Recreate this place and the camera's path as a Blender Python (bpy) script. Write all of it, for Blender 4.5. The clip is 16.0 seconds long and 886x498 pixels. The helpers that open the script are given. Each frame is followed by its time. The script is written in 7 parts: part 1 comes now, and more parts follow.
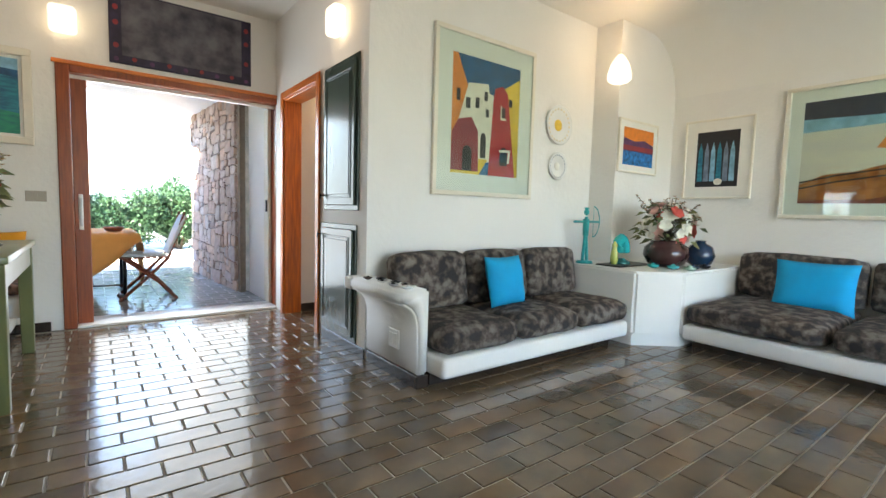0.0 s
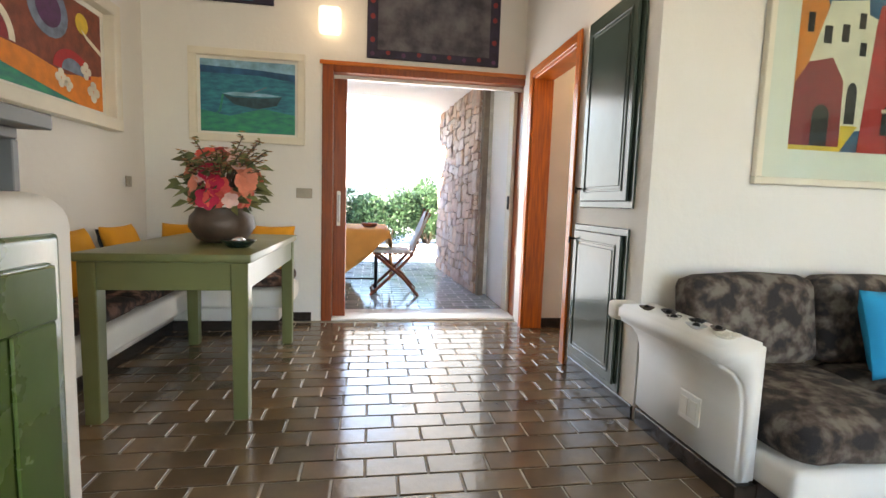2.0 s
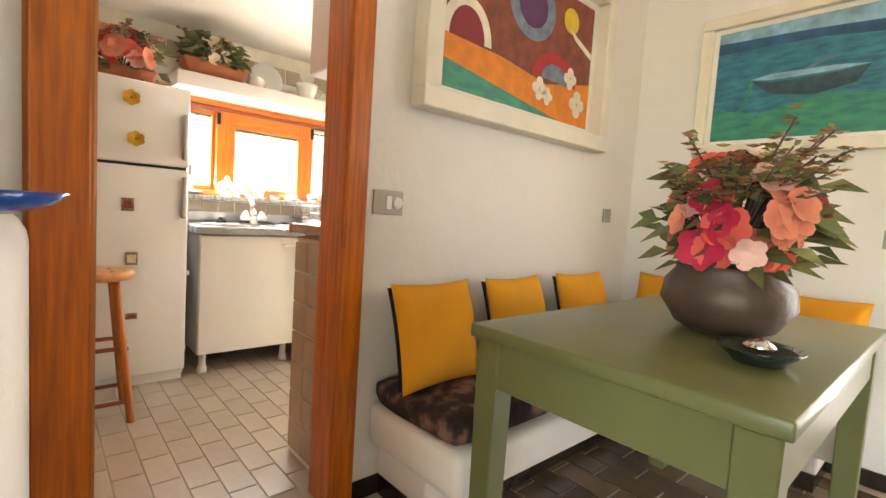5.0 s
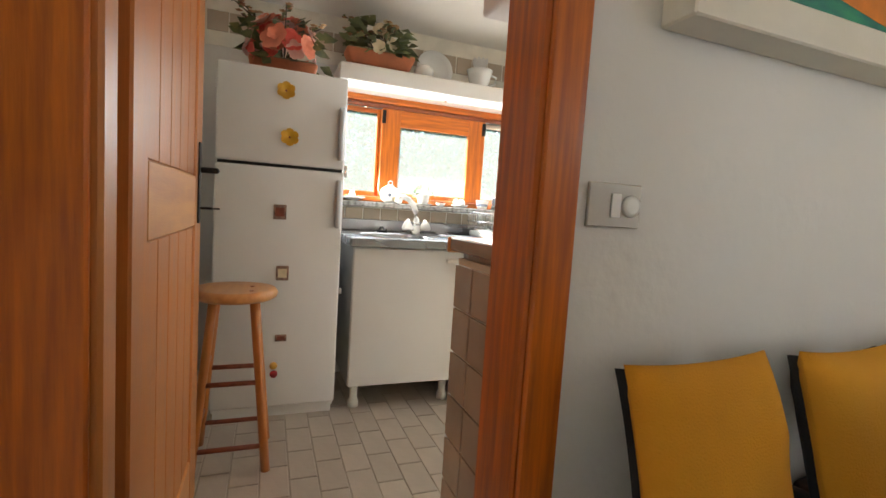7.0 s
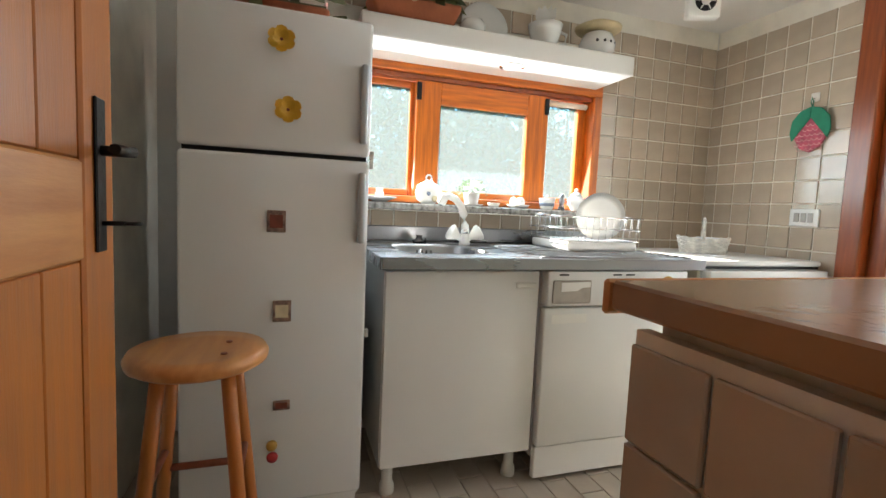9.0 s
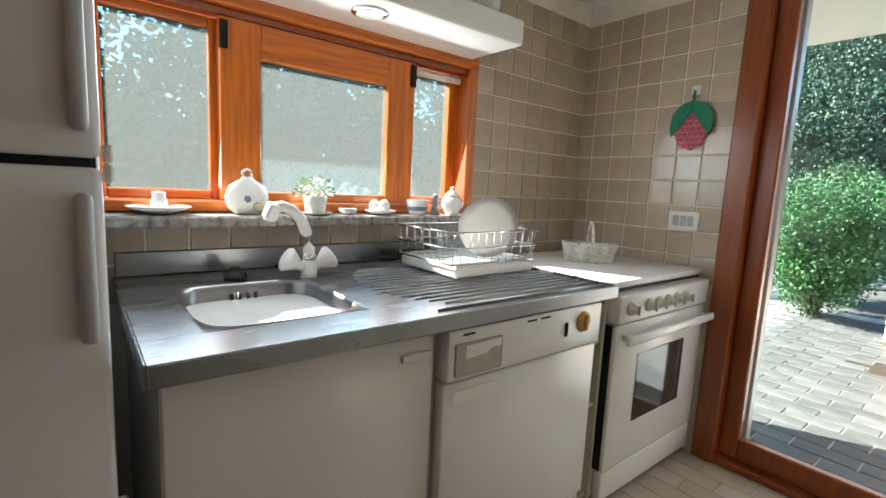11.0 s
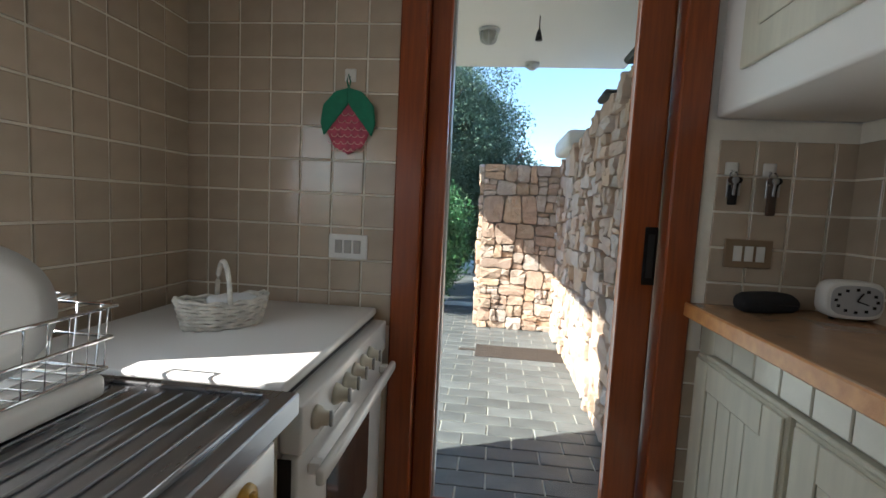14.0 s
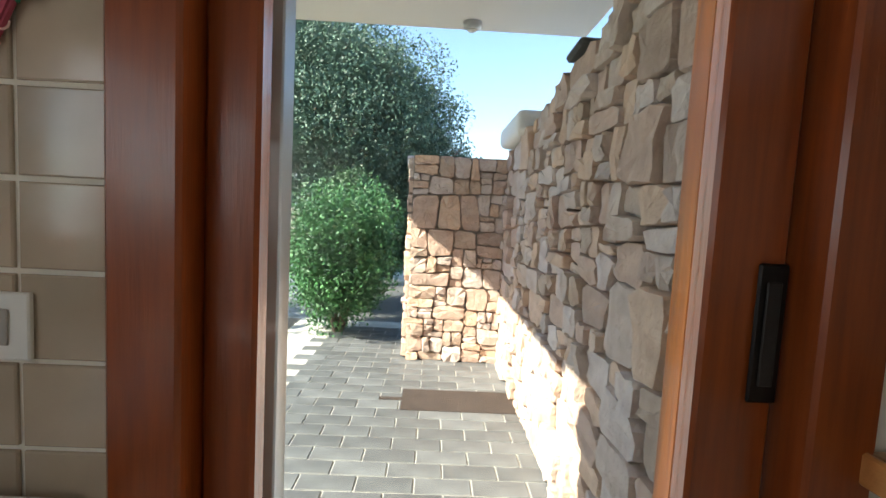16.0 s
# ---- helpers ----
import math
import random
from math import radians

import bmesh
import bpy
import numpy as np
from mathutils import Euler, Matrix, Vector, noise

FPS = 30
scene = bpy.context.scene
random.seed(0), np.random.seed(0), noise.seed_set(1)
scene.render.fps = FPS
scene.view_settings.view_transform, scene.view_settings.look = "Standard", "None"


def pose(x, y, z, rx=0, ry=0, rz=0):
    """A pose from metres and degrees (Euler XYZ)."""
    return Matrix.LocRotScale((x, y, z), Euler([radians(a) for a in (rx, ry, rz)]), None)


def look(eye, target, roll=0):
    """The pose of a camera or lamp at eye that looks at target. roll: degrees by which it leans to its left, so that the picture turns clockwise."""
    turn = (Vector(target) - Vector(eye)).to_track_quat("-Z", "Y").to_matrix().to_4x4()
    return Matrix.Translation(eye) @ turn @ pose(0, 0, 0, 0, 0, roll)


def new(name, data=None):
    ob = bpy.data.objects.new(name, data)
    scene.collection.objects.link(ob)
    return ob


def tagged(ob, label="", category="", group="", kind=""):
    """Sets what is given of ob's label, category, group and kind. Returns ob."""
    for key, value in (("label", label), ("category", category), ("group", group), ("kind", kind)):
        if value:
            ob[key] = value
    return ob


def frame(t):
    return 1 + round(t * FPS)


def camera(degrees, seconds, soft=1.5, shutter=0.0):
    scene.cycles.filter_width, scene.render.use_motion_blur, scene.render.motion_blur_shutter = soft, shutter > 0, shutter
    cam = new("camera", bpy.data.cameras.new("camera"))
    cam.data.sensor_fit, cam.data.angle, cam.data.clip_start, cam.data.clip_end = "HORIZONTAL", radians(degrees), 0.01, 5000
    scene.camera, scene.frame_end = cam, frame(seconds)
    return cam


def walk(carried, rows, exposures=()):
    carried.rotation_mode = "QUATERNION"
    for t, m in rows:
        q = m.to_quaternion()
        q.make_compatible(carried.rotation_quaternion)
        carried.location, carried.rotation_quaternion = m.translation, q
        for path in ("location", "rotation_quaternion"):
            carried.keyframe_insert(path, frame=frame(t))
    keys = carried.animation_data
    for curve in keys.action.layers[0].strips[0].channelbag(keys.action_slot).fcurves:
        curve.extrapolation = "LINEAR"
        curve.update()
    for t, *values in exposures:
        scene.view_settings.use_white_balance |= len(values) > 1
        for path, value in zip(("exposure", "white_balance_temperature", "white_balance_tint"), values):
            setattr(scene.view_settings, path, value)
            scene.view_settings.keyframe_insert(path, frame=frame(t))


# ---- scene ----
cam = camera(87.6, 16.0)
PATH = [
    (0, (0.196, -0.039, 1.026), (1.398, 1.552, 0.867), 1.6),
    (0.5, (0.302, 0.119, 1.023), (1.348, 1.815, 0.861), 1.3),
    (1, (0.389, 0.328, 1.021), (1.279, 2.111, 0.849), 2.0),
    (1.5, (0.404, 0.529, 1.025), (1.109, 2.391, 0.843), 2.1),
    (2, (0.398, 0.77, 1.016), (0.7, 2.737, 0.82), 1.9),
    (2.5, (0.368, 1.009, 1.019), (0.225, 2.995, 0.831), 2.0),
    (3, (0.306, 1.269, 1.016), (-0.165, 3.207, 0.864), 2.8),
    (3.5, (0.25, 1.5, 1.022), (-0.466, 3.362, 0.879), 3.7),
    (4, (0.178, 1.692, 1.009), (-0.801, 3.429, 0.852), 3.6),
    (4.5, (0.102, 1.894, 1.041), (-1.205, 3.397, 0.864), 3.4),
    (4.7, (0.072, 1.942, 1.047), (-1.321, 3.368, 0.882), 3.5),
    (7, (-0.619, 2.31, 1.043), (-2.481, 3.022, 0.882), 3.7),
    (7.5, (-0.817, 2.35, 1.028), (-2.723, 2.933, 0.87), 3.0),
    (8, (-1.03, 2.355, 1.036), (-2.937, 2.938, 0.884), 2.8),
    (8.2, (-1.098, 2.361, 1.04), (-3.007, 2.937, 0.887), 2.5),
    (10.3, (-1.797, 2.541, 1.176), (-3.534, 3.495, 0.911), 2.8),
    (10.5, (-1.87, 2.562, 1.203), (-3.553, 3.604, 0.919), 2.8),
    (11, (-2.009, 2.613, 1.195), (-3.558, 3.85, 0.928), 2.8),
    (11.5, (-2.112, 2.703, 1.192), (-3.528, 4.091, 0.932), 2.3),
    (12, (-2.242, 2.835, 1.191), (-3.53, 4.347, 0.96), 2.0),
    (12.5, (-2.349, 2.961, 1.215), (-3.464, 4.607, 0.991), 2.1),
    (13, (-2.423, 3.09, 1.221), (-3.235, 4.907, 1.015), 2.9),
    (13.5, (-2.475, 3.172, 1.246), (-2.913, 5.114, 1.055), 2.6),
    (14, (-2.503, 3.254, 1.247), (-2.711, 5.235, 1.068), 2.8),
    (14.5, (-2.503, 3.433, 1.245), (-2.581, 5.424, 1.07), 2.4),
    (15, (-2.488, 3.689, 1.272), (-2.503, 5.682, 1.102), 2.4),
    (15.5, (-2.459, 3.944, 1.268), (-2.45, 5.937, 1.102), 2.9),
    (16, (-2.443, 4.265, 1.263), (-2.392, 6.258, 1.103), 3.0),
]
walk(cam, [(t, look(eye, target, roll)) for t, eye, target, roll in PATH], exposures=[(0.0, 3.6, 6500, 9), (1.0, 3.6, 6700, 11), (2.0, 3.7, 7200, 14), (2.5, 3.75, 7400, 14), (3.5, 3.3, 7900, 15), (4.0, 3.15, 8100, 16), (4.7, 4.35, 8000, 16), (7.0, 3.55, 6900, 13), (8.2, 3.45, 6400, 11), (10.3, 2.7, 6500, 10), (11.5, 2.35, 6400, 10), (12.5, 2.1, 6400, 10), (13.0, 2.05, 6500, 11), (13.5, 1.65, 6300, 12), (14.0, 1.6, 6200, 12), (14.5, 1.8, 6200, 12), (15.0, 1.9, 6300, 13), (16.0, 1.75, 6700, 14)])

# ---- world, sun, daylight through openings ----
world = bpy.data.worlds.new("world")
scene.world = world
world.use_nodes = True
wn = world.node_tree.nodes
sky = wn.new("ShaderNodeTexSky")
sky.sky_type = "NISHITA"
sky.sun_disc = False
sky.dust_density, sky.ozone_density = 0.3, 3.0
sky.sun_elevation = radians(34.7)
sky.sun_rotation = radians(245.7)
world.node_tree.links.new(sky.outputs[0], wn["Background"].inputs[0])
wn["Background"].inputs[1].default_value = 0.14

SUN_WAY = Vector((1.0, 0.452, -0.76))
sun = new("sun", bpy.data.lights.new("sun", "SUN"))
sun.data.energy, sun.data.angle, sun.data.color = 5.0, radians(0.5), (1.0, 0.93, 0.82)
sun.matrix_world = look((-12, -6, 9), Vector((-12, -6, 9)) + SUN_WAY)


def window_light(name, eye, target, w, h, power, col):
    """Daylight standing in an opening."""
    lamp = new(name, bpy.data.lights.new(name, "AREA"))
    lamp.data.shape, lamp.data.size, lamp.data.size_y = "RECTANGLE", w, h
    lamp.data.energy, lamp.data.color = power, col
    lamp.matrix_world = look(eye, target)
    return lamp


window_light("daylight_south_window", (2.6, -3.38, 1.35), (2.6, 0, 1.25), 3.2, 2.0, 3.0, (0.84, 0.94, 1.0))
window_light("daylight_terrace_door", (0.80, 4.86, 1.1), (0.80, 0, 0.9), 1.25, 1.9, 2.4, (0.86, 0.94, 1.0))
window_light("daylight_kitchen_window", (-3.605, 3.35, 1.42), (-2, 3.35, 0.9), 1.36, 0.60, 2.0, (0.84, 0.95, 1.0))
window_light("daylight_patio_door", (-2.36, 5.0, 1.1), (-2.36, 0, 0.7), 0.6, 1.9, 1.1, (0.95, 0.98, 1.0))


def lamp_point(name, at, power, col, size=0.05):
    lamp = new(name, bpy.data.lights.new(name, "POINT"))
    lamp.data.energy, lamp.data.color, lamp.data.shadow_soft_size = power, col, size
    lamp.location = at
    return lamp


WARM = (1.0, 0.66, 0.36)
lamp_point("sconce_glow_door", (0.04, 4.34, 2.42), 0.10, WARM)
lamp_point("sconce_glow_cabinet", (1.42, 3.14, 2.38), 0.14, WARM)
lamp_point("sconce_glow_corner", (3.90, 2.30, 2.52), 0.22, WARM)
# added warm fill behind the side door, without any fitting
lamp_point("corridor_fill", (2.5, 3.9, 2.1), 0.5, WARM)


# ---- materials ----
def mat(name, col, rough=0.5, metal=0.0, var=0.12, scale=6.0, bump=0.05, bscale=60.0, coat=0.0, col2=None, piece=0.0, stretch=None, detail=6.0):
    """A surface with two scales of variation. piece: how much each loose piece differs."""
    m = bpy.data.materials.new(name)
    m.use_nodes = True
    nt = m.node_tree
    p = nt.nodes["Principled BSDF"]
    lk = nt.links.new
    tc = nt.nodes.new("ShaderNodeTexCoord")
    mp = nt.nodes.new("ShaderNodeMapping")
    if stretch:
        mp.inputs["Scale"].default_value = stretch
    lk(tc.outputs["Object"], mp.inputs["Vector"])
    n1 = nt.nodes.new("ShaderNodeTexNoise")
    n1.inputs["Scale"].default_value, n1.inputs["Detail"].default_value = scale, detail
    lk(mp.outputs[0], n1.inputs["Vector"])
    n2 = nt.nodes.new("ShaderNodeTexNoise")
    n2.inputs["Scale"].default_value, n2.inputs["Detail"].default_value = bscale, 4
    lk(mp.outputs[0], n2.inputs["Vector"])
    ramp = nt.nodes.new("ShaderNodeValToRGB")
    lo = [c * (1 - var) for c in col] if col2 is None else col2
    hi = [min(1, c * (1 + var)) for c in col] if col2 is None else col
    ramp.color_ramp.elements[0].position, ramp.color_ramp.elements[1].position = 0.32, 0.68
    ramp.color_ramp.elements[0].color, ramp.color_ramp.elements[1].color = (*lo, 1), (*hi, 1)
    lk(n1.outputs[0], ramp.inputs[0])
    last = ramp.outputs[0]
    if piece:
        info = nt.nodes.new("ShaderNodeObjectInfo")
        geo = nt.nodes.new("ShaderNodeNewGeometry")
        add = nt.nodes.new("ShaderNodeMath")
        add.operation = "ADD"
        lk(info.outputs["Random"], add.inputs[0])
        lk(geo.outputs["Random Per Island"], add.inputs[1])
        frac = nt.nodes.new("ShaderNodeMath")
        frac.operation = "FRACT"
        lk(add.outputs[0], frac.inputs[0])
        span = nt.nodes.new("ShaderNodeMapRange")
        span.inputs["To Min"].default_value, span.inputs["To Max"].default_value = 1 - piece, 1 + piece
        lk(frac.outputs[0], span.inputs["Value"])
        hs = nt.nodes.new("ShaderNodeHueSaturation")
        lk(span.outputs[0], hs.inputs["Value"])
        lk(last, hs.inputs["Color"])
        last = hs.outputs[0]
    lk(last, p.inputs["Base Color"])
    rr = nt.nodes.new("ShaderNodeMapRange")
    rr.inputs["To Min"].default_value, rr.inputs["To Max"].default_value = max(0.02, rough * 0.8), min(1, rough * 1.25)
    lk(n1.outputs[0], rr.inputs["Value"])
    lk(rr.outputs[0], p.inputs["Roughness"])
    p.inputs["Metallic"].default_value = metal
    p.inputs["Coat Weight"].default_value = coat
    p.inputs["Coat Roughness"].default_value = 0.08
    if bump:
        b = nt.nodes.new("ShaderNodeBump")
        b.inputs["Strength"].default_value, b.inputs["Distance"].default_value = min(1, bump * 4), 0.01
        lk(n2.outputs[0], b.inputs["Height"])
        lk(b.outputs[0], p.inputs["Normal"])
    return m


def glow(name, col, strength):
    m = bpy.data.materials.new(name)
    m.use_nodes = True
    p = m.node_tree.nodes["Principled BSDF"]
    p.inputs["Base Color"].default_value = (*col, 1)
    p.inputs["Emission Color"].default_value = (*col, 1)
    p.inputs["Emission Strength"].default_value = strength
    return m


def clear_glass(name, rough=0.0, tint=(0.93, 0.97, 0.95), veil=0.0):
    m = bpy.data.materials.new(name)
    m.use_nodes = True
    nt = m.node_tree
    p = nt.nodes["Principled BSDF"]
    nt.nodes.remove(p)
    out = nt.nodes["Material Output"]
    tr = nt.nodes.new("ShaderNodeBsdfTransparent")
    tr.inputs[0].default_value = (*tint, 1)
    gl = nt.nodes.new("ShaderNodeBsdfGlossy")
    gl.inputs["Roughness"].default_value = rough + 0.01
    lw = nt.nodes.new("ShaderNodeLayerWeight")
    pw = nt.nodes.new("ShaderNodeMath")
    pw.operation = "POWER"
    pw.inputs[1].default_value = 4.0
    nt.links.new(lw.outputs["Facing"], pw.inputs[0])
    ad = nt.nodes.new("ShaderNodeMath")
    ad.operation = "MULTIPLY_ADD"
    ad.inputs[1].default_value, ad.inputs[2].default_value = 0.7, 0.035
    nt.links.new(pw.outputs[0], ad.inputs[0])
    mx = nt.nodes.new("ShaderNodeMixShader")
    nt.links.new(ad.outputs[0], mx.inputs[0])
    nt.links.new(tr.outputs[0], mx.inputs[1])
    nt.links.new(gl.outputs[0], mx.inputs[2])
    last = mx
    if veil:
        tl = nt.nodes.new("ShaderNodeBsdfTranslucent")
        tl.inputs[0].default_value = (0.86, 0.93, 0.92, 1)
        last = nt.nodes.new("ShaderNodeMixShader")
        last.inputs[0].default_value = veil
        nt.links.new(mx.outputs[0], last.inputs[1])
        nt.links.new(tl.outputs[0], last.inputs[2])
    nt.links.new(last.outputs[0], out.inputs[0])
    return m


PLASTER = mat("white_plaster", (0.80, 0.78, 0.74), 0.85, var=0.03, scale=1.3, bump=0.08, bscale=26)
PLASTER_SMOOTH = mat("smooth_white_plaster", (0.82, 0.80, 0.76), 0.7, var=0.03, scale=2, bump=0.03, bscale=14)
CEIL = mat("white_ceiling_paint", (0.82, 0.80, 0.75), 0.9, var=0.03, scale=1, bump=0.03, bscale=18)
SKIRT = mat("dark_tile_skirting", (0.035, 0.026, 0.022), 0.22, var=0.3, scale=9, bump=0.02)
TILE = mat("dark_brown_glazed_tile", (0.185, 0.122, 0.070), 0.17, var=0.3, scale=4, bump=0.04, bscale=26, coat=0.25, col2=(0.105, 0.076, 0.050), piece=0.3)
GROUT = mat("sandy_grout", (0.46, 0.40, 0.33), 0.8, var=0.2, scale=4, bump=0.1, bscale=90)
KTILE = mat("kitchen_floor_tile", (0.55, 0.47, 0.385), 0.30, var=0.2, scale=5, bump=0.03, bscale=30, col2=(0.47, 0.40, 0.33), piece=0.09)
KGROUT = mat("kitchen_floor_grout", (0.46, 0.395, 0.32), 0.8, var=0.2, bump=0.06)
PATIO = mat("slate_grey_paver", (0.19, 0.20, 0.20), 0.42, var=0.25, scale=6, bump=0.06, bscale=40, col2=(0.12, 0.125, 0.13), piece=0.22)
PGROUT = mat("pale_paver_joint", (0.60, 0.58, 0.52), 0.85, var=0.15, scale=7, bump=0.1)
WTILE = mat("taupe_glazed_wall_tile", (0.53, 0.435, 0.33), 0.15, var=0.12, scale=7, bump=0.035, bscale=9, coat=0.2, col2=(0.45, 0.365, 0.275), piece=0.10)
WGROUT = mat("pale_wall_grout", (0.84, 0.80, 0.70), 0.85, var=0.1, bump=0.04)
WOOD = mat("orange_varnished_wood", (0.72, 0.185, 0.013), 0.35, var=0.3, scale=5, bump=0.02, bscale=20, coat=0.15, col2=(0.42, 0.10, 0.013), stretch=(14, 14, 0.9))
WOOD_X = mat("orange_varnished_wood_across", (0.72, 0.185, 0.013), 0.35, var=0.3, scale=5, bump=0.02, bscale=20, coat=0.15, col2=(0.42, 0.10, 0.013), stretch=(0.9, 0.9, 14))
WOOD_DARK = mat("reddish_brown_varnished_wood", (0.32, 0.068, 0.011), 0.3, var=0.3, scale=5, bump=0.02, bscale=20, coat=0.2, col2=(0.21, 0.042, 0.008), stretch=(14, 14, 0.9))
PINE = mat("pale_pine", (0.56, 0.19, 0.034), 0.36, var=0.2, scale=4, bump=0.02, bscale=30, coat=0.2, col2=(0.44, 0.15, 0.036), stretch=(12, 12, 0.8))
PINE_X = mat("pale_pine_across", (0.70, 0.33, 0.11), 0.36, var=0.2, scale=3.2, bump=0.02, bscale=30, coat=0.2, col2=(0.53, 0.21, 0.06), stretch=(1.2, 9, 9))
CHAIRWOOD = mat("red_brown_teak", (0.30, 0.07, 0.028), 0.42, var=0.25, scale=6, bump=0.03, col2=(0.20, 0.05, 0.02), stretch=(6, 6, 6))
OLIVE = mat("olive_green_paint", (0.135, 0.15, 0.055), 0.30, var=0.1, scale=3, bump=0.02, bscale=18, coat=0.15)
GREEN = mat("dark_green_paint", (0.06, 0.105, 0.022), 0.26, var=0.12, scale=3, bump=0.02, bscale=24, coat=0.2)
PINEGREEN = mat("grey_green_cabinet_paint", (0.062, 0.094, 0.078), 0.20, var=0.12, scale=3, bump=0.02, bscale=24, coat=0.35)
BLACK = mat("black_iron", (0.015, 0.014, 0.014), 0.38, metal=0.6, var=0.2, bump=0.03)
GREYWOOD = mat("dark_grey_laminate", (0.13, 0.135, 0.14), 0.42, var=0.08, scale=8, bump=0.01)
SILVER = mat("silver_plastic", (0.48, 0.49, 0.50), 0.35, metal=0.2, var=0.04, bump=0.0)
SCREEN = mat("dark_tv_screen", (0.012, 0.010, 0.010), 0.08, var=0.1, bump=0.0)
STEEL = mat("brushed_stainless_steel", (0.33, 0.335, 0.35), 0.27, metal=1.0, var=0.10, scale=3, bump=0.01, bscale=80, stretch=(3, 0.5, 3))
CHROME = mat("chrome", (0.75, 0.75, 0.75), 0.08, metal=1.0, var=0.03, bump=0.0)
ENAMEL = mat("white_enamel", (0.80, 0.80, 0.79), 0.24, var=0.03, scale=1.6, bump=0.01, bscale=8, coat=0.15)
CREAM = mat("cream_laminate", (0.70, 0.67, 0.58), 0.38, var=0.05, scale=2, bump=0.01)
CREAM_WOOD = mat("cream_painted_wood", (0.56, 0.52, 0.41), 0.45, var=0.08, scale=4, bump=0.02, stretch=(8, 8, 1))
WORKTOP = mat("tan_worktop", (0.36, 0.205, 0.105), 0.24, var=0.14, scale=6, bump=0.01, coat=0.2)
GRANITE = mat("grey_speckled_granite", (0.42, 0.40, 0.37), 0.28, var=0.5, scale=45, bump=0.02, col2=(0.14, 0.13, 0.12))
CERAMIC = mat("white_ceramic", (0.80, 0.80, 0.78), 0.16, var=0.04, bump=0.0, coat=0.3)
WICKER = mat("white_wicker", (0.70, 0.67, 0.60), 0.6, var=0.25, scale=30, bump=0.12, bscale=90)
RUBBER = mat("dark_rubber", (0.02, 0.02, 0.02), 0.6, bump=0.02)
AMBER = mat("amber_plastic", (0.62, 0.36, 0.06), 0.3, var=0.1, bump=0.0)
OVENGLASS = mat("smoked_oven_glass", (0.05, 0.048, 0.044), 0.06, var=0.1, bump=0.0, coat=0.3)
FRAME_WHITE = mat("cream_white_frame", (0.76, 0.71, 0.60), 0.5, var=0.05, scale=6, bump=0.03, bscale=40)
MATBOARD = mat("off_white_mat_board", (0.78, 0.76, 0.70), 0.7, var=0.03, bump=0.01)
YELLOW = mat("mustard_yellow_cotton", (0.78, 0.34, 0.018), 0.85, var=0.08, scale=6, bump=0.10, bscale=260)
BLACKCLOTH = mat("black_cloth", (0.012, 0.012, 0.014), 0.9, var=0.2, bump=0.08, bscale=200)
TURQ = mat("turquoise_blue_cotton", (0.0, 0.32, 0.62), 0.8, var=0.08, scale=6, bump=0.08, bscale=240)
WHITECLOTH = mat("white_canvas_cushion", (0.74, 0.75, 0.76), 0.85, var=0.06, bump=0.08, bscale=150)
ORANGECLOTH = mat("orange_tablecloth", (0.62, 0.27, 0.06), 0.85, var=0.12, scale=4, bump=0.06, bscale=120)
BRONZE = mat("verdigris_bronze", (0.03, 0.36, 0.36), 0.5, metal=0.2, var=0.3, scale=30, bump=0.06)
CLAYDARK = mat("dark_brown_pottery", (0.075, 0.048, 0.034), 0.42, var=0.35, scale=9, bump=0.06, bscale=40)
BROWNGLAZE = mat("dark_purple_brown_glaze", (0.06, 0.022, 0.022), 0.14, var=0.3, scale=6, bump=0.02, coat=0.3)
TERRACOTTA = mat("terracotta", (0.42, 0.13, 0.055), 0.7, var=0.15, scale=12, bump=0.06)
COBALT = mat("dark_blue_glass_glaze", (0.010, 0.032, 0.075), 0.12, var=0.3, scale=12, bump=0.0, coat=0.3)
GLASSG = mat("pale_green_glass", (0.42, 0.60, 0.48), 0.08, var=0.1, bump=0.0, coat=0.5)
STONE = mat("granite_rubble", (0.74, 0.61, 0.54), 0.9, var=0.3, scale=16, bump=0.6, bscale=48, col2=(0.56, 0.44, 0.38), piece=0.18)


def stone_tones(m):
    """Each stone its own tone, from grey through tan to rust."""
    nt = m.node_tree
    p = nt.nodes["Principled BSDF"]
    info = nt.nodes.new("ShaderNodeObjectInfo")
    ramp = nt.nodes.new("ShaderNodeValToRGB")
    cr = ramp.color_ramp
    cr.interpolation = "CONSTANT"
    cr.elements[0].color, cr.elements[1].color, cr.elements[1].position = (0.86, 0.87, 0.88, 1), (0.93, 0.84, 0.74, 1), 0.22
    for at, c in ((0.42, (0.97, 0.94, 0.90)), (0.62, (0.88, 0.76, 0.68)), (0.76, (0.96, 0.82, 0.68)), (0.92, (0.66, 0.58, 0.53))):
        cr.elements.new(at).color = (*c, 1)
    nt.links.new(info.outputs["Random"], ramp.inputs[0])
    mix = nt.nodes.new("ShaderNodeMix")
    mix.data_type, mix.blend_type = "RGBA", "MULTIPLY"
    mix.inputs["Factor"].default_value = 1.0
    nt.links.new(p.inputs["Base Color"].links[0].from_socket, mix.inputs[6])
    nt.links.new(ramp.outputs[0], mix.inputs[7])
    nt.links.new(mix.outputs[2], p.inputs["Base Color"])


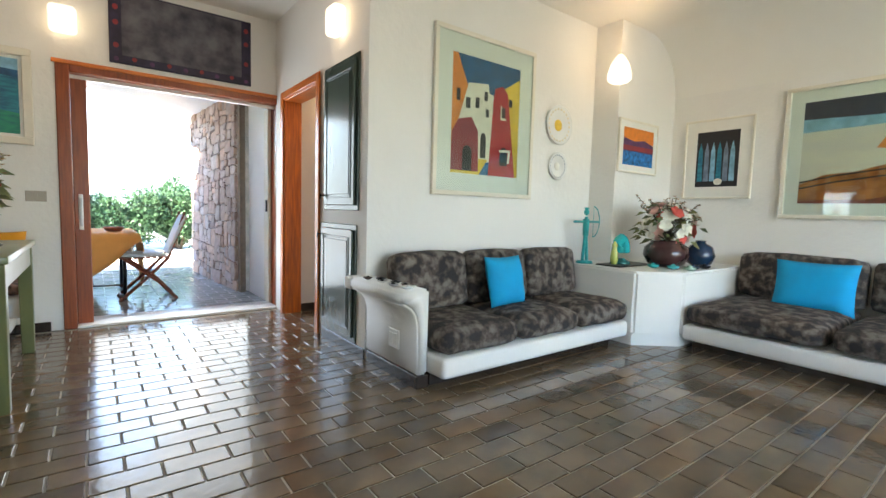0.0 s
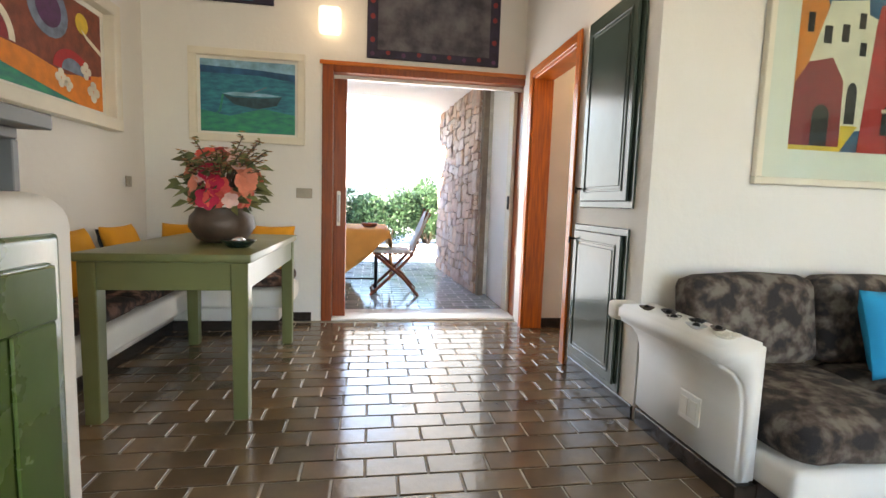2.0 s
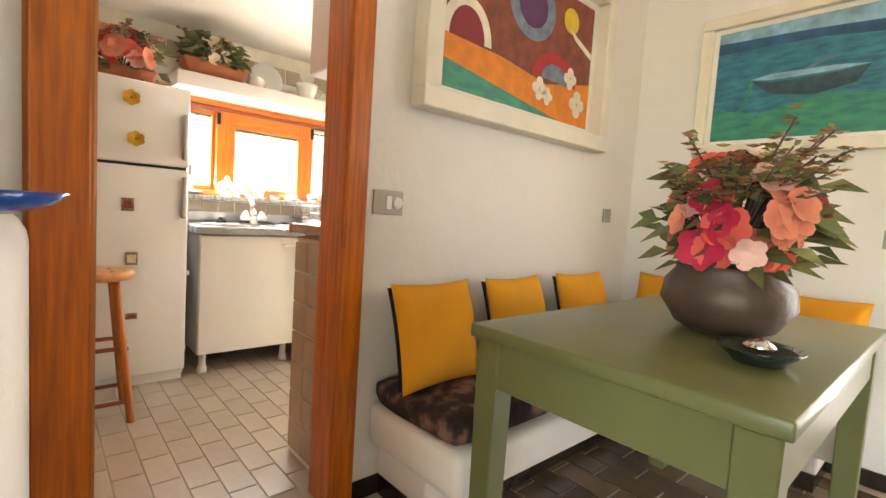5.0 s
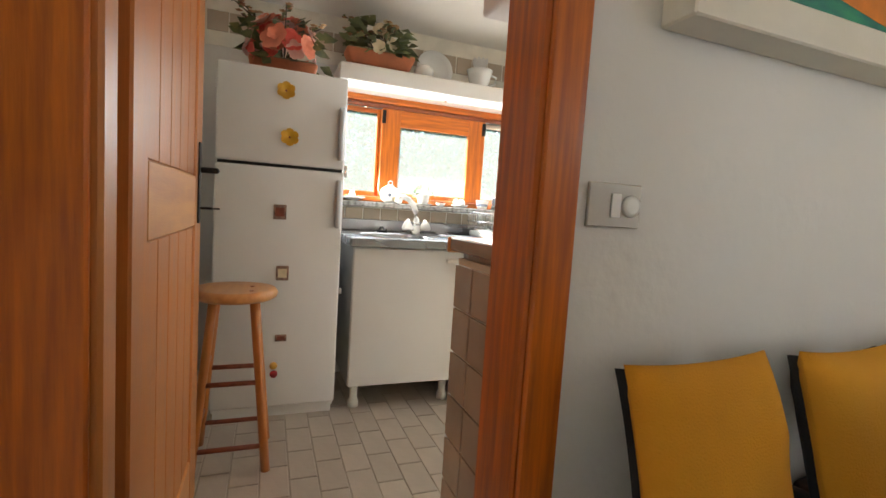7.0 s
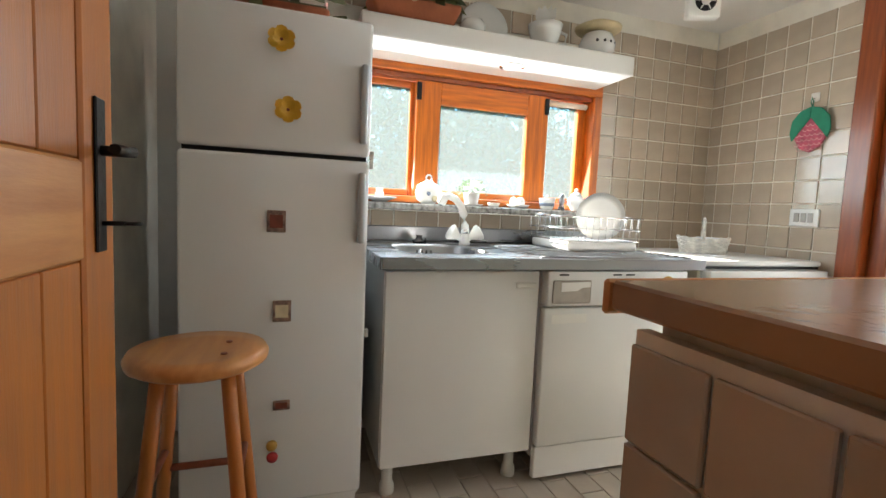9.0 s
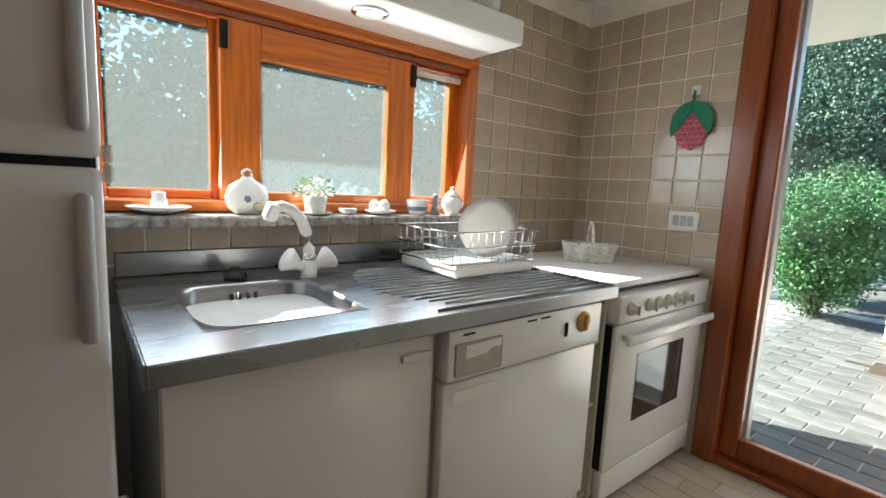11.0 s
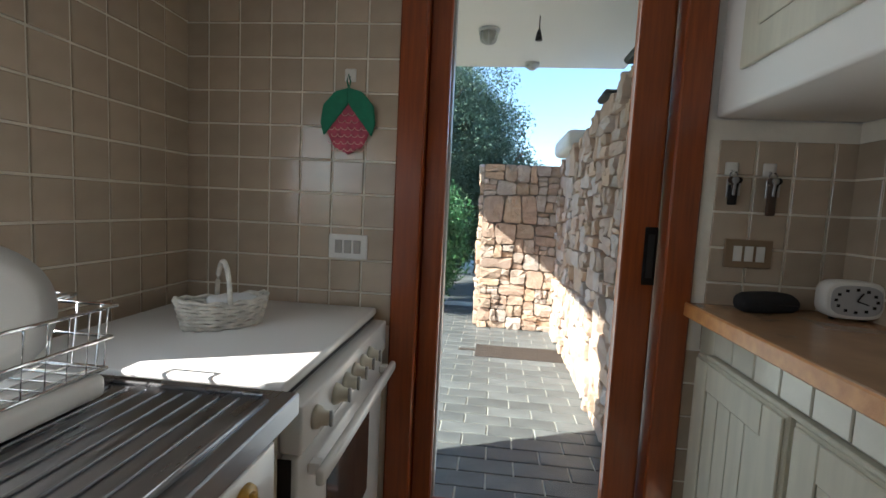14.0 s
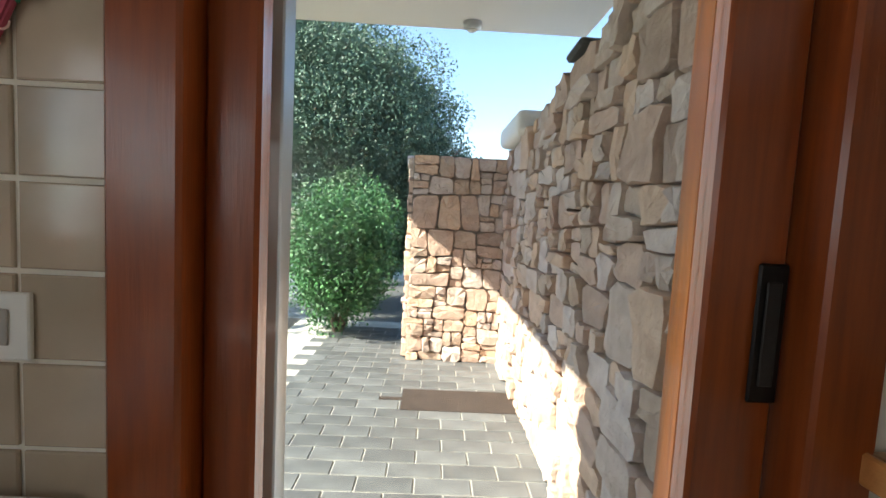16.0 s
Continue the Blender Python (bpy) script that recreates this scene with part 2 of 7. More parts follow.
stone_tones(STONE)
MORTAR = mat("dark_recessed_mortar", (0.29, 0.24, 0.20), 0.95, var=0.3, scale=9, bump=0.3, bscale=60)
SLATE = mat("dark_roof_slate", (0.05, 0.055, 0.06), 0.7, var=0.25, bump=0.12)
LEAF_A = mat("juniper_green_leaf", (0.085, 0.155, 0.105), 0.6, var=0.3, scale=3, bump=0.0, col2=(0.045, 0.095, 0.06), piece=0.4)
LEAF_B = mat("bright_green_leaf", (0.06, 0.205, 0.06), 0.55, var=0.3, scale=3, bump=0.0, col2=(0.028, 0.105, 0.035), piece=0.4)
LEAF_C = mat("hedge_green_leaf", (0.06, 0.13, 0.05), 0.5, var=0.3, scale=3, bump=0.0, col2=(0.03, 0.075, 0.03), piece=0.35)
BARK = mat("grey_brown_bark", (0.12, 0.085, 0.06), 0.9, var=0.3, scale=12, bump=0.3, bscale=40)
EARTH = mat("dry_grass_ground", (0.30, 0.26, 0.16), 0.95, var=0.35, scale=0.8, bump=0.15, bscale=12, col2=(0.13, 0.13, 0.06))
HILL = mat("hazy_blue_green_hill", (0.20, 0.26, 0.26), 0.95, var=0.2, scale=0.02, bump=0.0)
PLASTIC_W = mat("white_plastic", (0.80, 0.79, 0.75), 0.35, var=0.03, bump=0.0)
PLASTIC_B = mat("beige_metal_plate", (0.40, 0.36, 0.30), 0.35, metal=0.3, var=0.06, bump=0.0)
LAMPGLASS = glow("lit_opal_glass", (1.0, 0.84, 0.60), 0.14)
PANE = clear_glass("window_glass")
# kitchen panes: blue-green tint with a thin translucent veil
HAZE = clear_glass("blue_green_hazed_window_glass", 0.25, (0.42, 0.56, 0.58), 0.045)


def sofa_fabric(name, dark, mid, light, scale):
    """A blotched upholstery weave in three tones."""
    m = mat(name, mid, 0.85, var=0.2, scale=scale, bump=0.12, bscale=230)
    ramp = [n for n in m.node_tree.nodes if n.type == "VALTORGB"][0].color_ramp
    ramp.elements[0].color, ramp.elements[0].position = (*dark, 1), 0.41
    ramp.elements[1].color, ramp.elements[1].position = (*light, 1), 0.63
    e = ramp.elements.new(0.50)
    e.color = (*mid, 1)
    return m


SOFA = sofa_fabric("charcoal_leaf_pattern_upholstery", (0.022, 0.018, 0.018), (0.078, 0.056, 0.046), (0.19, 0.165, 0.14), 15)
BENCHCLOTH = sofa_fabric("dark_brown_batik_cushion", (0.012, 0.007, 0.006), (0.045, 0.023, 0.018), (0.24, 0.13, 0.095), 14)


def plain(name, col, rough=0.55, var=0.12, scale=18):
    return mat(name, col, rough, var=var, scale=scale, bump=0.03, bscale=80)


# ---- builders ----
def part(name, bm, material, parent=None, label=""):
    me = bpy.data.meshes.new(name)
    bm.to_mesh(me)
    bm.free()
    me.materials.append(material)
    ob = new(name, me)
    if parent is not None:
        ob.parent = parent
    if label:
        ob["label"] = label
    return ob


def smooth(ob):
    ob.data.shade_smooth()
    return ob


def thing(name, at, label, category, group=""):
    e = new(name)
    e.empty_display_size = 0.1
    e.location = at
    return tagged(e, label, category, group)


def box(x0, y0, z0, x1, y1, z1, bevel=0.0, seg=1, bm=None):
    """A box between two corners; its edges rounded off when bevel is given."""
    b = bmesh.new()
    bmesh.ops.create_cube(b, size=1.0)
    for v in b.verts:
        v.co = Vector((x0 + (v.co.x + 0.5) * (x1 - x0), y0 + (v.co.y + 0.5) * (y1 - y0), z0 + (v.co.z + 0.5) * (z1 - z0)))
    if bevel:
        bmesh.ops.bevel(b, geom=b.edges[:] + b.verts[:], offset=bevel, segments=seg, profile=0.5, affect="EDGES")
        if seg > 1:
            for f in b.faces:
                f.smooth = True
    return b if bm is None else merge(bm, b)


def merge(a, b, m=None):
    """b's geometry added to a."""
    me = bpy.data.meshes.new("tmp")
    b.to_mesh(me)
    b.free()
    if m is not None:
        me.transform(m)
    a.from_mesh(me)
    bpy.data.meshes.remove(me)
    return a


def moved(b, m):
    bmesh.ops.transform(b, matrix=m, verts=b.verts)
    return b


def lathe(profile, seg=24, at=(0, 0, 0)):
    """A turned body from (radius, height) pairs."""
    b = bmesh.new()
    rings = []
    for r, z in profile:
        rings.append([b.verts.new((at[0] + r * math.cos(2 * math.pi * i / seg), at[1] + r * math.sin(2 * math.pi * i / seg), at[2] + z)) for i in range(seg)])
    for a, c in zip(rings, rings[1:]):
        for i in range(seg):
            b.faces.new((a[i], a[(i + 1) % seg], c[(i + 1) % seg], c[i])).smooth = True
    b.faces.new(rings[0][::-1])
    b.faces.new(rings[-1])
    return b


def tube(points, r, seg=8, r2=None, close=True):
    """A round bar along points, tapering to r2."""
    b = bmesh.new()
    pts = [Vector(p) for p in points]
    rings = []
    for i, p in enumerate(pts):
        d = (pts[min(i + 1, len(pts) - 1)] - pts[max(i - 1, 0)]).normalized()
        side = d.orthogonal().normalized() if abs(d.z) > 0.95 else d.cross(Vector((0, 0, 1))).normalized()
        up = side.cross(d).normalized()
        k = r if r2 is None else r + (r2 - r) * i / max(1, len(pts) - 1)
        rings.append([b.verts.new(p + k * (math.cos(2 * math.pi * j / seg) * side + math.sin(2 * math.pi * j / seg) * up)) for j in range(seg)])
    for a, c in zip(rings, rings[1:]):
        for j in range(seg):
            b.faces.new((a[j], a[(j + 1) % seg], c[(j + 1) % seg], c[j])).smooth = True
    if close:
        b.faces.new(rings[0][::-1])
        b.faces.new(rings[-1])
    return b


def pillow(w, h, d, n=10, pinch=0.06):
    """A stuffed cushion standing in the xz plane, thick along y, with drawn-in sides."""
    b = bmesh.new()
    sheet = []
    for side in (1, -1):
        g = []
        for i in range(n + 1):
            row = []
            for j in range(n + 1):
                u, v = 2 * i / n - 1, 2 * j / n - 1
                t = max(0.0, (1 - u ** 4) * (1 - v ** 4)) ** 0.55
                x = u * w / 2 * (1 - pinch * (1 - v * v) * abs(u))
                z = v * h / 2 * (1 - pinch * (1 - u * u) * abs(v))
                wob = 0.012 * noise.noise(Vector((u * 2.3, v * 2.3, w * 9 + side)))
                row.append(b.verts.new((x, side * (d / 2 * t + 0.002 + wob * t), z)))
            g.append(row)
        sheet.append(g)
        for i in range(n):
            for j in range(n):
                q = (g[i][j], g[i + 1][j], g[i + 1][j + 1], g[i][j + 1])
                b.faces.new(q if side < 0 else q[::-1]).smooth = True
    f, k = sheet
    rim = [(i, 0) for i in range(n)] + [(n, j) for j in range(n)] + [(i, n) for i in range(n, 0, -1)] + [(0, j) for j in range(n, 0, -1)]
    for (i, j), (i2, j2) in zip(rim, rim[1:] + rim[:1]):
        b.faces.new((f[i][j], f[i2][j2], k[i2][j2], k[i][j])).smooth = True
    bmesh.ops.recalc_face_normals(b, faces=b.faces)
    return b


def block_cushion(x0, y0, z0, x1, y1, z1, r=0.05, puff=0.02):
    """A boxy upholstered cushion with soft edges and a bulging top."""
    b = box(x0, y0, z0, x1, y1, z1)
    bmesh.ops.subdivide_edges(b, edges=b.edges[:], cuts=7, use_grid_fill=True)
    c = Vector(((x0 + x1) / 2, (y0 + y1) / 2, (z0 + z1) / 2))
    h = Vector((abs(x1 - x0) / 2, abs(y1 - y0) / 2, abs(z1 - z0) / 2))
    for v in b.verts:
        d = v.co - c
        inner = Vector([max(-h[i] + r, min(h[i] - r, d[i])) for i in range(3)])
        off = d - inner
        if off.length > 1e-6:
            off = off.normalized() * min(r, max(abs(o) for o in off))
        u = Vector([d[i] / h[i] for i in range(3)])
        swell = puff * (1 - u.x ** 2) * (1 - u.y ** 2) + puff * (1 - u.x ** 2) * (1 - u.z ** 2) * 0.5
        s = Vector((0, 0, swell if u.z > 0.9 else 0))
        n = noise.noise(v.co * 6) * 0.008
        v.co = c + inner + off + s + Vector((n, n, n))
    for f in b.faces:
        f.smooth = True
    return b


def polygon(pts, y, thick=0.002):
    """A thin flat shape standing in the xz plane, its face at y, looking to -y."""
    b = bmesh.new()
    vs = [b.verts.new((x, y, z)) for x, z in pts]
    f = b.faces.new(vs)
    ext = bmesh.ops.extrude_face_region(b, geom=[f])
    for v in ext["geom"]:
        if isinstance(v, bmesh.types.BMVert):
            v.co.y += thick
    bmesh.ops.recalc_face_normals(b, faces=b.faces)
    return b


def wall(name, x0, y0, z0, x1, y1, z1, material=PLASTER):
    return tagged(part(name, box(x0, y0, z0, x1, y1, z1), material), kind="structure")


# ---- the large structure ----
# living room and hall
KIN = -1.46          # kitchen face of the wall between kitchen and dining corner
DIN = -1.35          # its dining face
NORTH = 4.69         # inner face of the wall with the terrace door
KNORTH = 4.855       # inner face of the tiled kitchen wall
OUT = 5.02           # outer face of both
CAB = 1.655          # face of the wall with the built-in green cupboards
SOFAW = 2.75         # wall behind the first sofa
EAST = 5.10
CEILZ = 2.82

wall("wall_north_west", DIN, NORTH, 0, -0.02, OUT, CEILZ)
wall("wall_north_lintel", -0.02, NORTH, 2.10, 1.72, OUT, CEILZ)
wall("wall_north_east", 1.72, NORTH, 0, 3.3, OUT, CEILZ)
KE = -1.366          # kitchen face of that wall beside the worktop
wall("wall_dining_north", KE, 2.80, 0, DIN, OUT, CEILZ)
wall("wall_dining_lintel", KIN, 1.98, 2.12, DIN, 2.80, CEILZ)
wall("wall_dining_south", KIN, -3.5, 0, DIN, 1.98, CEILZ)
wall("wall_cupboards_north", CAB, 4.44, 0, CAB + 0.14, NORTH, CEILZ)
wall("wall_cupboards_lintel", CAB, 3.56, 2.07, CAB + 0.14, 4.44, CEILZ)
wall("wall_cupboards", CAB, SOFAW, 0, CAB + 0.14, 3.56, CEILZ)
wall("wall_sofa", CAB + 0.14, SOFAW, 0, 4.08, SOFAW + 0.14, CEILZ)
wall("wall_sofa_pier", 4.08, 2.48, 0, EAST + 0.15, SOFAW + 0.14, CEILZ)
wall("wall_east", EAST, -3.5, 0, EAST + 0.15, 2.48, CEILZ)
wall("wall_south_west", DIN, -3.5, 0, 0.9, -3.35, CEILZ)
wall("wall_south_sill", 0.9, -3.5, 0, 4.3, -3.35, 0.3)
wall("wall_south_lintel", 0.9, -3.5, 2.4, 4.3, -3.35, CEILZ)
wall("wall_south_east", 4.3, -3.5, 0, EAST, -3.35, CEILZ)
tagged(part("ceiling", box(KIN, -3.5, CEILZ, EAST + 0.15, OUT, CEILZ + 0.2), CEIL), kind="structure")


def cove(name, x, y0, y1, z, r):
    """A hollow rounding between a wall facing -x and the ceiling."""
    b = bmesh.new()
    n = 10
    prof = [(x - r + r * math.sin(a * math.pi / 2 / n), z - r + r * math.cos(a * math.pi / 2 / n)) for a in range(n + 1)]
    rows = [[b.verts.new((px, y, pz)) for px, pz in prof] for y in (y0, y1)]
    for i in range(len(prof) - 1):
        b.faces.new((rows[0][i], rows[0][i + 1], rows[1][i + 1], rows[1][i])).smooth = True
    bmesh.ops.recalc_face_normals(b, faces=b.faces)
    return tagged(part(name, b, CEIL), kind="structure")


cove("ceiling_cove", EAST, -3.35, 2.48, CEILZ, 0.55)

# corridor behind the side door
wall("wall_corridor_north", CAB + 0.14, 4.46, 0, 3.3, NORTH, 2.5)
wall("wall_corridor_south", CAB + 0.14, 3.42, 0, 3.3, 3.54, 2.5)
wall("wall_corridor_end", 3.3, 3.42, 0, 3.42, NORTH, 2.5)
tagged(part("ceiling_corridor", box(CAB + 0.14, 3.42, 2.5, 3.42, NORTH, 2.6), CEIL), kind="structure")

# kitchen
KWEST = -3.62
wall("wall_kitchen_north_west", -3.85, KNORTH + 0.012, 0, -2.80, OUT, 2.6)
wall("wall_kitchen_north_east", -1.84, KNORTH + 0.012, 0, KE, OUT, 2.6)
wall("wall_kitchen_north_lintel", -2.80, KNORTH + 0.012, 2.16, -1.84, OUT, 2.6)
wall("wall_kitchen_west_sill", -3.85, 1.85, 0, KWEST - 0.012, KNORTH + 0.012, 1.04)
wall("wall_kitchen_west_lintel", -3.85, 1.85, 1.79, KWEST - 0.012, KNORTH + 0.012, 2.6)
wall("wall_kitchen_west_south", -3.85, 1.85, 1.04, KWEST - 0.012, 2.58, 1.79)
wall("wall_kitchen_west_north", -3.85, 4.05, 1.04, KWEST - 0.012, KNORTH + 0.012, 1.79)
wall("wall_kitchen_south", -3.85, 1.70, 0, KIN, 1.85, 2.6)
tagged(part("ceiling_kitchen", box(-3.85, 1.70, 2.19, KE, KNORTH + 0.012, 2.40), CEIL), kind="structure")
tagged(part("roof_slab", box(-4.43, -3.6, 2.61, KIN, 5.02, 2.80), CEIL), kind="structure")

# floors under the laid tiles
tagged(part("floor", box(DIN - 0.11, -3.5, -0.12, EAST + 0.15, OUT, -0.004), GROUT), kind="structure")
tagged(part("floor_kitchen", box(-3.85, 1.70, -0.12, KIN, OUT, -0.003), KGROUT), kind="structure")


def skirting(name, x0, y0, x1, y1):
    return tagged(part(name, box(x0, y0, 0.0, x1, y1, 0.075, 0.004), SKIRT), kind="structure")


skirting("baseboard", DIN, NORTH - 0.012, -0.10, NORTH)
skirting("baseboard", CAB - 0.012, SOFAW, CAB, 3.50)
skirting("baseboard", CAB + 0.14, 4.448, 3.3, 4.46)
skirting("baseboard", DIN, 2.83, DIN + 0.012, NORTH - 0.012)
skirting("baseboard", EAST - 0.012, -3.35, EAST, 0.2)


# ---- doors and windows of the house ----
def terrace_door():
    d = tagged(new("door_1"), "wide reddish wooden sliding terrace door, standing open", "door", kind="structure")
    x0, x1, y0, y1, z = -0.02, 1.72, NORTH - 0.02, OUT, 2.10
    part("jamb", box(x0, y0, 0, x0 + 0.085, y1, z, 0.006), WOOD_DARK, d)
    part("jamb", box(x1 - 0.055, y0, 0, x1, y1, z, 0.006), WOOD_DARK, d)
    part("head", box(x0 + 0.085, y0, z - 0.065, x1 - 0.055, y1 - 0.12, z, 0.006), WOOD_DARK, d)
    part("casing", box(x0 - 0.02, y0 - 0.012, z - 0.012, x1 + 0.02, y0 - 0.001, z + 0.02, 0.004), WOOD_X, d)
    part("track", box(x0 + 0.085, NORTH + 0.07, z - 0.095, x1 - 0.055, NORTH + 0.10, z - 0.066), PLASTIC_W, d, "white door track")
    leaf = part("sliding_leaf", box(x0 + 0.086, NORTH + 0.075, 0.012, x0 + 0.19, NORTH + 0.12, z - 0.07, 0.005), WOOD_DARK, d)
    pl = part("handle", box(x0 + 0.115, NORTH + 0.058, 0.80, x0 + 0.145, NORTH + 0.0745, 1.09, 0.004), PLASTIC_W, leaf, "long white pull handle")
    part("finger_grip", box(x0 + 0.122, NORTH + 0.052, 0.83, x0 + 0.138, NORTH + 0.0575, 1.06, 0.003), SILVER, leaf)
    part("threshold", box(x0 + 0.085, NORTH - 0.02, 0.001, x1 - 0.055, OUT, 0.022, 0.005), PLASTIC_W, d, "white marble threshold")
    shut = part("shutter_leaf", box(x1 - 0.092, NORTH + 0.18, 0.03, x1 - 0.057, OUT - 0.002, z - 0.08, 0.006), FRAME_WHITE, d, "white folded shutter")
    part("latch", box(x1 - 0.106, NORTH + 0.20, 0.98, x1 - 0.0925, NORTH + 0.23, 1.10, 0.003), BLACK, shut)
    return d


terrace_door()


def side_door():
    d = tagged(new("door_2"), "orange varnished door frame, open to the corridor", "door frame", kind="structure")
    y0, y1, z, w = 3.56, 4.44, 2.07, 0.085
    for ya, yb in ((y0, y0 + 0.05), (y1 - 0.05, y1)):
        part("jamb", box(CAB - 0.012, ya, 0, CAB + 0.15, yb, z, 0.005), WOOD, d)
    part("head", box(CAB - 0.012, y0 + 0.05, z - 0.05, CAB + 0.15, y1 - 0.05, z, 0.005), WOOD_X, d)
    part("casing", box(CAB - 0.028, y0 - 0.03, 0, CAB - 0.013, y0 + 0.035, z + 0.03, 0.004), WOOD, d)
    part("casing", box(CAB - 0.028, y1 - 0.035, 0, CAB - 0.013, y1 + 0.03, z + 0.03, 0.004), WOOD, d)
    part("casing", box(CAB - 0.028, y0 + 0.035, z - 0.035, CAB - 0.013, y1 - 0.035, z + 0.03, 0.004), WOOD_X, d)
    return d


side_door()


def kitchen_doorway():
    d = tagged(new("door_3"), "orange varnished kitchen door frame with open plank door", "door", kind="structure")
    a, b, z = 2.11, 2.75, 2.06
    part("jamb", box(KIN - 0.03, b, 0, DIN + 0.015, b + 0.049, z, 0.006), WOOD, d)
    part("casing", box(DIN + 0.016, b + 0.006, 0, DIN + 0.03, b + 0.085, z + 0.06, 0.004), WOOD, d)
    part("jamb", box(-1.400, a - 0.05, 0, DIN + 0.015, a, z, 0.006), PINE, d)
    # darker wood here puts the rebate's shade into its colour
    part("jamb_recess", box(-1.500, a - 0.05, 0, -1.4005, a - 0.036, z, 0.002), WOOD_DARK, d, "rebate with its shade put in as dark wood")
    part("casing", box(DIN + 0.016, a - 0.12, 0, DIN + 0.03, a - 0.012, z + 0.06, 0.004), WOOD, d)
    part("head", box(KIN - 0.03, a, z, DIN + 0.015, b, z + 0.05, 0.006), WOOD_X, d)
    part("reveal", box(KIN - 0.03, 1.98, 0, DIN, a - 0.052, z + 0.05), WOOD, d)
    part("reveal", box(KIN - 0.03, 1.98, z + 0.052, DIN, 2.80, 2.12), WOOD_X, d)
    # the leaf stands open at a right angle, its face to the doorway
    x0, x1, y0, y1 = -2.335, -1.505, 2.062, 2.102
    leaf = part("leaf", box(x0 + 0.02, y0 + 0.008, 0.012, x1 - 0.02, y1 - 0.014, z - 0.01), PINE, d)
    part("stile", box(x0, y0, 0.010, x0 + 0.125, y1, z - 0.005, 0.005), PINE, leaf)
    part("stile", box(x1 - 0.11, y0, 0.010, x1, y1, z - 0.005, 0.005), PINE, leaf)
    part("rail", box(x0 + 0.125, y0, 0.949, x1 - 0.11, y1, 1.105, 0.005), PINE_X, leaf, "middle rail with bold curved grain")
    part("rail", box(x0 + 0.125, y0, 0.010, x1 - 0.11, y1, 0.20, 0.005), PINE_X, leaf)
    part("rail", box(x0 + 0.125, y0, z - 0.16, x1 - 0.11, y1, z - 0.005, 0.005), PINE_X, leaf)
    n = 5
    w = (x1 - 0.11 - x0 - 0.125) / n
    for za, zb in ((0.202, 0.947), (1.107, z - 0.162)):
        for i in range(n):
            part("plank", box(x0 + 0.127 + i * w, y1 - 0.013, za, x0 + 0.123 + (i + 1) * w, y1 - 0.006, zb, 0.002), PINE, leaf)
    plate = part("handle_plate", box(x0 + 0.050, y1 + 0.001, 0.957, x0 + 0.088, y1 + 0.006, 1.21, 0.002), BLACK, leaf, "black iron handle plate")
    part("lever", merge(tube([(x0 + 0.069, y1 + 0.004, 1.125), (x0 + 0.069, y1 + 0.055, 1.125)], 0.009), tube([(x0 + 0.069, y1 + 0.052, 1.125), (x0 + 0.176, y1 + 0.058, 1.12)], 0.008)), BLACK, leaf)
    part("key", merge(tube([(x0 + 0.069, y1 + 0.004, 1.005), (x0 + 0.069, y1 + 0.04, 1.005)], 0.004), tube([(x0 + 0.069 + 0.011 * math.cos(a), y1 + 0.05 + 0.011 * math.sin(a), 1.005) for a in [i * math.pi / 6 for i in range(13)]], 0.0025)), BLACK, leaf)
    return d


kitchen_doorway()


def kitchen_window():
    w = tagged(new("window_1"), "low orange-framed kitchen window in three lights", "window", kind="structure")
    xi, xo = -3.63, -3.80
    y0, y1, z0, z1 = 2.58, 4.05, 1.08, 1.79
    part("window_frame", box(xo, y0, z1 - 0.075, xi + 0.02, y1, z1, 0.004), WOOD_X, w)
    part("window_frame", box(xo, y0, z0, xi + 0.004, y1, z0 + 0.035, 0.004), WOOD_X, w)
    part("window_frame", box(xo, y1 - 0.05, z0 + 0.035, xi + 0.02, y1, z1 - 0.075, 0.004), WOOD, w)
    part("window_frame", box(xo, y0, z0 + 0.035, xi + 0.02, y0 + 0.05, z1 - 0.075, 0.004), WOOD, w)
    part("track", box(xi - 0.055, y0 + 0.05, z1 - 0.10, xi - 0.005, y1 - 0.05, z1 - 0.077, 0.003), WOOD_DARK, w)

    def sash(ya, yb, xa, xb, side, top, bottom):
        s = part("sash", merge(box(xa, ya, z0 + 0.037, xb, ya + side, z1 - 0.102, 0.004), box(xa, yb - side, z0 + 0.037, xb, yb, z1 - 0.102, 0.004)), WOOD, w)
        part("rail", box(xa, ya + side, z1 - 0.102 - top, xb, yb - side, z1 - 0.102, 0.004), WOOD_X, s)
        part("rail", box(xa, ya + side, z0 + 0.037, xb, yb - side, z0 + 0.037 + bottom, 0.004), WOOD_X, s)
        g = part("pane", box((xa + xb) / 2 - 0.003, ya + side, z0 + 0.037 + bottom, (xa + xb) / 2 + 0.003, yb - side, z1 - 0.102 - top), HAZE, s, "pale hazed glass")
        g.visible_shadow = False
        return s

    sash(2.63, 3.02, -3.735, -3.69, 0.055, 0.03, 0.03)
    sash(2.985, 3.725, -3.685, -3.635, 0.125, 0.11, 0.03)
    sash(3.69, 4.0, -3.735, -3.69, 0.05, 0.03, 0.03)
    part("roller_blind", tube([(-3.62 - 0.05, 3.73, z1 - 0.125), (-3.62 - 0.05, 3.985, z1 - 0.125)], 0.016), FRAME_WHITE, w, "rolled pale blind")
    for y in (2.995, 3.712):
        part("latch", box(-3.634, y - 0.012, z1 - 0.20, -3.624, y + 0.012, z1 - 0.115, 0.002), BLACK, w)
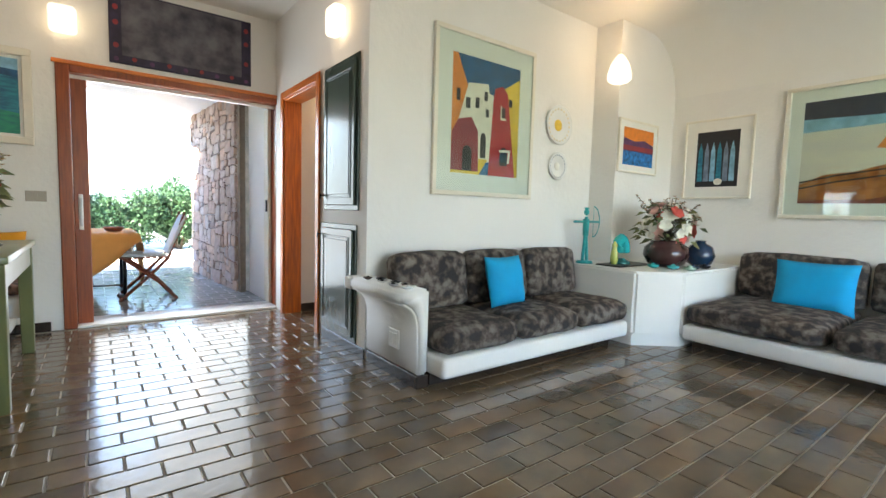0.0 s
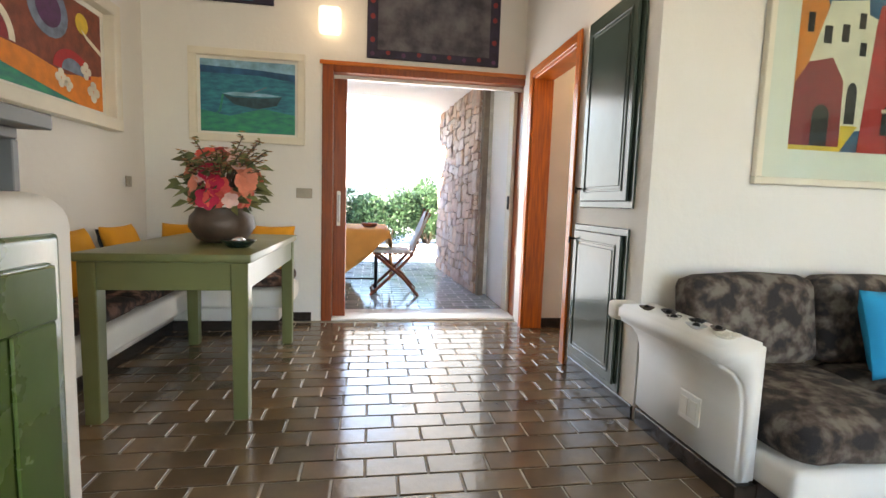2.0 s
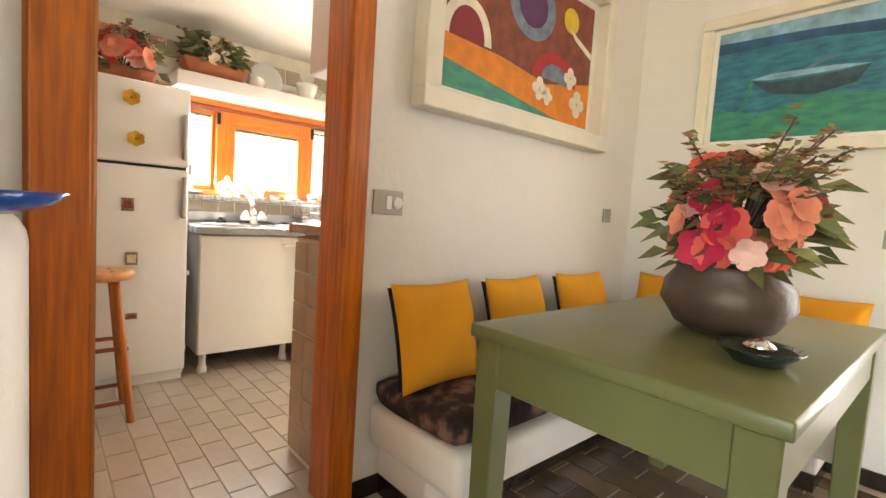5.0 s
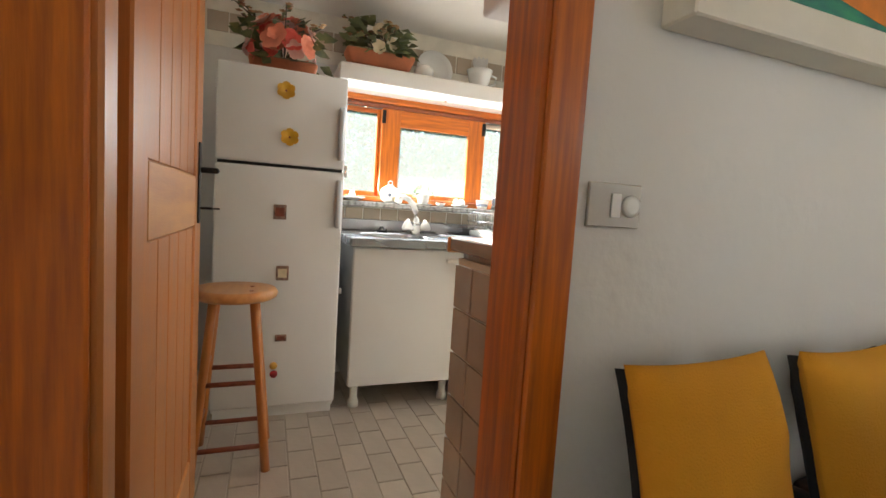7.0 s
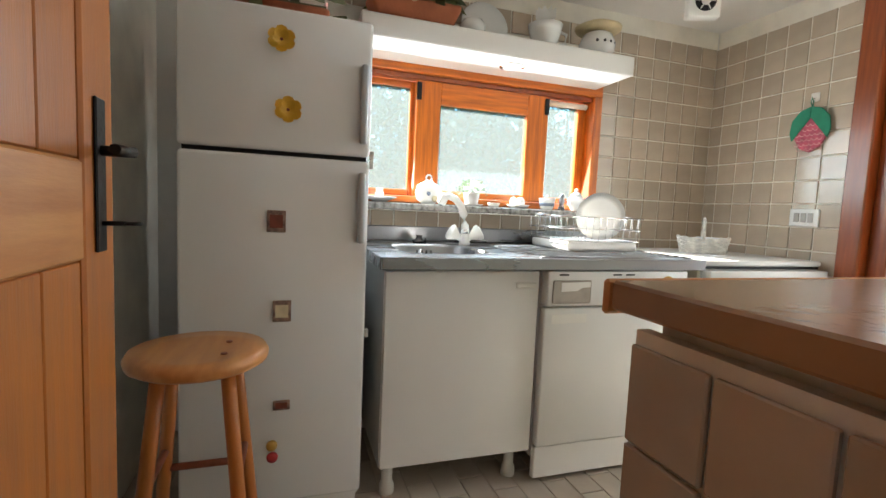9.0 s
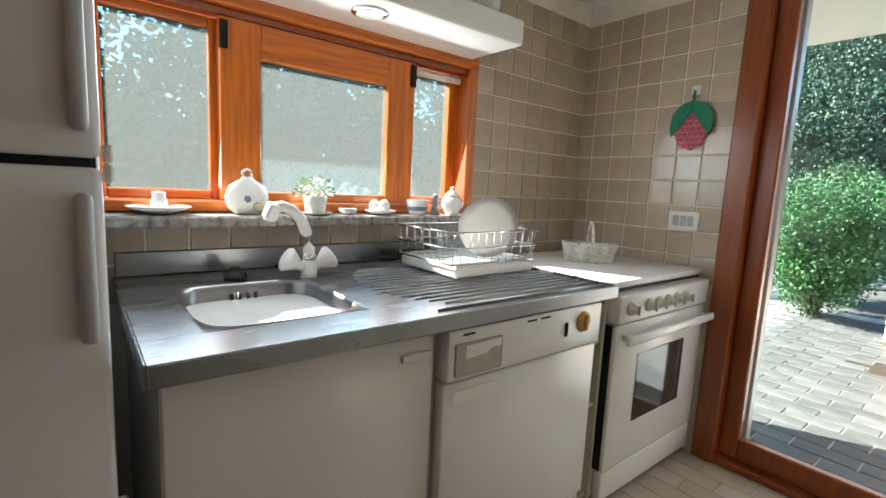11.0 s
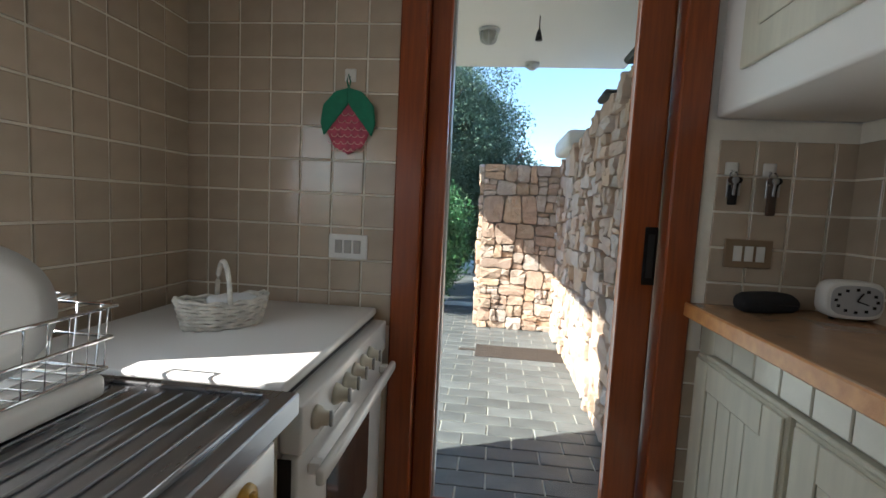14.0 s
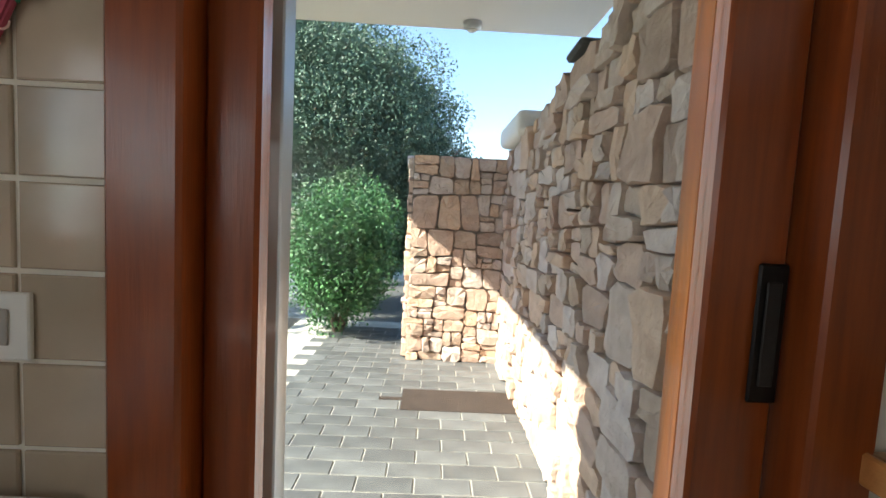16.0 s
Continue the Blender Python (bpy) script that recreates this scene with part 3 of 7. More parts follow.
    part("window_sill", box(-3.80, 2.60, 1.042, -3.49, 4.05, 1.076, 0.006), GRANITE, w, "grey speckled granite sill")
    return w


kitchen_window()


def patio_door():
    d = tagged(new("door_4"), "reddish wooden sliding glass door to the stone patio", "door", kind="structure")
    z = 2.16
    part("jamb", box(-2.85, KNORTH - 0.012, 0, -2.755, OUT, z, 0.006), WOOD_DARK, d)
    part("jamb", box(-1.93, KNORTH - 0.012, 0, -1.835, OUT, z, 0.006), WOOD_DARK, d)
    part("head", box(-2.755, KNORTH - 0.012, z - 0.05, -1.93, OUT, z, 0.006), WOOD_DARK, d)
    part("threshold", box(-2.755, KNORTH, 0.001, -1.93, OUT, 0.03, 0.004), WOOD_DARK, d)
    y0, y1 = 4.90, 4.945
    leaf = part("sliding_leaf", box(-2.755, y0, 0.032, -2.68, y1, z - 0.052, 0.006), WOOD_DARK, d)
    part("stile", box(-2.055, y0, 0.032, -1.94, y1, z - 0.052, 0.006), WOOD_DARK, leaf)
    part("rail", box(-2.68, y0, 0.032, -2.055, y1, 0.135, 0.006), WOOD_DARK, leaf)
    part("rail", box(-2.68, y0, z - 0.13, -2.055, y1, z - 0.052, 0.006), WOOD_DARK, leaf)
    g = part("pane", box(-2.68, 4.920, 0.135, -2.055, 4.926, z - 0.13), PANE, leaf, "clear glass")
    g.visible_shadow = False
    plate = part("handle_plate", box(-1.985, y0 - 0.008, 1.015, -1.942, y0 - 0.001, 1.215, 0.003), BLACK, leaf, "black flush pull")
    part("grip", box(-1.975, y0 - 0.012, 1.04, -1.953, y0 - 0.0085, 1.19, 0.002), RUBBER, leaf)
    guide = part("shutter_guide", box(-2.035, 4.975, 0.03, -2.012, OUT + 0.01, z - 0.06, 0.003), WOOD, d, "sunlit wooden shutter guide")
    part("shutter_guide", box(-2.70, 4.975, 0.03, -2.675, OUT + 0.01, z - 0.06, 0.003), SILVER, d, "pale metal shutter guide")
    part("catch", box(-2.030, 4.965, 1.02, -2.020, 4.974, 1.12, 0.002), BLACK, d)
    return d


patio_door()


# ---- living room ----
def cupboard_door(parent, y0, y1, z0, z1, knob_y, knob_z):
    """A framed, recessed panel door on the cupboard wall."""
    x = CAB
    fr = part("frame", box(x - 0.012, y0, z0, x - 0.001, y1, z1, 0.004), PINEGREEN, parent)
    door = part("door", box(x - 0.030, y0 + 0.035, z0 + 0.035, x - 0.013, y1 - 0.035, z1 - 0.035, 0.006), PINEGREEN, parent)
    a, b, c, d = y0 + 0.095, y1 - 0.095, z0 + 0.10, z1 - 0.10
    rim = box(x - 0.036, a - 0.012, c - 0.012, x - 0.031, b + 0.012, c, 0.002)
    for q in ((a - 0.012, d, b + 0.012, d + 0.012), (a - 0.012, c, a, d), (b, c, b + 0.012, d)):
        merge(rim, box(x - 0.036, q[0], q[1], x - 0.031, q[2], q[3], 0.002))
    part("moulding", rim, PINEGREEN, door)
    part("panel", box(x - 0.034, a + 0.015, c + 0.015, x - 0.0305, b - 0.015, d - 0.015, 0.003), PINEGREEN, door)
    part("latch", merge(tube([(x - 0.031, knob_y, knob_z), (x - 0.065, knob_y, knob_z)], 0.006), tube([(x - 0.062, knob_y, knob_z + 0.012), (x - 0.062, knob_y + 0.004, knob_z - 0.028)], 0.006)), BLACK, door, "black iron latch")


c1 = thing("wall_cupboard", (0, 0, 0), "grey-green panelled cupboard door set high in white wall", "cupboard", "built-in cupboards")
cupboard_door(c1, 2.86, 3.45, 1.02, 2.09, 3.40, 1.13)
c2 = thing("wall_cupboard", (0, 0, 0), "grey-green panelled cupboard door low in white wall", "cupboard", "built-in cupboards")
cupboard_door(c2, 2.88, 3.50, 0.078, 0.92, 3.45, 0.83)


def framed_picture(name, label, w, h, border, depth, at, turn, tilt=0.0, mat_w=0.0, frame_mat=FRAME_WHITE, glass=False):
    """A picture hanging on a wall: built facing -y round the middle of its back, then turned."""
    p = thing(name, at, label, "picture")
    p.rotation_euler = (radians(tilt), 0, radians(turn))
    f = box(-w / 2, -depth, -h / 2, w / 2, -0.002, -h / 2 + border, 0.004)
    merge(f, box(-w / 2, -depth, h / 2 - border, w / 2, -0.002, h / 2, 0.004))
    merge(f, box(-w / 2, -depth, -h / 2 + border, -w / 2 + border, -0.002, h / 2 - border, 0.004))
    merge(f, box(w / 2 - border, -depth, -h / 2 + border, w / 2, -0.002, h / 2 - border, 0.004))
    part("frame", f, frame_mat, p)
    iw, ih = w / 2 - border, h / 2 - border
    part("backing", box(-iw, -0.012, -ih, iw, -0.002, ih), MATBOARD, p)
    if mat_w:
        m = box(-iw, -0.018, -ih, iw, -0.0125, -ih + mat_w)
        merge(m, box(-iw, -0.018, ih - mat_w, iw, -0.0125, ih))
        merge(m, box(-iw, -0.018, -ih + mat_w, -iw + mat_w, -0.0125, ih - mat_w))
        merge(m, box(iw - mat_w, -0.018, -ih + mat_w, iw, -0.0125, ih - mat_w))
        part("mat_board", m, MATBOARD, p)
    if glass:
        g = part("glass", box(-iw, -depth + 0.006, -ih, iw, -depth + 0.008, ih), PANE, p)
        g.visible_shadow = False
    return p, iw - mat_w, ih - mat_w


def paint(p, name, pts, w, h, material, layer):
    """One painted shape, its corners in shares of the sheet's half width and height."""
    return part(name, polygon([(x * w, z * h) for x, z in pts], -0.0135 - 0.0012 * layer, 0.001), material, p)


def arc(cx, cz, rx, rz, a0=0, a1=360, n=20):
    return [(cx + rx * math.cos(radians(a0 + (a1 - a0) * i / n)), cz + rz * math.sin(radians(a0 + (a1 - a0) * i / n))) for i in range(n + (0 if a1 - a0 >= 360 else 1))]


def rect(a, b, c, d):
    return [(a, b), (c, b), (c, d), (a, d)]


P_RED = plain("painted_crimson", (0.42, 0.022, 0.025))
P_DRED = plain("painted_dark_red", (0.26, 0.022, 0.03))
P_YEL = plain("painted_yellow", (0.72, 0.48, 0.05))
P_ORA = plain("painted_orange", (0.72, 0.22, 0.025))
P_BLU = plain("painted_deep_blue", (0.02, 0.10, 0.22), var=0.4, scale=9)
P_SKY = plain("painted_light_blue", (0.22, 0.42, 0.56), var=0.3)
P_WHI = plain("painted_white", (0.76, 0.70, 0.58), var=0.08)
P_BLK = plain("painted_black", (0.02, 0.018, 0.02))
P_TEAL = mat("painted_sea_teal", (0.03, 0.26, 0.33), 0.4, var=0.5, scale=5, bump=0.02, col2=(0.015, 0.10, 0.19), stretch=(2, 1, 7))
P_GRN = mat("painted_sea_green", (0.03, 0.32, 0.17), 0.4, var=0.5, scale=6, bump=0.02, col2=(0.02, 0.17, 0.16), stretch=(2, 1, 6))
P_BRN = plain("painted_brown", (0.22, 0.055, 0.03), var=0.3)
P_PUR = plain("painted_plum", (0.10, 0.03, 0.10), var=0.3)
P_SAND = plain("painted_sand", (0.70, 0.60, 0.40), var=0.15)
P_TAN = mat("painted_rust_rock", (0.52, 0.20, 0.05), 0.5, var=0.3, scale=10, bump=0.02, col2=(0.26, 0.08, 0.02))
P_GREY = plain("painted_slate_blue", (0.16, 0.20, 0.27), var=0.3)

# houses on the coast, over the sofa
p, w, h = framed_picture("framed_painting", "large painting of red, white and yellow houses in cream frame", 1.05, 1.225, 0.035, 0.035, (2.69, SOFAW, 1.77), 0, mat_w=0.135, glass=True)
h2 = h
paint(p, "painted_sky", rect(-1, -1, 1, 1), w, h, P_BLU, 0)
paint(p, "painted_field", [(-1, -1), (-1, 1), (-0.86, 1), (-0.52, 0.42), (-0.62, 0.1), (-0.9, -0.4)], w, h, P_ORA, 1)
paint(p, "painted_field", [(0.4, -1), (0.35, 0.5), (1, 0.82), (1, -1)], w, h, P_YEL, 1)
paint(p, "painted_house", [(-0.72, -0.85), (-0.85, -0.2), (-0.55, 0.55), (0.02, 0.6), (0.05, 0.45), (0.25, 0.4), (0.2, -0.75)], w, h, P_WHI, 2)
paint(p, "painted_house", [(0.08, -1), (0.18, 0.35), (0.22, 0.55), (0.45, 0.62), (0.62, 0.5), (0.92, -1)], w, h, P_RED, 3)
paint(p, "painted_house", [(-1, -0.95), (-0.98, -0.3), (-0.8, -0.08), (-0.45, -0.02), (-0.25, -0.25), (-0.22, -0.95)], w, h, P_DRED, 3)
paint(p, "painted_shore", [(-1, -1), (-0.2, -1), (0.05, -0.72), (-0.22, -0.72), (-0.22, -0.95), (-1, -0.95)], w, h, P_YEL, 3)
for a, b, c, d in ((-0.62, 0.12, -0.5, 0.3), (-0.35, 0.15, -0.24, 0.33), (-0.1, 0.3, 0.0, 0.46), (-0.05, 0.02, 0.05, 0.16), (0.40, 0.05, 0.55, 0.25), (0.66, 0.28, 0.76, 0.42), (-0.88, 0.22, -0.78, 0.42)):
    paint(p, "painted_window", rect(a, b, c, d), w, h, P_BLK, 4)
for a, b, c, d in ((-0.68, -0.95, -0.42, -0.55), (-0.18, -0.7, -0.02, -0.3), (0.42, -0.8, 0.66, -0.5)):
    paint(p, "painted_door", arc((a + c) / 2, d - 0.08, (c - a) / 2, 0.12, 0, 180, 8) + [(a, b), (c, b)], w, h, P_BLK, 4)
paint(p, "painted_window", [(0.4, 0.02), (0.58, 0.02), (0.58, 0.06), (0.44, 0.06), (0.44, 0.27), (0.4, 0.27)], w, h, P_WHI, 5)
paint(p, "painted_railing", [(0.4, -0.52), (0.75, -0.5), (0.72, -0.75), (0.66, -0.75), (0.68, -0.55), (0.4, -0.56)], w, h, P_WHI, 5)

# boat on green sea, beside the terrace door
p, w, h = framed_picture("framed_painting", "painting of a boat on teal sea in broad cream frame", 0.86, 0.70, 0.055, 0.05, (-0.583, NORTH, 1.792), 0, mat_w=0.022)
paint(p, "painted_sea", rect(-1, -1, 1, 1), w, h, P_TEAL, 0)
paint(p, "painted_shallow", [(-1, -1), (1, -1), (1, -0.45), (0.3, -0.3), (-0.4, -0.55), (-1, -0.4)], w, h, P_GRN, 1)
paint(p, "painted_sky", [(-1, 1), (-1, 0.82), (0.1, 0.78), (1, 0.7), (1, 1)], w, h, P_SKY, 1)
paint(p, "painted_haze", [(-1, 0.82), (-1, 0.62), (0.2, 0.62), (1, 0.5), (1, 0.7), (0.1, 0.78)], w, h, P_BLU, 1)
paint(p, "painted_hull", [(-0.55, 0.06), (-0.3, -0.02), (0.35, 0.0), (0.72, 0.06), (0.6, -0.2), (0.2, -0.32), (-0.3, -0.22)], w, h, plain("painted_dim_hull", (0.03, 0.075, 0.10), var=0.4), 2)
paint(p, "painted_deck", [(-0.55, 0.07), (-0.3, 0.13), (0.4, 0.12), (0.72, 0.07), (0.3, 0.03), (-0.3, 0.02)], w, h, P_SKY, 3)
paint(p, "painted_mast", [(0.0, 0.1), (0.05, 0.1), (0.4, 0.3), (0.38, 0.32)], w, h, P_GREY, 3)
paint(p, "painted_rope", [(-0.55, 0.05), (-0.62, -0.4), (-0.98, -0.8), (-0.98, -0.85), (-0.57, -0.42), (-0.51, 0.03)], w, h, P_GRN, 3)

# field of flowers and wheels, over the bench
p, w, h = framed_picture("framed_painting", "abstract orange and red landscape painting in deep cream box frame", 1.215, 0.80, 0.075, 0.085, (DIN, 3.615, 1.822), 90, mat_w=0.03)
paint(p, "painted_ground", rect(-1, -1, 1, 1), w, h, P_BRN, 0)
paint(p, "painted_field", [(-1, -0.32), (-0.3, -0.36), (0.3, -0.5), (1, -0.25), (1, -1), (0.55, -1), (-1, -0.62)], w, h, P_ORA, 1)
paint(p, "painted_stream", [(-1, -0.62), (0.5, -1), (-1, -1)], w, h, P_GRN, 2)
paint(p, "painted_wheel", arc(0.05, 0.55, 0.32, 0.5), w, h, P_GREY, 1)
paint(p, "painted_wheel", arc(0.05, 0.55, 0.2, 0.32), w, h, P_PUR, 2)
paint(p, "painted_arch", arc(-0.72, -0.32, 0.27, 0.55, 0, 180) + arc(-0.72, -0.32, 0.19, 0.42, 180, 0), w, h, P_WHI, 2)
paint(p, "painted_arch", arc(-0.72, -0.32, 0.18, 0.4, 0, 180), w, h, P_DRED, 2)
paint(p, "painted_arch", arc(0.42, -0.42, 0.34, 0.42, 0, 180), w, h, P_RED, 2)
paint(p, "painted_arch", arc(0.42, -0.42, 0.2, 0.26, 0, 180), w, h, P_GREY, 3)
paint(p, "painted_sun", arc(0.62, 0.62, 0.12, 0.2), w, h, P_YEL, 2)
paint(p, "painted_sun", arc(-0.35, 0.85, 0.14, 0.13), w, h, P_YEL, 2)
paint(p, "painted_cloud", [(-0.8, 0.95), (-0.4, 0.6), (-0.2, 0.6), (-0.5, 0.9)], w, h, P_WHI, 3)
paint(p, "painted_cloud", [(0.6, 0.5), (1.0, 0.25), (1.0, 0.15), (0.7, 0.35)], w, h, P_WHI, 3)
for cx, cz, r in ((0.2, -0.6, 0.09), (0.66, -0.28, 0.09), (0.8, -0.65, 0.11), (0.32, -0.68, 0.07)):
    for k in range(4):
        paint(p, "painted_petal", arc(cx + 0.6 * r * math.cos(k * 1.57), cz + 1.1 * r * math.sin(k * 1.57), 0.55 * r, 0.9 * r, 0, 360, 10), w, h, P_WHI, 4)

# dark panel over the terrace door
DARKP = mat("dark_mottled_tapestry", (0.16, 0.15, 0.17), 0.7, var=0.5, scale=7, bump=0.08, bscale=50, col2=(0.035, 0.03, 0.045))
DARKB = mat("dark_plum_border", (0.025, 0.018, 0.045), 0.6, var=0.4, scale=14, bump=0.05)
p = thing("wall_panel", (0.87, NORTH, 2.455), "dark mottled picture panel with plum border over the door", "picture")
part("border", box(-0.545, -0.025, -0.29, 0.545, -0.002, 0.29, 0.004), DARKB, p)
part("field", box(-0.46, -0.030, -0.225, 0.46, -0.0255, 0.275, 0.002), DARKP, p)
for i in range(9):
    part("painted_rose", polygon(arc(-0.5 + i * 0.125, -0.257 + 0.012 * (i % 2), 0.018, 0.018, 0, 360, 10), -0.027, 0.001), P_DRED if i % 2 else P_PUR, p)
for z in (-0.1, 0.08, 0.2):
    part("painted_rose", polygon(arc(0.5, z, 0.02, 0.022, 0, 360, 10), -0.027, 0.001), P_DRED, p)
    part("painted_rose", polygon(arc(-0.5, z - 0.05, 0.02, 0.022, 0, 360, 10), -0.027, 0.001), P_DRED, p)
p = thing("wall_panel", (-0.64, NORTH, 2.665), "dark unframed picture high on the wall", "picture")
part("field", box(-0.40, -0.03, -0.17, 0.25, -0.002, 0.17, 0.004), DARKB, p)
part("painted_glint", box(-0.3, -0.034, -0.155, 0.1, -0.0305, -0.1, 0.001), P_TEAL, p)

# small sunset picture on the pier
p, w, h = framed_picture("framed_painting", "small picture of orange sunset over blue sea, white frame", 0.68, 0.50, 0.02, 0.025, (4.43, 2.48, 1.70), 0, mat_w=0.055)
paint(p, "painted_sky", rect(-1, 0.25, 1, 1), w, h, P_ORA, 0)
paint(p, "painted_hills", [(-1, -0.25), (-1, 0.45), (-0.3, 0.3), (0.4, 0.42), (1, 0.2), (1, -0.25)], w, h, P_PUR, 1)
paint(p, "painted_band", rect(-1, -0.2, 1, 0.05), w, h, P_DRED, 2)
paint(p, "painted_sea", rect(-1, -1, 1, -0.22), w, h, plain("painted_bright_blue", (0.02, 0.16, 0.42), var=0.6, scale=30), 0)

# teal figures on the east wall
p, w, h = framed_picture("framed_painting", "dark teal picture of figures with wide pale mat", 0.63, 0.78, 0.02, 0.03, (EAST, 2.02, 1.62), -90, mat_w=0.10)
paint(p, "painted_ground", rect(-1, -1, 1, 1), w, h, P_BLK, 0)
for i in range(6):
    x = -0.8 + i * 0.3
    paint(p, "painted_figure", [(x - 0.12, -0.8), (x - 0.1, 0.3), (x, 0.62), (x + 0.1, 0.3), (x + 0.13, -0.8)], w, h, (P_TEAL, P_GREY, P_SKY)[i % 3], 1)
paint(p, "painted_shell", arc(0.1, -0.82, 0.2, 0.12), w, h, P_WHI, 2)

# large desert picture on the east wall
p, w, h = framed_picture("framed_painting", "large desert painting with rocks, wide pale mat and frame", 1.505, 1.12, 0.035, 0.04, (EAST, 0.72, 1.615), -90, mat_w=0.0975, glass=True)
P_DUNE = mat("painted_pale_dune", (0.72, 0.66, 0.52), 0.5, var=0.2, scale=2, bump=0.02, col2=(0.60, 0.56, 0.50), stretch=(1, 1, 5))
paint(p, "painted_dune", rect(-1, -1, 1, 1), w, h, P_DUNE, 0)
paint(p, "painted_storm", [(-1, 0.66), (-0.2, 0.62), (1, 0.70), (1, 1), (-1, 1)], w, h, plain("painted_night_blue", (0.03, 0.03, 0.05), var=0.4, scale=9), 1)
paint(p, "painted_haze", [(-1, 0.40), (0.1, 0.46), (1, 0.44), (1, 0.70), (-0.2, 0.62), (-1, 0.66)], w, h, P_SKY, 1)
paint(p, "painted_rock", [(-1, -0.94), (-1, -0.62), (-0.72, -0.44), (-0.4, -0.40), (-0.1, -0.28), (0.06, -0.5), (0.02, -0.86), (-0.3, -0.94)], w, h, P_TAN, 1)
paint(p, "painted_rock", [(-0.22, 0.02), (-0.14, 0.22), (0.1, 0.26), (0.3, 0.40), (0.62, 0.44), (1, 0.34), (1, -0.2), (0.5, -0.02), (0.1, -0.05)], w, h, P_ORA, 2)
paint(p, "painted_rock", [(0.12, -0.42), (0.34, -0.2), (0.9, -0.24), (1, -0.4), (1, -1), (0.4, -0.94)], w, h, P_TAN, 2)
paint(p, "painted_shadow", [(-1, -1), (-1, -0.93), (-0.3, -0.93), (0.05, -0.84), (0.5, -0.92), (1, -0.98), (1, -1)], w, h, P_BRN, 3)
for z in (-0.60, -0.72):
    paint(p, "painted_line", [(-1, z), (-0.6, z + 0.12), (-0.1, z + 0.22), (-0.1, z + 0.245), (-0.6, z + 0.15), (-1, z + 0.03)], w, h, P_BLK, 3)


def wall_plate(at, r, label, rim, heart):
    p = thing("wall_plate", at, label, "plate", "plates on the wall")
    p.rotation_euler = (radians(90), 0, 0)
    smooth(part("plate", lathe([(r * 0.55, 0.002), (r * 0.62, 0.004), (r * 0.95, 0.022), (r, 0.026), (r * 0.96, 0.028), (r * 0.6, 0.011), (0.002, 0.010)], 40), CERAMIC, p))
    part("rosette", lathe([(r * 0.30, 0.0101), (r * 0.28, 0.0125), (0.003, 0.0128)], 24), heart, p)
    ring = bmesh.new()
    for k in range(22):
        a = 2 * math.pi * k / 22
        merge(ring, moved(lathe([(r * 0.055, 0.0), (r * 0.05, 0.0022), (0.001, 0.0024)], 8), Matrix.Translation((r * 0.8 * math.cos(a), r * 0.8 * math.sin(a), 0.0205))))
    tagged(part("painted_rim", ring, rim, p), kind="stuff")
    return p


wall_plate((3.56, SOFAW, 1.835), 0.175, "white ceramic plate with yellow sun, hung on white wall", P_SAND, P_YEL)
wall_plate((3.565, SOFAW, 1.47), 0.125, "small white ceramic plate with grey pattern on white wall", P_GREY, MATBOARD)


def sconce(at, turn, label, wide):
    s = thing("wall_sconce", at, label, "wall lamp", "opal wall sconces")
    s.rotation_euler = (0, 0, radians(turn))
    part("back_plate", box(-0.04, -0.012, -0.05, 0.04, -0.001, 0.06, 0.004), CHROME, s)
    b = box(-wide / 2, -0.115, -0.10, wide / 2, -0.015, 0.10, 0.03, 3)
    sh = part("shade", b, LAMPGLASS, s, "glowing opal glass shade")
    sh.visible_shadow = False
    return s


sconce((0.04, NORTH, 2.405), 0, "glowing opal glass sconce on the white door wall", 0.17)
sconce((CAB, 3.14, 2.35), -90, "glowing opal glass sconce above the green cupboards", 0.16)
s = thing("wall_sconce", (4.08, 2.50, 2.34), "glowing heart-shaped opal glass sconce on wall corner", "wall lamp", "opal wall sconces")
sh = smooth(part("shade", lathe([(0.075, -0.11), (0.10, -0.09), (0.105, -0.04), (0.08, 0.04), (0.04, 0.11), (0.02, 0.13)], 20, (-0.09, -0.07, 0)), LAMPGLASS, s, "glowing opal glass shade"))
sh.visible_shadow = False
part("bracket", tube([(-0.09, -0.07, 0.13), (-0.06, -0.05, 0.15), (-0.004, -0.022, 0.15)], 0.008), CHROME, s)


# built-in plaster sofas
def plaster_sofa(name, label, length, cushions, at, turn, deep):
    """Masonry bench along +x from its left end, its back to +y, with loose cushions."""
    s = thing(name, at, label, "sofa", "built-in sofas")
    s.rotation_euler = (0, 0, radians(turn))
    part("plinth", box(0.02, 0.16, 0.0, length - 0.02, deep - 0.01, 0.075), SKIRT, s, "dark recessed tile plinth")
    part("base", box(0.0, 0.0, 0.075, length, deep, 0.20, 0.03, 3), PLASTER_SMOOTH, s, "white plaster base")
    w = length / cushions
    for i in range(cushions):
        smooth(part("seat_cushion", block_cushion(i * w + 0.008, -0.015, 0.202, (i + 1) * w - 0.008, deep - 0.18, 0.365, 0.07, 0.02), SOFA, s))
        back = block_cushion(i * w + 0.012, 0.0, 0.0, (i + 1) * w - 0.012, 0.19, 0.39, 0.06, 0.01)
        moved(back, pose(0, deep - 0.30, 0.37, -9))
        smooth(part("back_cushion", back, SOFA, s))
    return s


plaster_sofa("built_in_sofa", "white plaster bench sofa with charcoal patterned cushions", 1.86, 3, (1.737, 1.965, 0), 0, 0.78)
plaster_sofa("built_in_sofa", "white plaster bench sofa with dark cushions on east wall", 2.70, 3, (3.875, 1.68, 0), -90, 1.215)


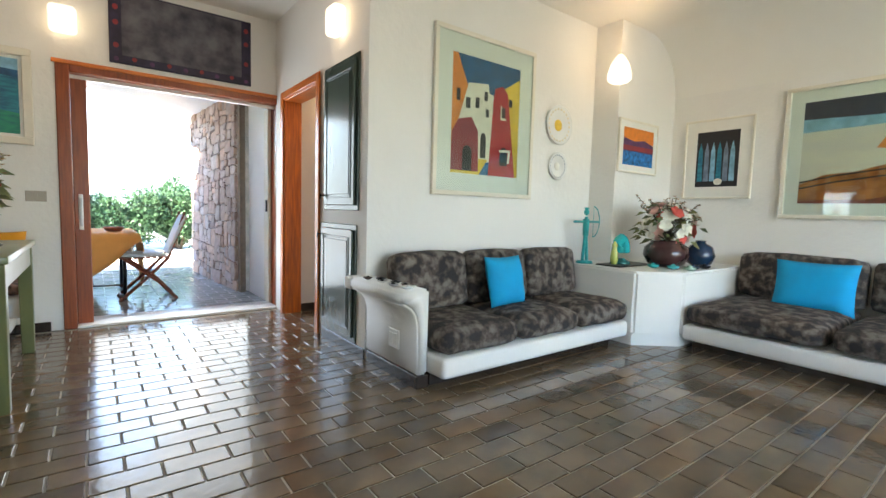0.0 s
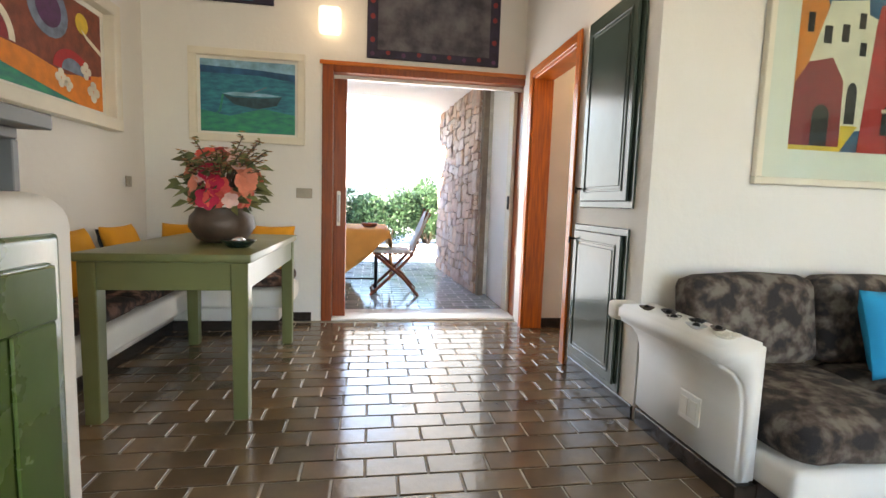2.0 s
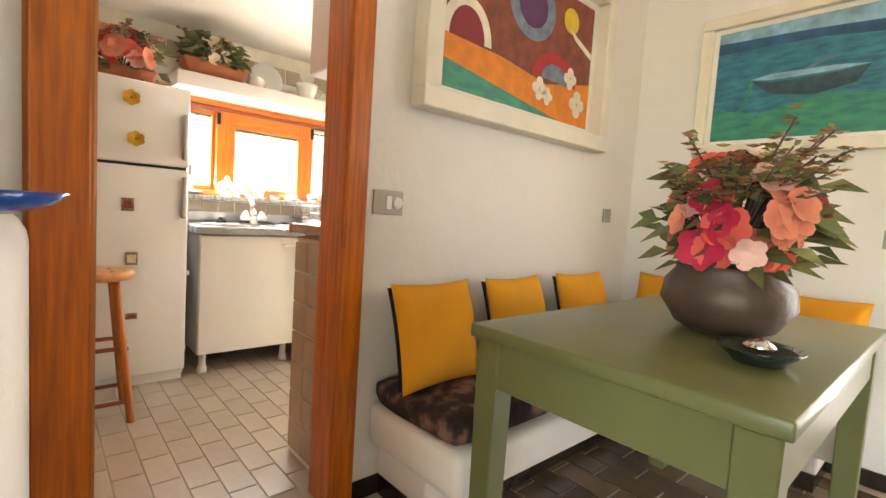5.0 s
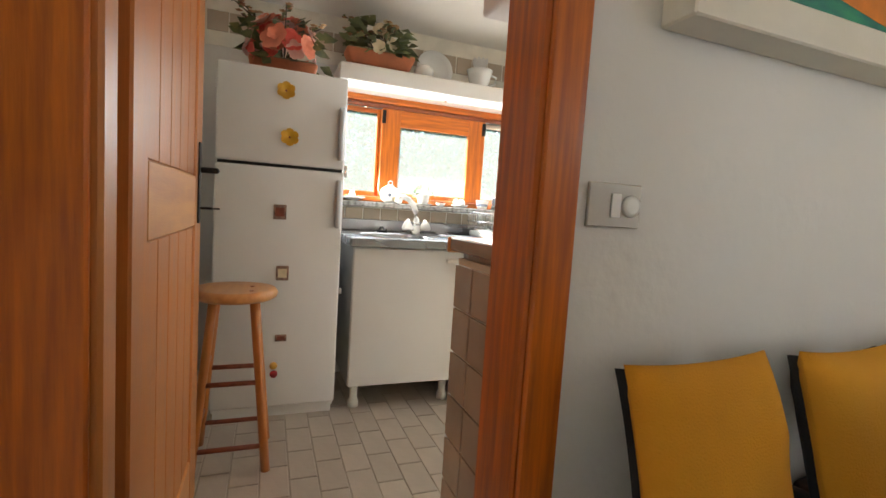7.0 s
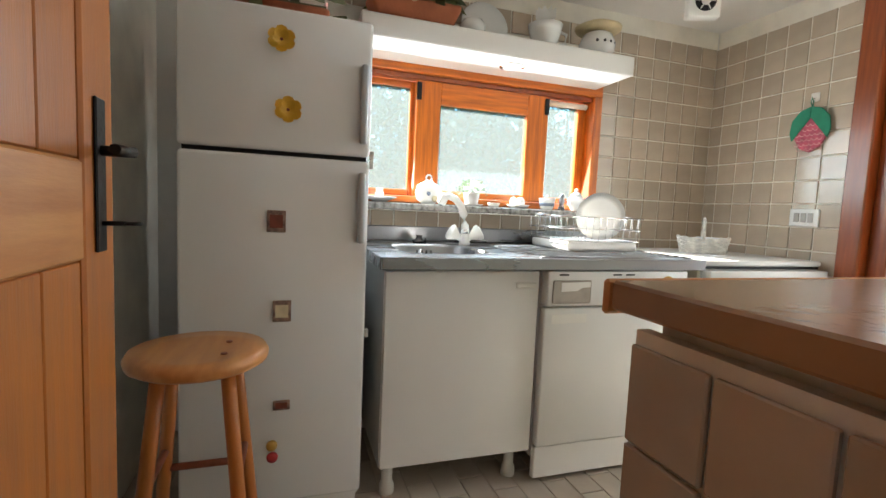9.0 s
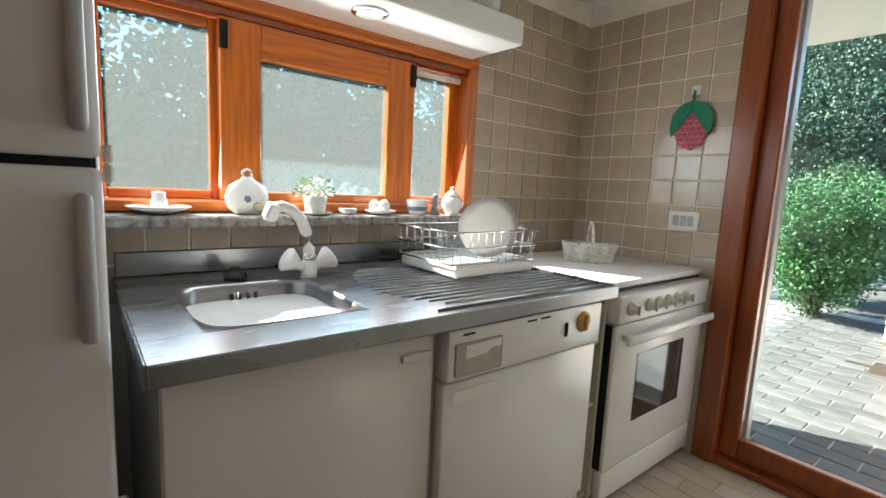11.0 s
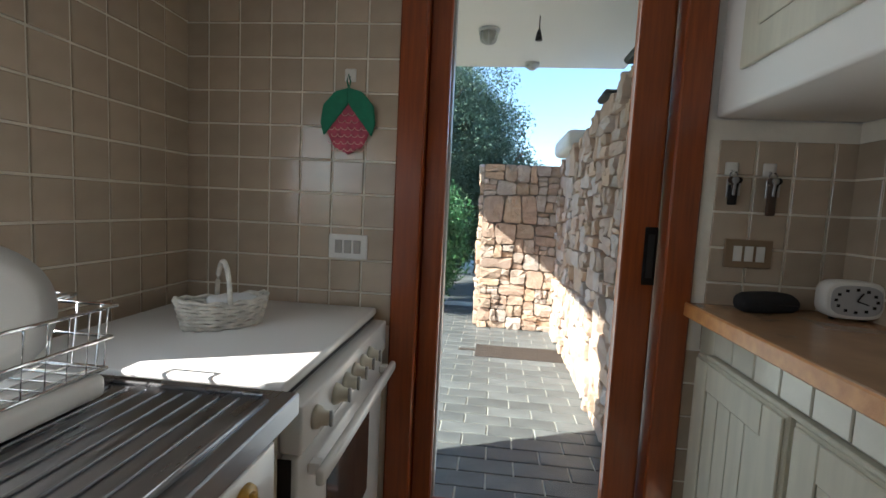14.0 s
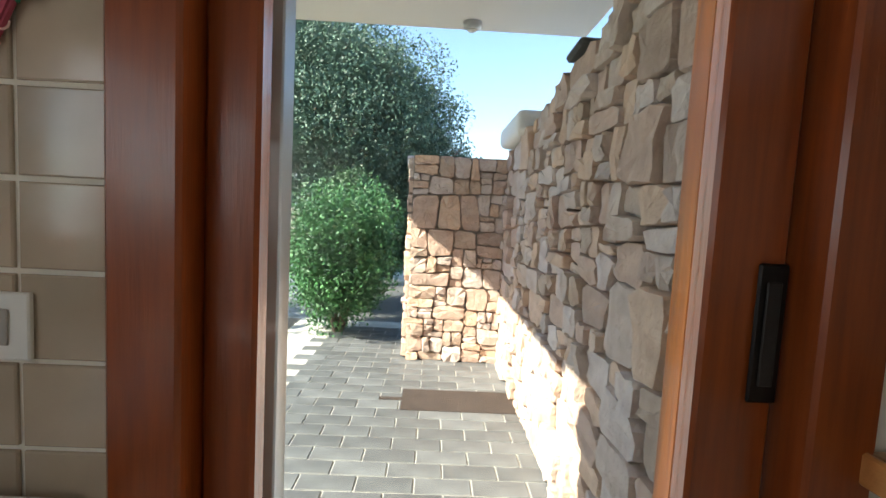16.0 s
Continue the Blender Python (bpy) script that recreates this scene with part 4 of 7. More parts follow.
def throw_pillow(material, label, group, w, h, d, m, back=None):
    p = thing("throw_pillow", (0, 0, 0), label, "pillow", group)
    p.matrix_basis = m
    smooth(part("cover", pillow(w, h, d), material, p))
    if back is not None:
        q = pillow(w * 0.955, h * 0.95, d * 0.6)
        moved(q, Matrix.Translation((0, d * 0.27, 0)))
        smooth(part("back_panel", q, back, p, "black back"))
    return p


throw_pillow(TURQ, "turquoise square pillow leaning on charcoal sofa", "turquoise pillows", 0.37, 0.36, 0.12, pose(2.56, 2.33, 0.545, -14, 0, 4))
throw_pillow(TURQ, "turquoise square pillow leaning on dark sofa", "turquoise pillows", 0.52, 0.40, 0.14, pose(4.60, 1.05, 0.53, -16, 0, -86))

# plaster arm at the sofa's end: a wall whose top flares into a broad ledge
arm = thing("sofa_arm_wall", (0, 0, 0), "white plaster arm wall flaring into a broad ledge beside sofa", "arm wall")
b = bmesh.new()
prof = [(1.735, 0.076), (1.735, 0.58), (1.535, 0.58), (1.535, 0.508), (1.57, 0.492), (1.61, 0.468), (1.638, 0.43), (1.651, 0.38), (1.655, 0.32), (1.655, 0.076)]
f = b.faces.new([b.verts.new((x, 2.108, z)) for x, z in prof])
ext = bmesh.ops.extrude_face_region(b, geom=[f])
bmesh.ops.translate(b, verts=[v for v in ext["geom"] if isinstance(v, bmesh.types.BMVert)], vec=(0, SOFAW - 2.11, 0))
bmesh.ops.recalc_face_normals(b, faces=b.faces)
bmesh.ops.bevel(b, geom=[e for e in b.edges if e.calc_face_angle(0) > 0.9], offset=0.016, segments=3, affect="EDGES")
for f in b.faces:
    f.smooth = True
part("wall", b, PLASTER_SMOOTH, arm)
part("skirting", box(1.651, 2.104, 0.0, 1.735, SOFAW - 0.02, 0.0755, 0.003), SKIRT, arm, "dark tile skirting")
part("ledge_end", box(1.535, SOFAW - 0.001, 0.495, CAB - 0.001, 2.84, 0.58, 0.02, 3), PLASTER_SMOOTH, arm)
o = thing("wall_outlet", (CAB, 2.36, 0.245), "white wall outlet plate low on plaster arm", "outlet")
part("plate", box(-0.010, -0.058, -0.058, -0.0005, 0.058, 0.058, 0.003), PLASTIC_W, o)
for y in (-0.026, 0.026):
    part("socket", box(-0.013, y - 0.020, -0.036, -0.0105, y + 0.020, 0.036, 0.002), MATBOARD, o)

for i, (x, y, m) in enumerate(((1.62, 2.17, WICKER), (1.66, 2.26, CLAYDARK), (1.60, 2.30, SILVER), (1.66, 2.37, BLACK), (1.60, 2.43, CHROME), (1.64, 2.52, BLACK), (1.59, 2.60, CLAYDARK))):
    t = thing("shell_dish", (x, y, 0.581), "small dark shell dish on plaster ledge", "shell dish", "shells on the ledge")
    t.rotation_euler = (0, 0, i * 0.9)
    g = 1.25 if i == 0 else 0.8 + 0.1 * (i % 3)
    smooth(part("dish", moved(lathe([(0.012, 0), (0.022, 0.003), (0.040, 0.014), (0.042, 0.017), (0.034, 0.014), (0.01, 0.006)], 16), Matrix.Diagonal((g, g * 0.72, 1, 1))), m, t))
    smooth(part("pebble", lathe([(0.004, 0.006), (0.013, 0.010), (0.014, 0.018), (0.005, 0.024)], 10), BLACK if i else WICKER, t))

# corner block between the sofas
corner = thing("corner_block", (0, 0, 0), "white plaster corner block between the sofas", "corner table")
b = bmesh.new()
pts = [(3.60, 1.93), (3.90, 1.69), (5.09, 1.69), (5.09, 2.47), (4.07, 2.47), (4.07, 2.74), (3.60, 2.74)]
vs = [b.verts.new((x, y, 0.09)) for x, y in pts]
f = b.faces.new(vs)
ext = bmesh.ops.extrude_face_region(b, geom=[f])
bmesh.ops.translate(b, verts=[v for v in ext["geom"] if isinstance(v, bmesh.types.BMVert)], vec=(0, 0, 0.51))
bmesh.ops.recalc_face_normals(b, faces=b.faces)
bmesh.ops.bevel(b, geom=b.edges[:], offset=0.018, segments=2, affect="EDGES")
part("body", b, PLASTER_SMOOTH, corner)
b = bmesh.new()
cx, cy = 4.4, 2.15
f = b.faces.new([b.verts.new((x + (0.02 if x < cx else -0.02), y + (0.02 if y < cy else -0.01), 0.0)) for x, y in pts])
ext = bmesh.ops.extrude_face_region(b, geom=[f])
bmesh.ops.translate(b, verts=[v for v in ext["geom"] if isinstance(v, bmesh.types.BMVert)], vec=(0, 0, 0.09))
bmesh.ops.recalc_face_normals(b, faces=b.faces)
part("plinth", b, PLASTER_SMOOTH, corner)
TOPZ = 0.601


def blossom(b, c, r, tilt, n=6, cup=0.5):
    """A flower of n bent petals round c."""
    q = bmesh.new()
    for k in range(n):
        a = 2 * math.pi * k / n
        e = Vector((math.cos(a), math.sin(a), 0))
        s = Vector((-e.y, e.x, 0))
        p0 = q.verts.new((0, 0, 0))
        m = q.verts.new(e * r * 0.6 + Vector((0, 0, r * cup * 0.3)))
        rim = [q.verts.new(e * r * f + s * r * g + Vector((0, 0, r * cup * h))) for f, g, h in ((0.30, 0.30, 0.3), (0.62, 0.46, 0.5), (0.90, 0.30, 0.58), (1.0, 0.0, 0.6), (0.90, -0.30, 0.58), (0.62, -0.46, 0.5), (0.30, -0.30, 0.3))]
        q.faces.new((p0, m, rim[0])).smooth = True
        q.faces.new((p0, rim[6], m)).smooth = True
        for u, w in zip(rim, rim[1:]):
            q.faces.new((m, w, u)).smooth = True
    merge(b, q, Matrix.Translation(c) @ Vector((0, 0, 1)).rotation_difference(Vector(tilt)).to_matrix().to_4x4())


def leaf_blade(b, base, way, length, width):
    way = Vector(way).normalized()
    s = way.orthogonal().normalized()
    base = Vector(base)
    dn = Vector((0, 0, -0.25 * length))
    v = [b.verts.new(base), b.verts.new(base + way * length * 0.5 + s * width / 2), b.verts.new(base + way * length + dn), b.verts.new(base + way * length * 0.5 - s * width / 2)]
    b.faces.new((v[0], v[1], v[2])).smooth = True
    b.faces.new((v[0], v[2], v[3])).smooth = True


def bouquet(parent, c, rx, rz, flowers, greens, seed, size=0.06, twigs=10):
    """Flowers and leaves filling a dome round c."""
    rnd = random.Random(seed)
    leaves, stems = bmesh.new(), bmesh.new()
    root = Vector(c) - Vector((0, 0, rz * 0.55))
    heads = {m: bmesh.new() for m in flowers}
    for k in range(sum(flowers.values())):
        a, u = rnd.uniform(0, 2 * math.pi), rnd.uniform(-0.7, 1)
        rr = math.sqrt(max(0.05, 1 - u * u)) * rnd.uniform(0.55, 1.0)
        pt = Vector((c[0] + rx * rr * math.cos(a), c[1] + rx * rr * math.sin(a), c[2] + rz * u * 0.75))
        pick = rnd.choices(list(flowers), list(flowers.values()))[0]
        blossom(heads[pick], pt, size * rnd.uniform(0.7, 1.25), (pt - Vector(c)).normalized() + Vector((rnd.uniform(-.3, .3), rnd.uniform(-.3, .3), 0.25)), rnd.choice((5, 6, 7)), rnd.uniform(0.3, 0.8))
        blossom(heads[pick], pt + Vector((0, 0, 0.012)), size * 0.55, (pt - Vector(c)).normalized() + Vector((0, 0, 0.2)), 5, 0.9)
        if k % 2 == 0:
            merge(stems, tube([root, (root + pt) / 2 + Vector((0, 0, 0.02)), pt], 0.003, 5))
    for k in range(greens):
        a, u = rnd.uniform(0, 2 * math.pi), rnd.uniform(-0.8, 0.9)
        rr = math.sqrt(max(0.05, 1 - u * u)) * rnd.uniform(0.4, 1.05)
        pt = Vector((c[0] + rx * rr * math.cos(a), c[1] + rx * rr * math.sin(a), c[2] + rz * u * 0.8))
        leaf_blade(leaves, pt, (math.cos(a) + rnd.uniform(-.5, .5), math.sin(a) + rnd.uniform(-.5, .5), rnd.uniform(-0.3, 0.7)), rnd.uniform(0.06, 0.12), rnd.uniform(0.03, 0.055))
    buds = bmesh.new()
    for k in range(twigs):
        a = rnd.uniform(0, 2 * math.pi)
        tip = Vector((c[0] + rx * 1.3 * math.cos(a) * rnd.uniform(0.6, 1), c[1] + rx * 1.3 * math.sin(a) * rnd.uniform(0.6, 1), c[2] + rz * rnd.uniform(0.0, 1.15)))
        mid = (root + tip) / 2 + Vector((0, 0, 0.06))
        merge(stems, tube([root, mid, tip], 0.003, 5))
        for j in range(7):
            q = mid.lerp(tip, j / 6)
            blossom(buds, q + Vector((rnd.uniform(-.02, .02), rnd.uniform(-.02, .02), rnd.uniform(-.01, .02))), 0.018, (0, 0, 1), 5, 0.6)
            leaf_blade(leaves, q, (rnd.uniform(-1, 1), rnd.uniform(-1, 1), 0.2), 0.035, 0.016)
    tagged(part("stem_work", stems, BARK, parent), kind="stuff")
    tagged(part("foliage", leaves, F_LEAF, parent), kind="stuff")
    if twigs:
        tagged(part("bud_spray", buds, F_BUD, parent), kind="stuff")
    else:
        buds.free()
    for m, bm in heads.items():
        tagged(part("blossom_mass", bm, m, parent), kind="stuff")


F_RED = plain("crimson_silk_petals", (0.55, 0.02, 0.07), 0.7)
F_SALMON = plain("salmon_silk_petals", (0.78, 0.27, 0.17), 0.7)
F_PINK = plain("pale_pink_silk_petals", (0.80, 0.50, 0.44), 0.7)
F_CREAM = plain("cream_silk_petals", (0.74, 0.62, 0.42), 0.7)
F_LEAF = mat("olive_silk_leaf", (0.20, 0.20, 0.07), 0.6, var=0.4, scale=14, bump=0.0, col2=(0.07, 0.10, 0.04), piece=0.45)
F_BUD = mat("straw_and_rust_bud", (0.55, 0.36, 0.16), 0.7, var=0.5, scale=22, bump=0.0, col2=(0.28, 0.10, 0.06), piece=0.3)
F_IVORY = plain("ivory_silk_petals", (0.80, 0.76, 0.66), 0.7)
F_CORAL = plain("coral_silk_petals", (0.75, 0.12, 0.09), 0.7)

v = thing("flower_pot", (4.22, 2.02, TOPZ), "round dark glazed pot of pale pink silk flowers", "flower pot")
smooth(part("pot", lathe([(0.09, 0), (0.15, 0.03), (0.19, 0.10), (0.18, 0.17), (0.13, 0.215), (0.135, 0.23), (0.12, 0.228), (0.11, 0.20)], 28), BROWNGLAZE, v))
bouquet(v, (0, 0, 0.36), 0.25, 0.25, {F_PINK: 20, F_IVORY: 34, F_CORAL: 4}, 80, 5, 0.056, 22)

a = thing("archer_figurine", (3.74, 2.52, TOPZ), "turquoise metal archer figurine with bow on dark base", "figurine")
b = lathe([(0.075, 0), (0.07, 0.02), (0.02, 0.028)], 16)
merge(b, tube([(-0.03, 0, 0.02), (-0.012, 0, 0.20), (0, 0, 0.34), (0.0, 0, 0.42)], 0.014, 8))
merge(b, tube([(0.035, 0, 0.02), (0.015, 0, 0.20), (0, 0, 0.34)], 0.014, 8))
merge(b, tube([(0, 0, 0.25), (0, 0, 0.40)], 0.026, 8, 0.03))
merge(b, tube([(-0.17, 0, 0.375), (0.18, 0, 0.375)], 0.010, 8))
merge(b, lathe([(0.004, 0.43), (0.022, 0.445), (0.024, 0.47), (0.012, 0.49), (0.03, 0.497), (0.004, 0.505)], 12))
merge(b, tube([(0.10 + 0.10 * math.cos(t), 0, 0.375 + 0.14 * math.sin(t)) for t in [-1.5 + i * 0.3 for i in range(11)]], 0.005, 6))
merge(b, tube([(0.107, 0, 0.235), (0.107, 0, 0.515)], 0.002, 5))
part("figure", b, BRONZE, a)

g = thing("glass_ornament", (3.93, 2.28, TOPZ), "turquoise glass arch ornament on dark tray", "ornament")
smooth(part("arch", tube([(0.055 * math.cos(t), 0, 0.11 + 0.12 * math.sin(t)) for t in [i * math.pi / 8 for i in range(9)]], 0.05, 10), plain("turquoise_glass", (0.02, 0.42, 0.42), 0.12), g))
smooth(part("foot", lathe([(0.09, 0), (0.085, 0.03), (0.03, 0.06)], 16), plain("dark_teal_glaze", (0.02, 0.10, 0.10), 0.2), g))
part("tray", box(-0.22, -0.14, 0.0005, 0.30, 0.10, 0.012, 0.004), BLACK, g)
g = thing("glass_bird", (3.82, 2.27, TOPZ + 0.012), "small yellow-green glass bird on dark tray", "figurine")
smooth(part("bird", lathe([(0.02, 0), (0.035, 0.04), (0.03, 0.10), (0.018, 0.14), (0.024, 0.17), (0.006, 0.2)], 14), plain("lime_glass", (0.42, 0.48, 0.12), 0.15), g))
g = thing("glass_fish", (4.55, 1.88, TOPZ), "round dark blue glazed fish vase", "vase")
smooth(part("body", lathe([(0.05, 0), (0.10, 0.03), (0.125, 0.10), (0.10, 0.18), (0.04, 0.215), (0.045, 0.235), (0.02, 0.23)], 22), COBALT, g))
part("fin", tube([(0.10, 0, 0.06), (0.16, 0, 0.12), (0.11, 0, 0.19)], 0.018, 8), COBALT, g)
for i, (x, y, m) in enumerate(((4.02, 2.02, BRONZE), (4.08, 1.88, plain("aqua_glass", (0.1, 0.45, 0.5), 0.1)), (4.22, 1.78, COBALT), (4.38, 1.76, BLACK), (4.12, 1.76, GLASSG))):
    g = thing("trinket_dish", (x, y, TOPZ), "small glazed trinket dish on plaster corner block", "dish", "trinkets on the corner")
    smooth(part("dish", lathe([(0.02, 0), (0.045, 0.012), (0.05, 0.028), (0.042, 0.026), (0.01, 0.012)], 14), m, g))
    smooth(part("stone", lathe([(0.006, 0.012), (0.02, 0.02), (0.018, 0.036), (0.004, 0.045)], 10), m, g))


# ---- dining corner ----
bench = thing("plaster_bench", (0, 0, 0), "white plaster corner bench with dark brown cushions", "bench")
b = box(DIN + 0.001, 2.90, 0.21, -0.87, NORTH - 0.001, 0.36, 0.03, 3)
part("seat_slab", b, PLASTER_SMOOTH, bench)
part("seat_slab", box(-0.869, 4.22, 0.21, -0.20, NORTH - 0.001, 0.359, 0.03, 3), PLASTER_SMOOTH, bench)
part("base", box(DIN + 0.001, 2.95, 0.075, -1.06, NORTH - 0.001, 0.215, 0.012, 2), PLASTER_SMOOTH, bench)
part("base", box(-1.059, 4.40, 0.075, -0.30, NORTH - 0.001, 0.215, 0.012, 2), PLASTER_SMOOTH, bench)
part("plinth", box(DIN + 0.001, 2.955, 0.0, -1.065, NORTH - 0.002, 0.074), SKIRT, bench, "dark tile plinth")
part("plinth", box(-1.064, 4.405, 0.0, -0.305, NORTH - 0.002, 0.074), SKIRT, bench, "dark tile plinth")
for q in ((DIN + 0.01, 2.90, -0.89, 3.54), (DIN + 0.01, 3.545, -0.89, 4.20)):
    smooth(part("seat_cushion", block_cushion(q[0], q[1], 0.362, q[2], q[3], 0.455, 0.042, 0.012), BENCHCLOTH, bench))
smooth(part("seat_cushion", block_cushion(DIN + 0.01, 4.205, 0.362, -0.21, NORTH - 0.005, 0.455, 0.042, 0.012), BENCHCLOTH, bench))
for y, w in ((3.06, 0.37), (3.50, 0.35), (3.99, 0.36)):
    throw_pillow(YELLOW, "mustard yellow pillow with black back on bench", "yellow pillows", w, 0.36, 0.11, pose(DIN + 0.175, y, 0.635, -15, 0, 90 + random.uniform(-5, 5)), BLACKCLOTH)
for x in (-1.02, -0.38):
    throw_pillow(YELLOW, "mustard yellow pillow with black back on bench", "yellow pillows", 0.34, 0.35, 0.11, pose(x, NORTH - 0.175, 0.63, -15, 0, random.uniform(-5, 5)), BLACKCLOTH)


def dining_table():
    t = thing("dining_table", (0, 0, 0), "olive green painted wooden dining table", "table")
    x0, x1, y0, y1 = -0.848, -0.13, 2.885, 4.135
    part("tabletop", box(x0, y0, 0.725, x1, y1, 0.762, 0.006, 2), OLIVE, t)
    for q in ((x0 + 0.02, y0 + 0.022, x1 - 0.02, y0 + 0.044), (x0 + 0.02, y1 - 0.044, x1 - 0.02, y1 - 0.022), (x0 + 0.022, y0 + 0.045, x0 + 0.044, y1 - 0.045), (x1 - 0.044, y0 + 0.045, x1 - 0.022, y1 - 0.045)):
        part("apron", box(q[0], q[1], 0.60, q[2], q[3], 0.724, 0.002), OLIVE, t)
    for x in (x0 + 0.015, x1 - 0.09):
        for y in (y0 + 0.015, y1 - 0.09):
            lg = box(x, y, 0.0, x + 0.075, y + 0.075, 0.724, 0.004)
            for vtx in lg.verts:
                if vtx.co.z < 0.3:
                    vtx.co.x += (x + 0.0375 - vtx.co.x) * 0.15
                    vtx.co.y += (y + 0.0375 - vtx.co.y) * 0.15
            part("leg", lg, OLIVE, t)
    return t


dining_table()
v = thing("flower_bowl", (-0.43, 3.50, 0.763), "dark pottery bowl of red and salmon silk flowers on table", "flower bowl")
smooth(part("bowl", lathe([(0.09, 0), (0.13, 0.02), (0.172, 0.085), (0.165, 0.14), (0.135, 0.178), (0.14, 0.19), (0.125, 0.187), (0.12, 0.15)], 32), CLAYDARK, v))
part("handle", tube([(0.12 * math.cos(t), 0.02, 0.18 + 0.34 * math.sin(t)) for t in [i * math.pi / 14 for i in range(15)]], 0.006, 6), BARK, v)
bouquet(v, (0, 0, 0.33), 0.20, 0.22, {F_RED: 12, F_CORAL: 16, F_SALMON: 28, F_PINK: 14}, 140, 13, 0.054, 44)
d = thing("glass_ashtray", (-0.27, 3.22, 0.763), "dark green glass dish on the olive table", "dish")
smooth(part("dish", lathe([(0.05, 0), (0.06, 0.012), (0.085, 0.032), (0.088, 0.036), (0.07, 0.03), (0.03, 0.012)], 20), plain("dark_green_glass", (0.02, 0.035, 0.025), 0.08), d))
smooth(part("chrome_lid", lathe([(0.03, 0.03), (0.036, 0.036), (0.02, 0.05), (0.005, 0.055)], 16), CHROME, d))


def wall_switch(name, label, at, turn, w, h, n, plate, key):
    s = thing(name, at, label, "switch")
    s.rotation_euler = (0, 0, radians(turn))
    part("plate", box(-w / 2, -0.010, -h / 2, w / 2, -0.0005, h / 2, 0.002), plate, s)
    for i in range(n):
        x = (i - (n - 1) / 2) * w * 0.24
        k = part("rocker", box(x - w * 0.09, -0.014, -h * 0.27, x + w * 0.09, -0.0105, h * 0.27, 0.001), key, s)
    return s


wall_switch("wall_switch", "beige metal switch plate beside the terrace door", (-0.158, NORTH, 1.062), 0, 0.125, 0.08, 1, PLASTIC_B, PLASTIC_B)
wall_switch("wall_switch", "small beige blank plate on dining wall", (DIN, 4.425, 1.10), 90, 0.075, 0.075, 1, PLASTIC_B, PLASTIC_B)
s = wall_switch("wall_outlet", "beige outlet plate with switch on dining wall", (DIN, 2.935, 1.076), 90, 0.125, 0.085, 1, PLASTIC_B, PLASTIC_W)
part("plug_face", moved(lathe([(0.022, 0), (0.02, 0.006), (0.014, 0.008)], 16), pose(0.036, -0.0105, 0, 90)), PLASTIC_W, s)

# low masonry block with green doors, television shelf on it
blk = thing("masonry_block", (0, 0, 0), "rounded white plaster block with dark green panel door", "cabinet")
part("body", box(DIN + 0.001, 0.55, 0, -0.285, 1.992, 1.011, 0.075, 5), PLASTER, blk, "rough white plaster body")
dr = part("door", box(-0.292, 1.06, 0.10, -0.272, 1.884, 0.925, 0.014, 2), GREEN, blk, "dark green panelled door")
part("moulding", box(-0.2715, 1.09, 0.13, -0.262, 1.836, 0.868, 0.008, 2), GREEN, dr)
part("rail", box(-0.2615, 1.09, 0.745, -0.254, 1.836, 0.862, 0.004), GREEN, dr)
part("rail", box(-0.2615, 1.09, 0.135, -0.254, 1.836, 0.24, 0.004), GREEN, dr)
part("stile", box(-0.2615, 1.705, 0.24, -0.254, 1.83, 0.745, 0.004), GREEN, dr)
part("stile", box(-0.2615, 1.095, 0.24, -0.254, 1.22, 0.745, 0.004), GREEN, dr)
for i in range(5):
    part("plank", box(-0.2615, 1.222 + i * 0.0965, 0.242, -0.2585, 1.315 + i * 0.0965, 0.743, 0.0015), GREEN, dr)

tvs = thing("television_stand", (0, 0, 0), "dark grey laminate television shelf on white block", "shelf")
part("top_shelf", box(-0.80, 0.62, 1.138, -0.255, 1.848, 1.17, 0.003), GREYWOOD, tvs)
part("rail", box(-0.78, 0.66, 1.114, -0.30, 1.818, 1.1375, 0.003), GREYWOOD, tvs)
part("side_panel", box(-0.80, 1.801, 1.012, -0.30, 1.818, 1.1135, 0.002), GREYWOOD, tvs)
part("side_panel", box(-0.80, 0.66, 1.012, -0.30, 0.69, 1.1135, 0.002), GREYWOOD, tvs)
# black back: the shelf cavity's deep shade put in as colour
part("back_panel", box(-0.70, 0.692, 1.012, -0.69, 1.800, 1.1135), BLACK, tvs)
TVGREY = mat("dull_silver_plastic", (0.24, 0.24, 0.25), 0.4, metal=0.2, var=0.05, bump=0.0)
tv = thing("television", (0, 0, 0), "silver box television with dark screen on grey shelf", "television")
part("case", box(-0.80, 1.02, 1.195, -0.42, 1.885, 1.80, 0.02, 2), TVGREY, tv)
part("bezel", box(-0.4195, 1.03, 1.205, -0.39, 1.878, 1.79, 0.012, 2), TVGREY, tv)
part("inner_frame", box(-0.3895, 1.10, 1.213, -0.386, 1.80, 1.76, 0.002), BLACK, tv)
part("screen", box(-0.3855, 1.14, 1.245, -0.380, 1.765, 1.73, 0.003, 2), SCREEN, tv)
part("foot", box(-0.75, 1.10, 1.171, -0.42, 1.82, 1.1945), TVGREY, tv)
bk = thing("magazine", (-0.345, 1.58, 1.171), "thin orange and white magazine on grey shelf", "magazine")
part("pages", box(-0.045, -0.22, 0, 0.045, 0.16, 0.012, 0.001), MATBOARD, bk)
part("cover", box(-0.046, -0.02, 0.0122, 0.046, 0.162, 0.0145), P_ORA, bk)
bk = thing("remote_control", (-0.33, 1.79, 1.171), "slim black remote control on grey shelf", "remote")
part("body", box(-0.022, -0.07, 0, 0.022, 0.045, 0.012, 0.004), BLACK, bk)
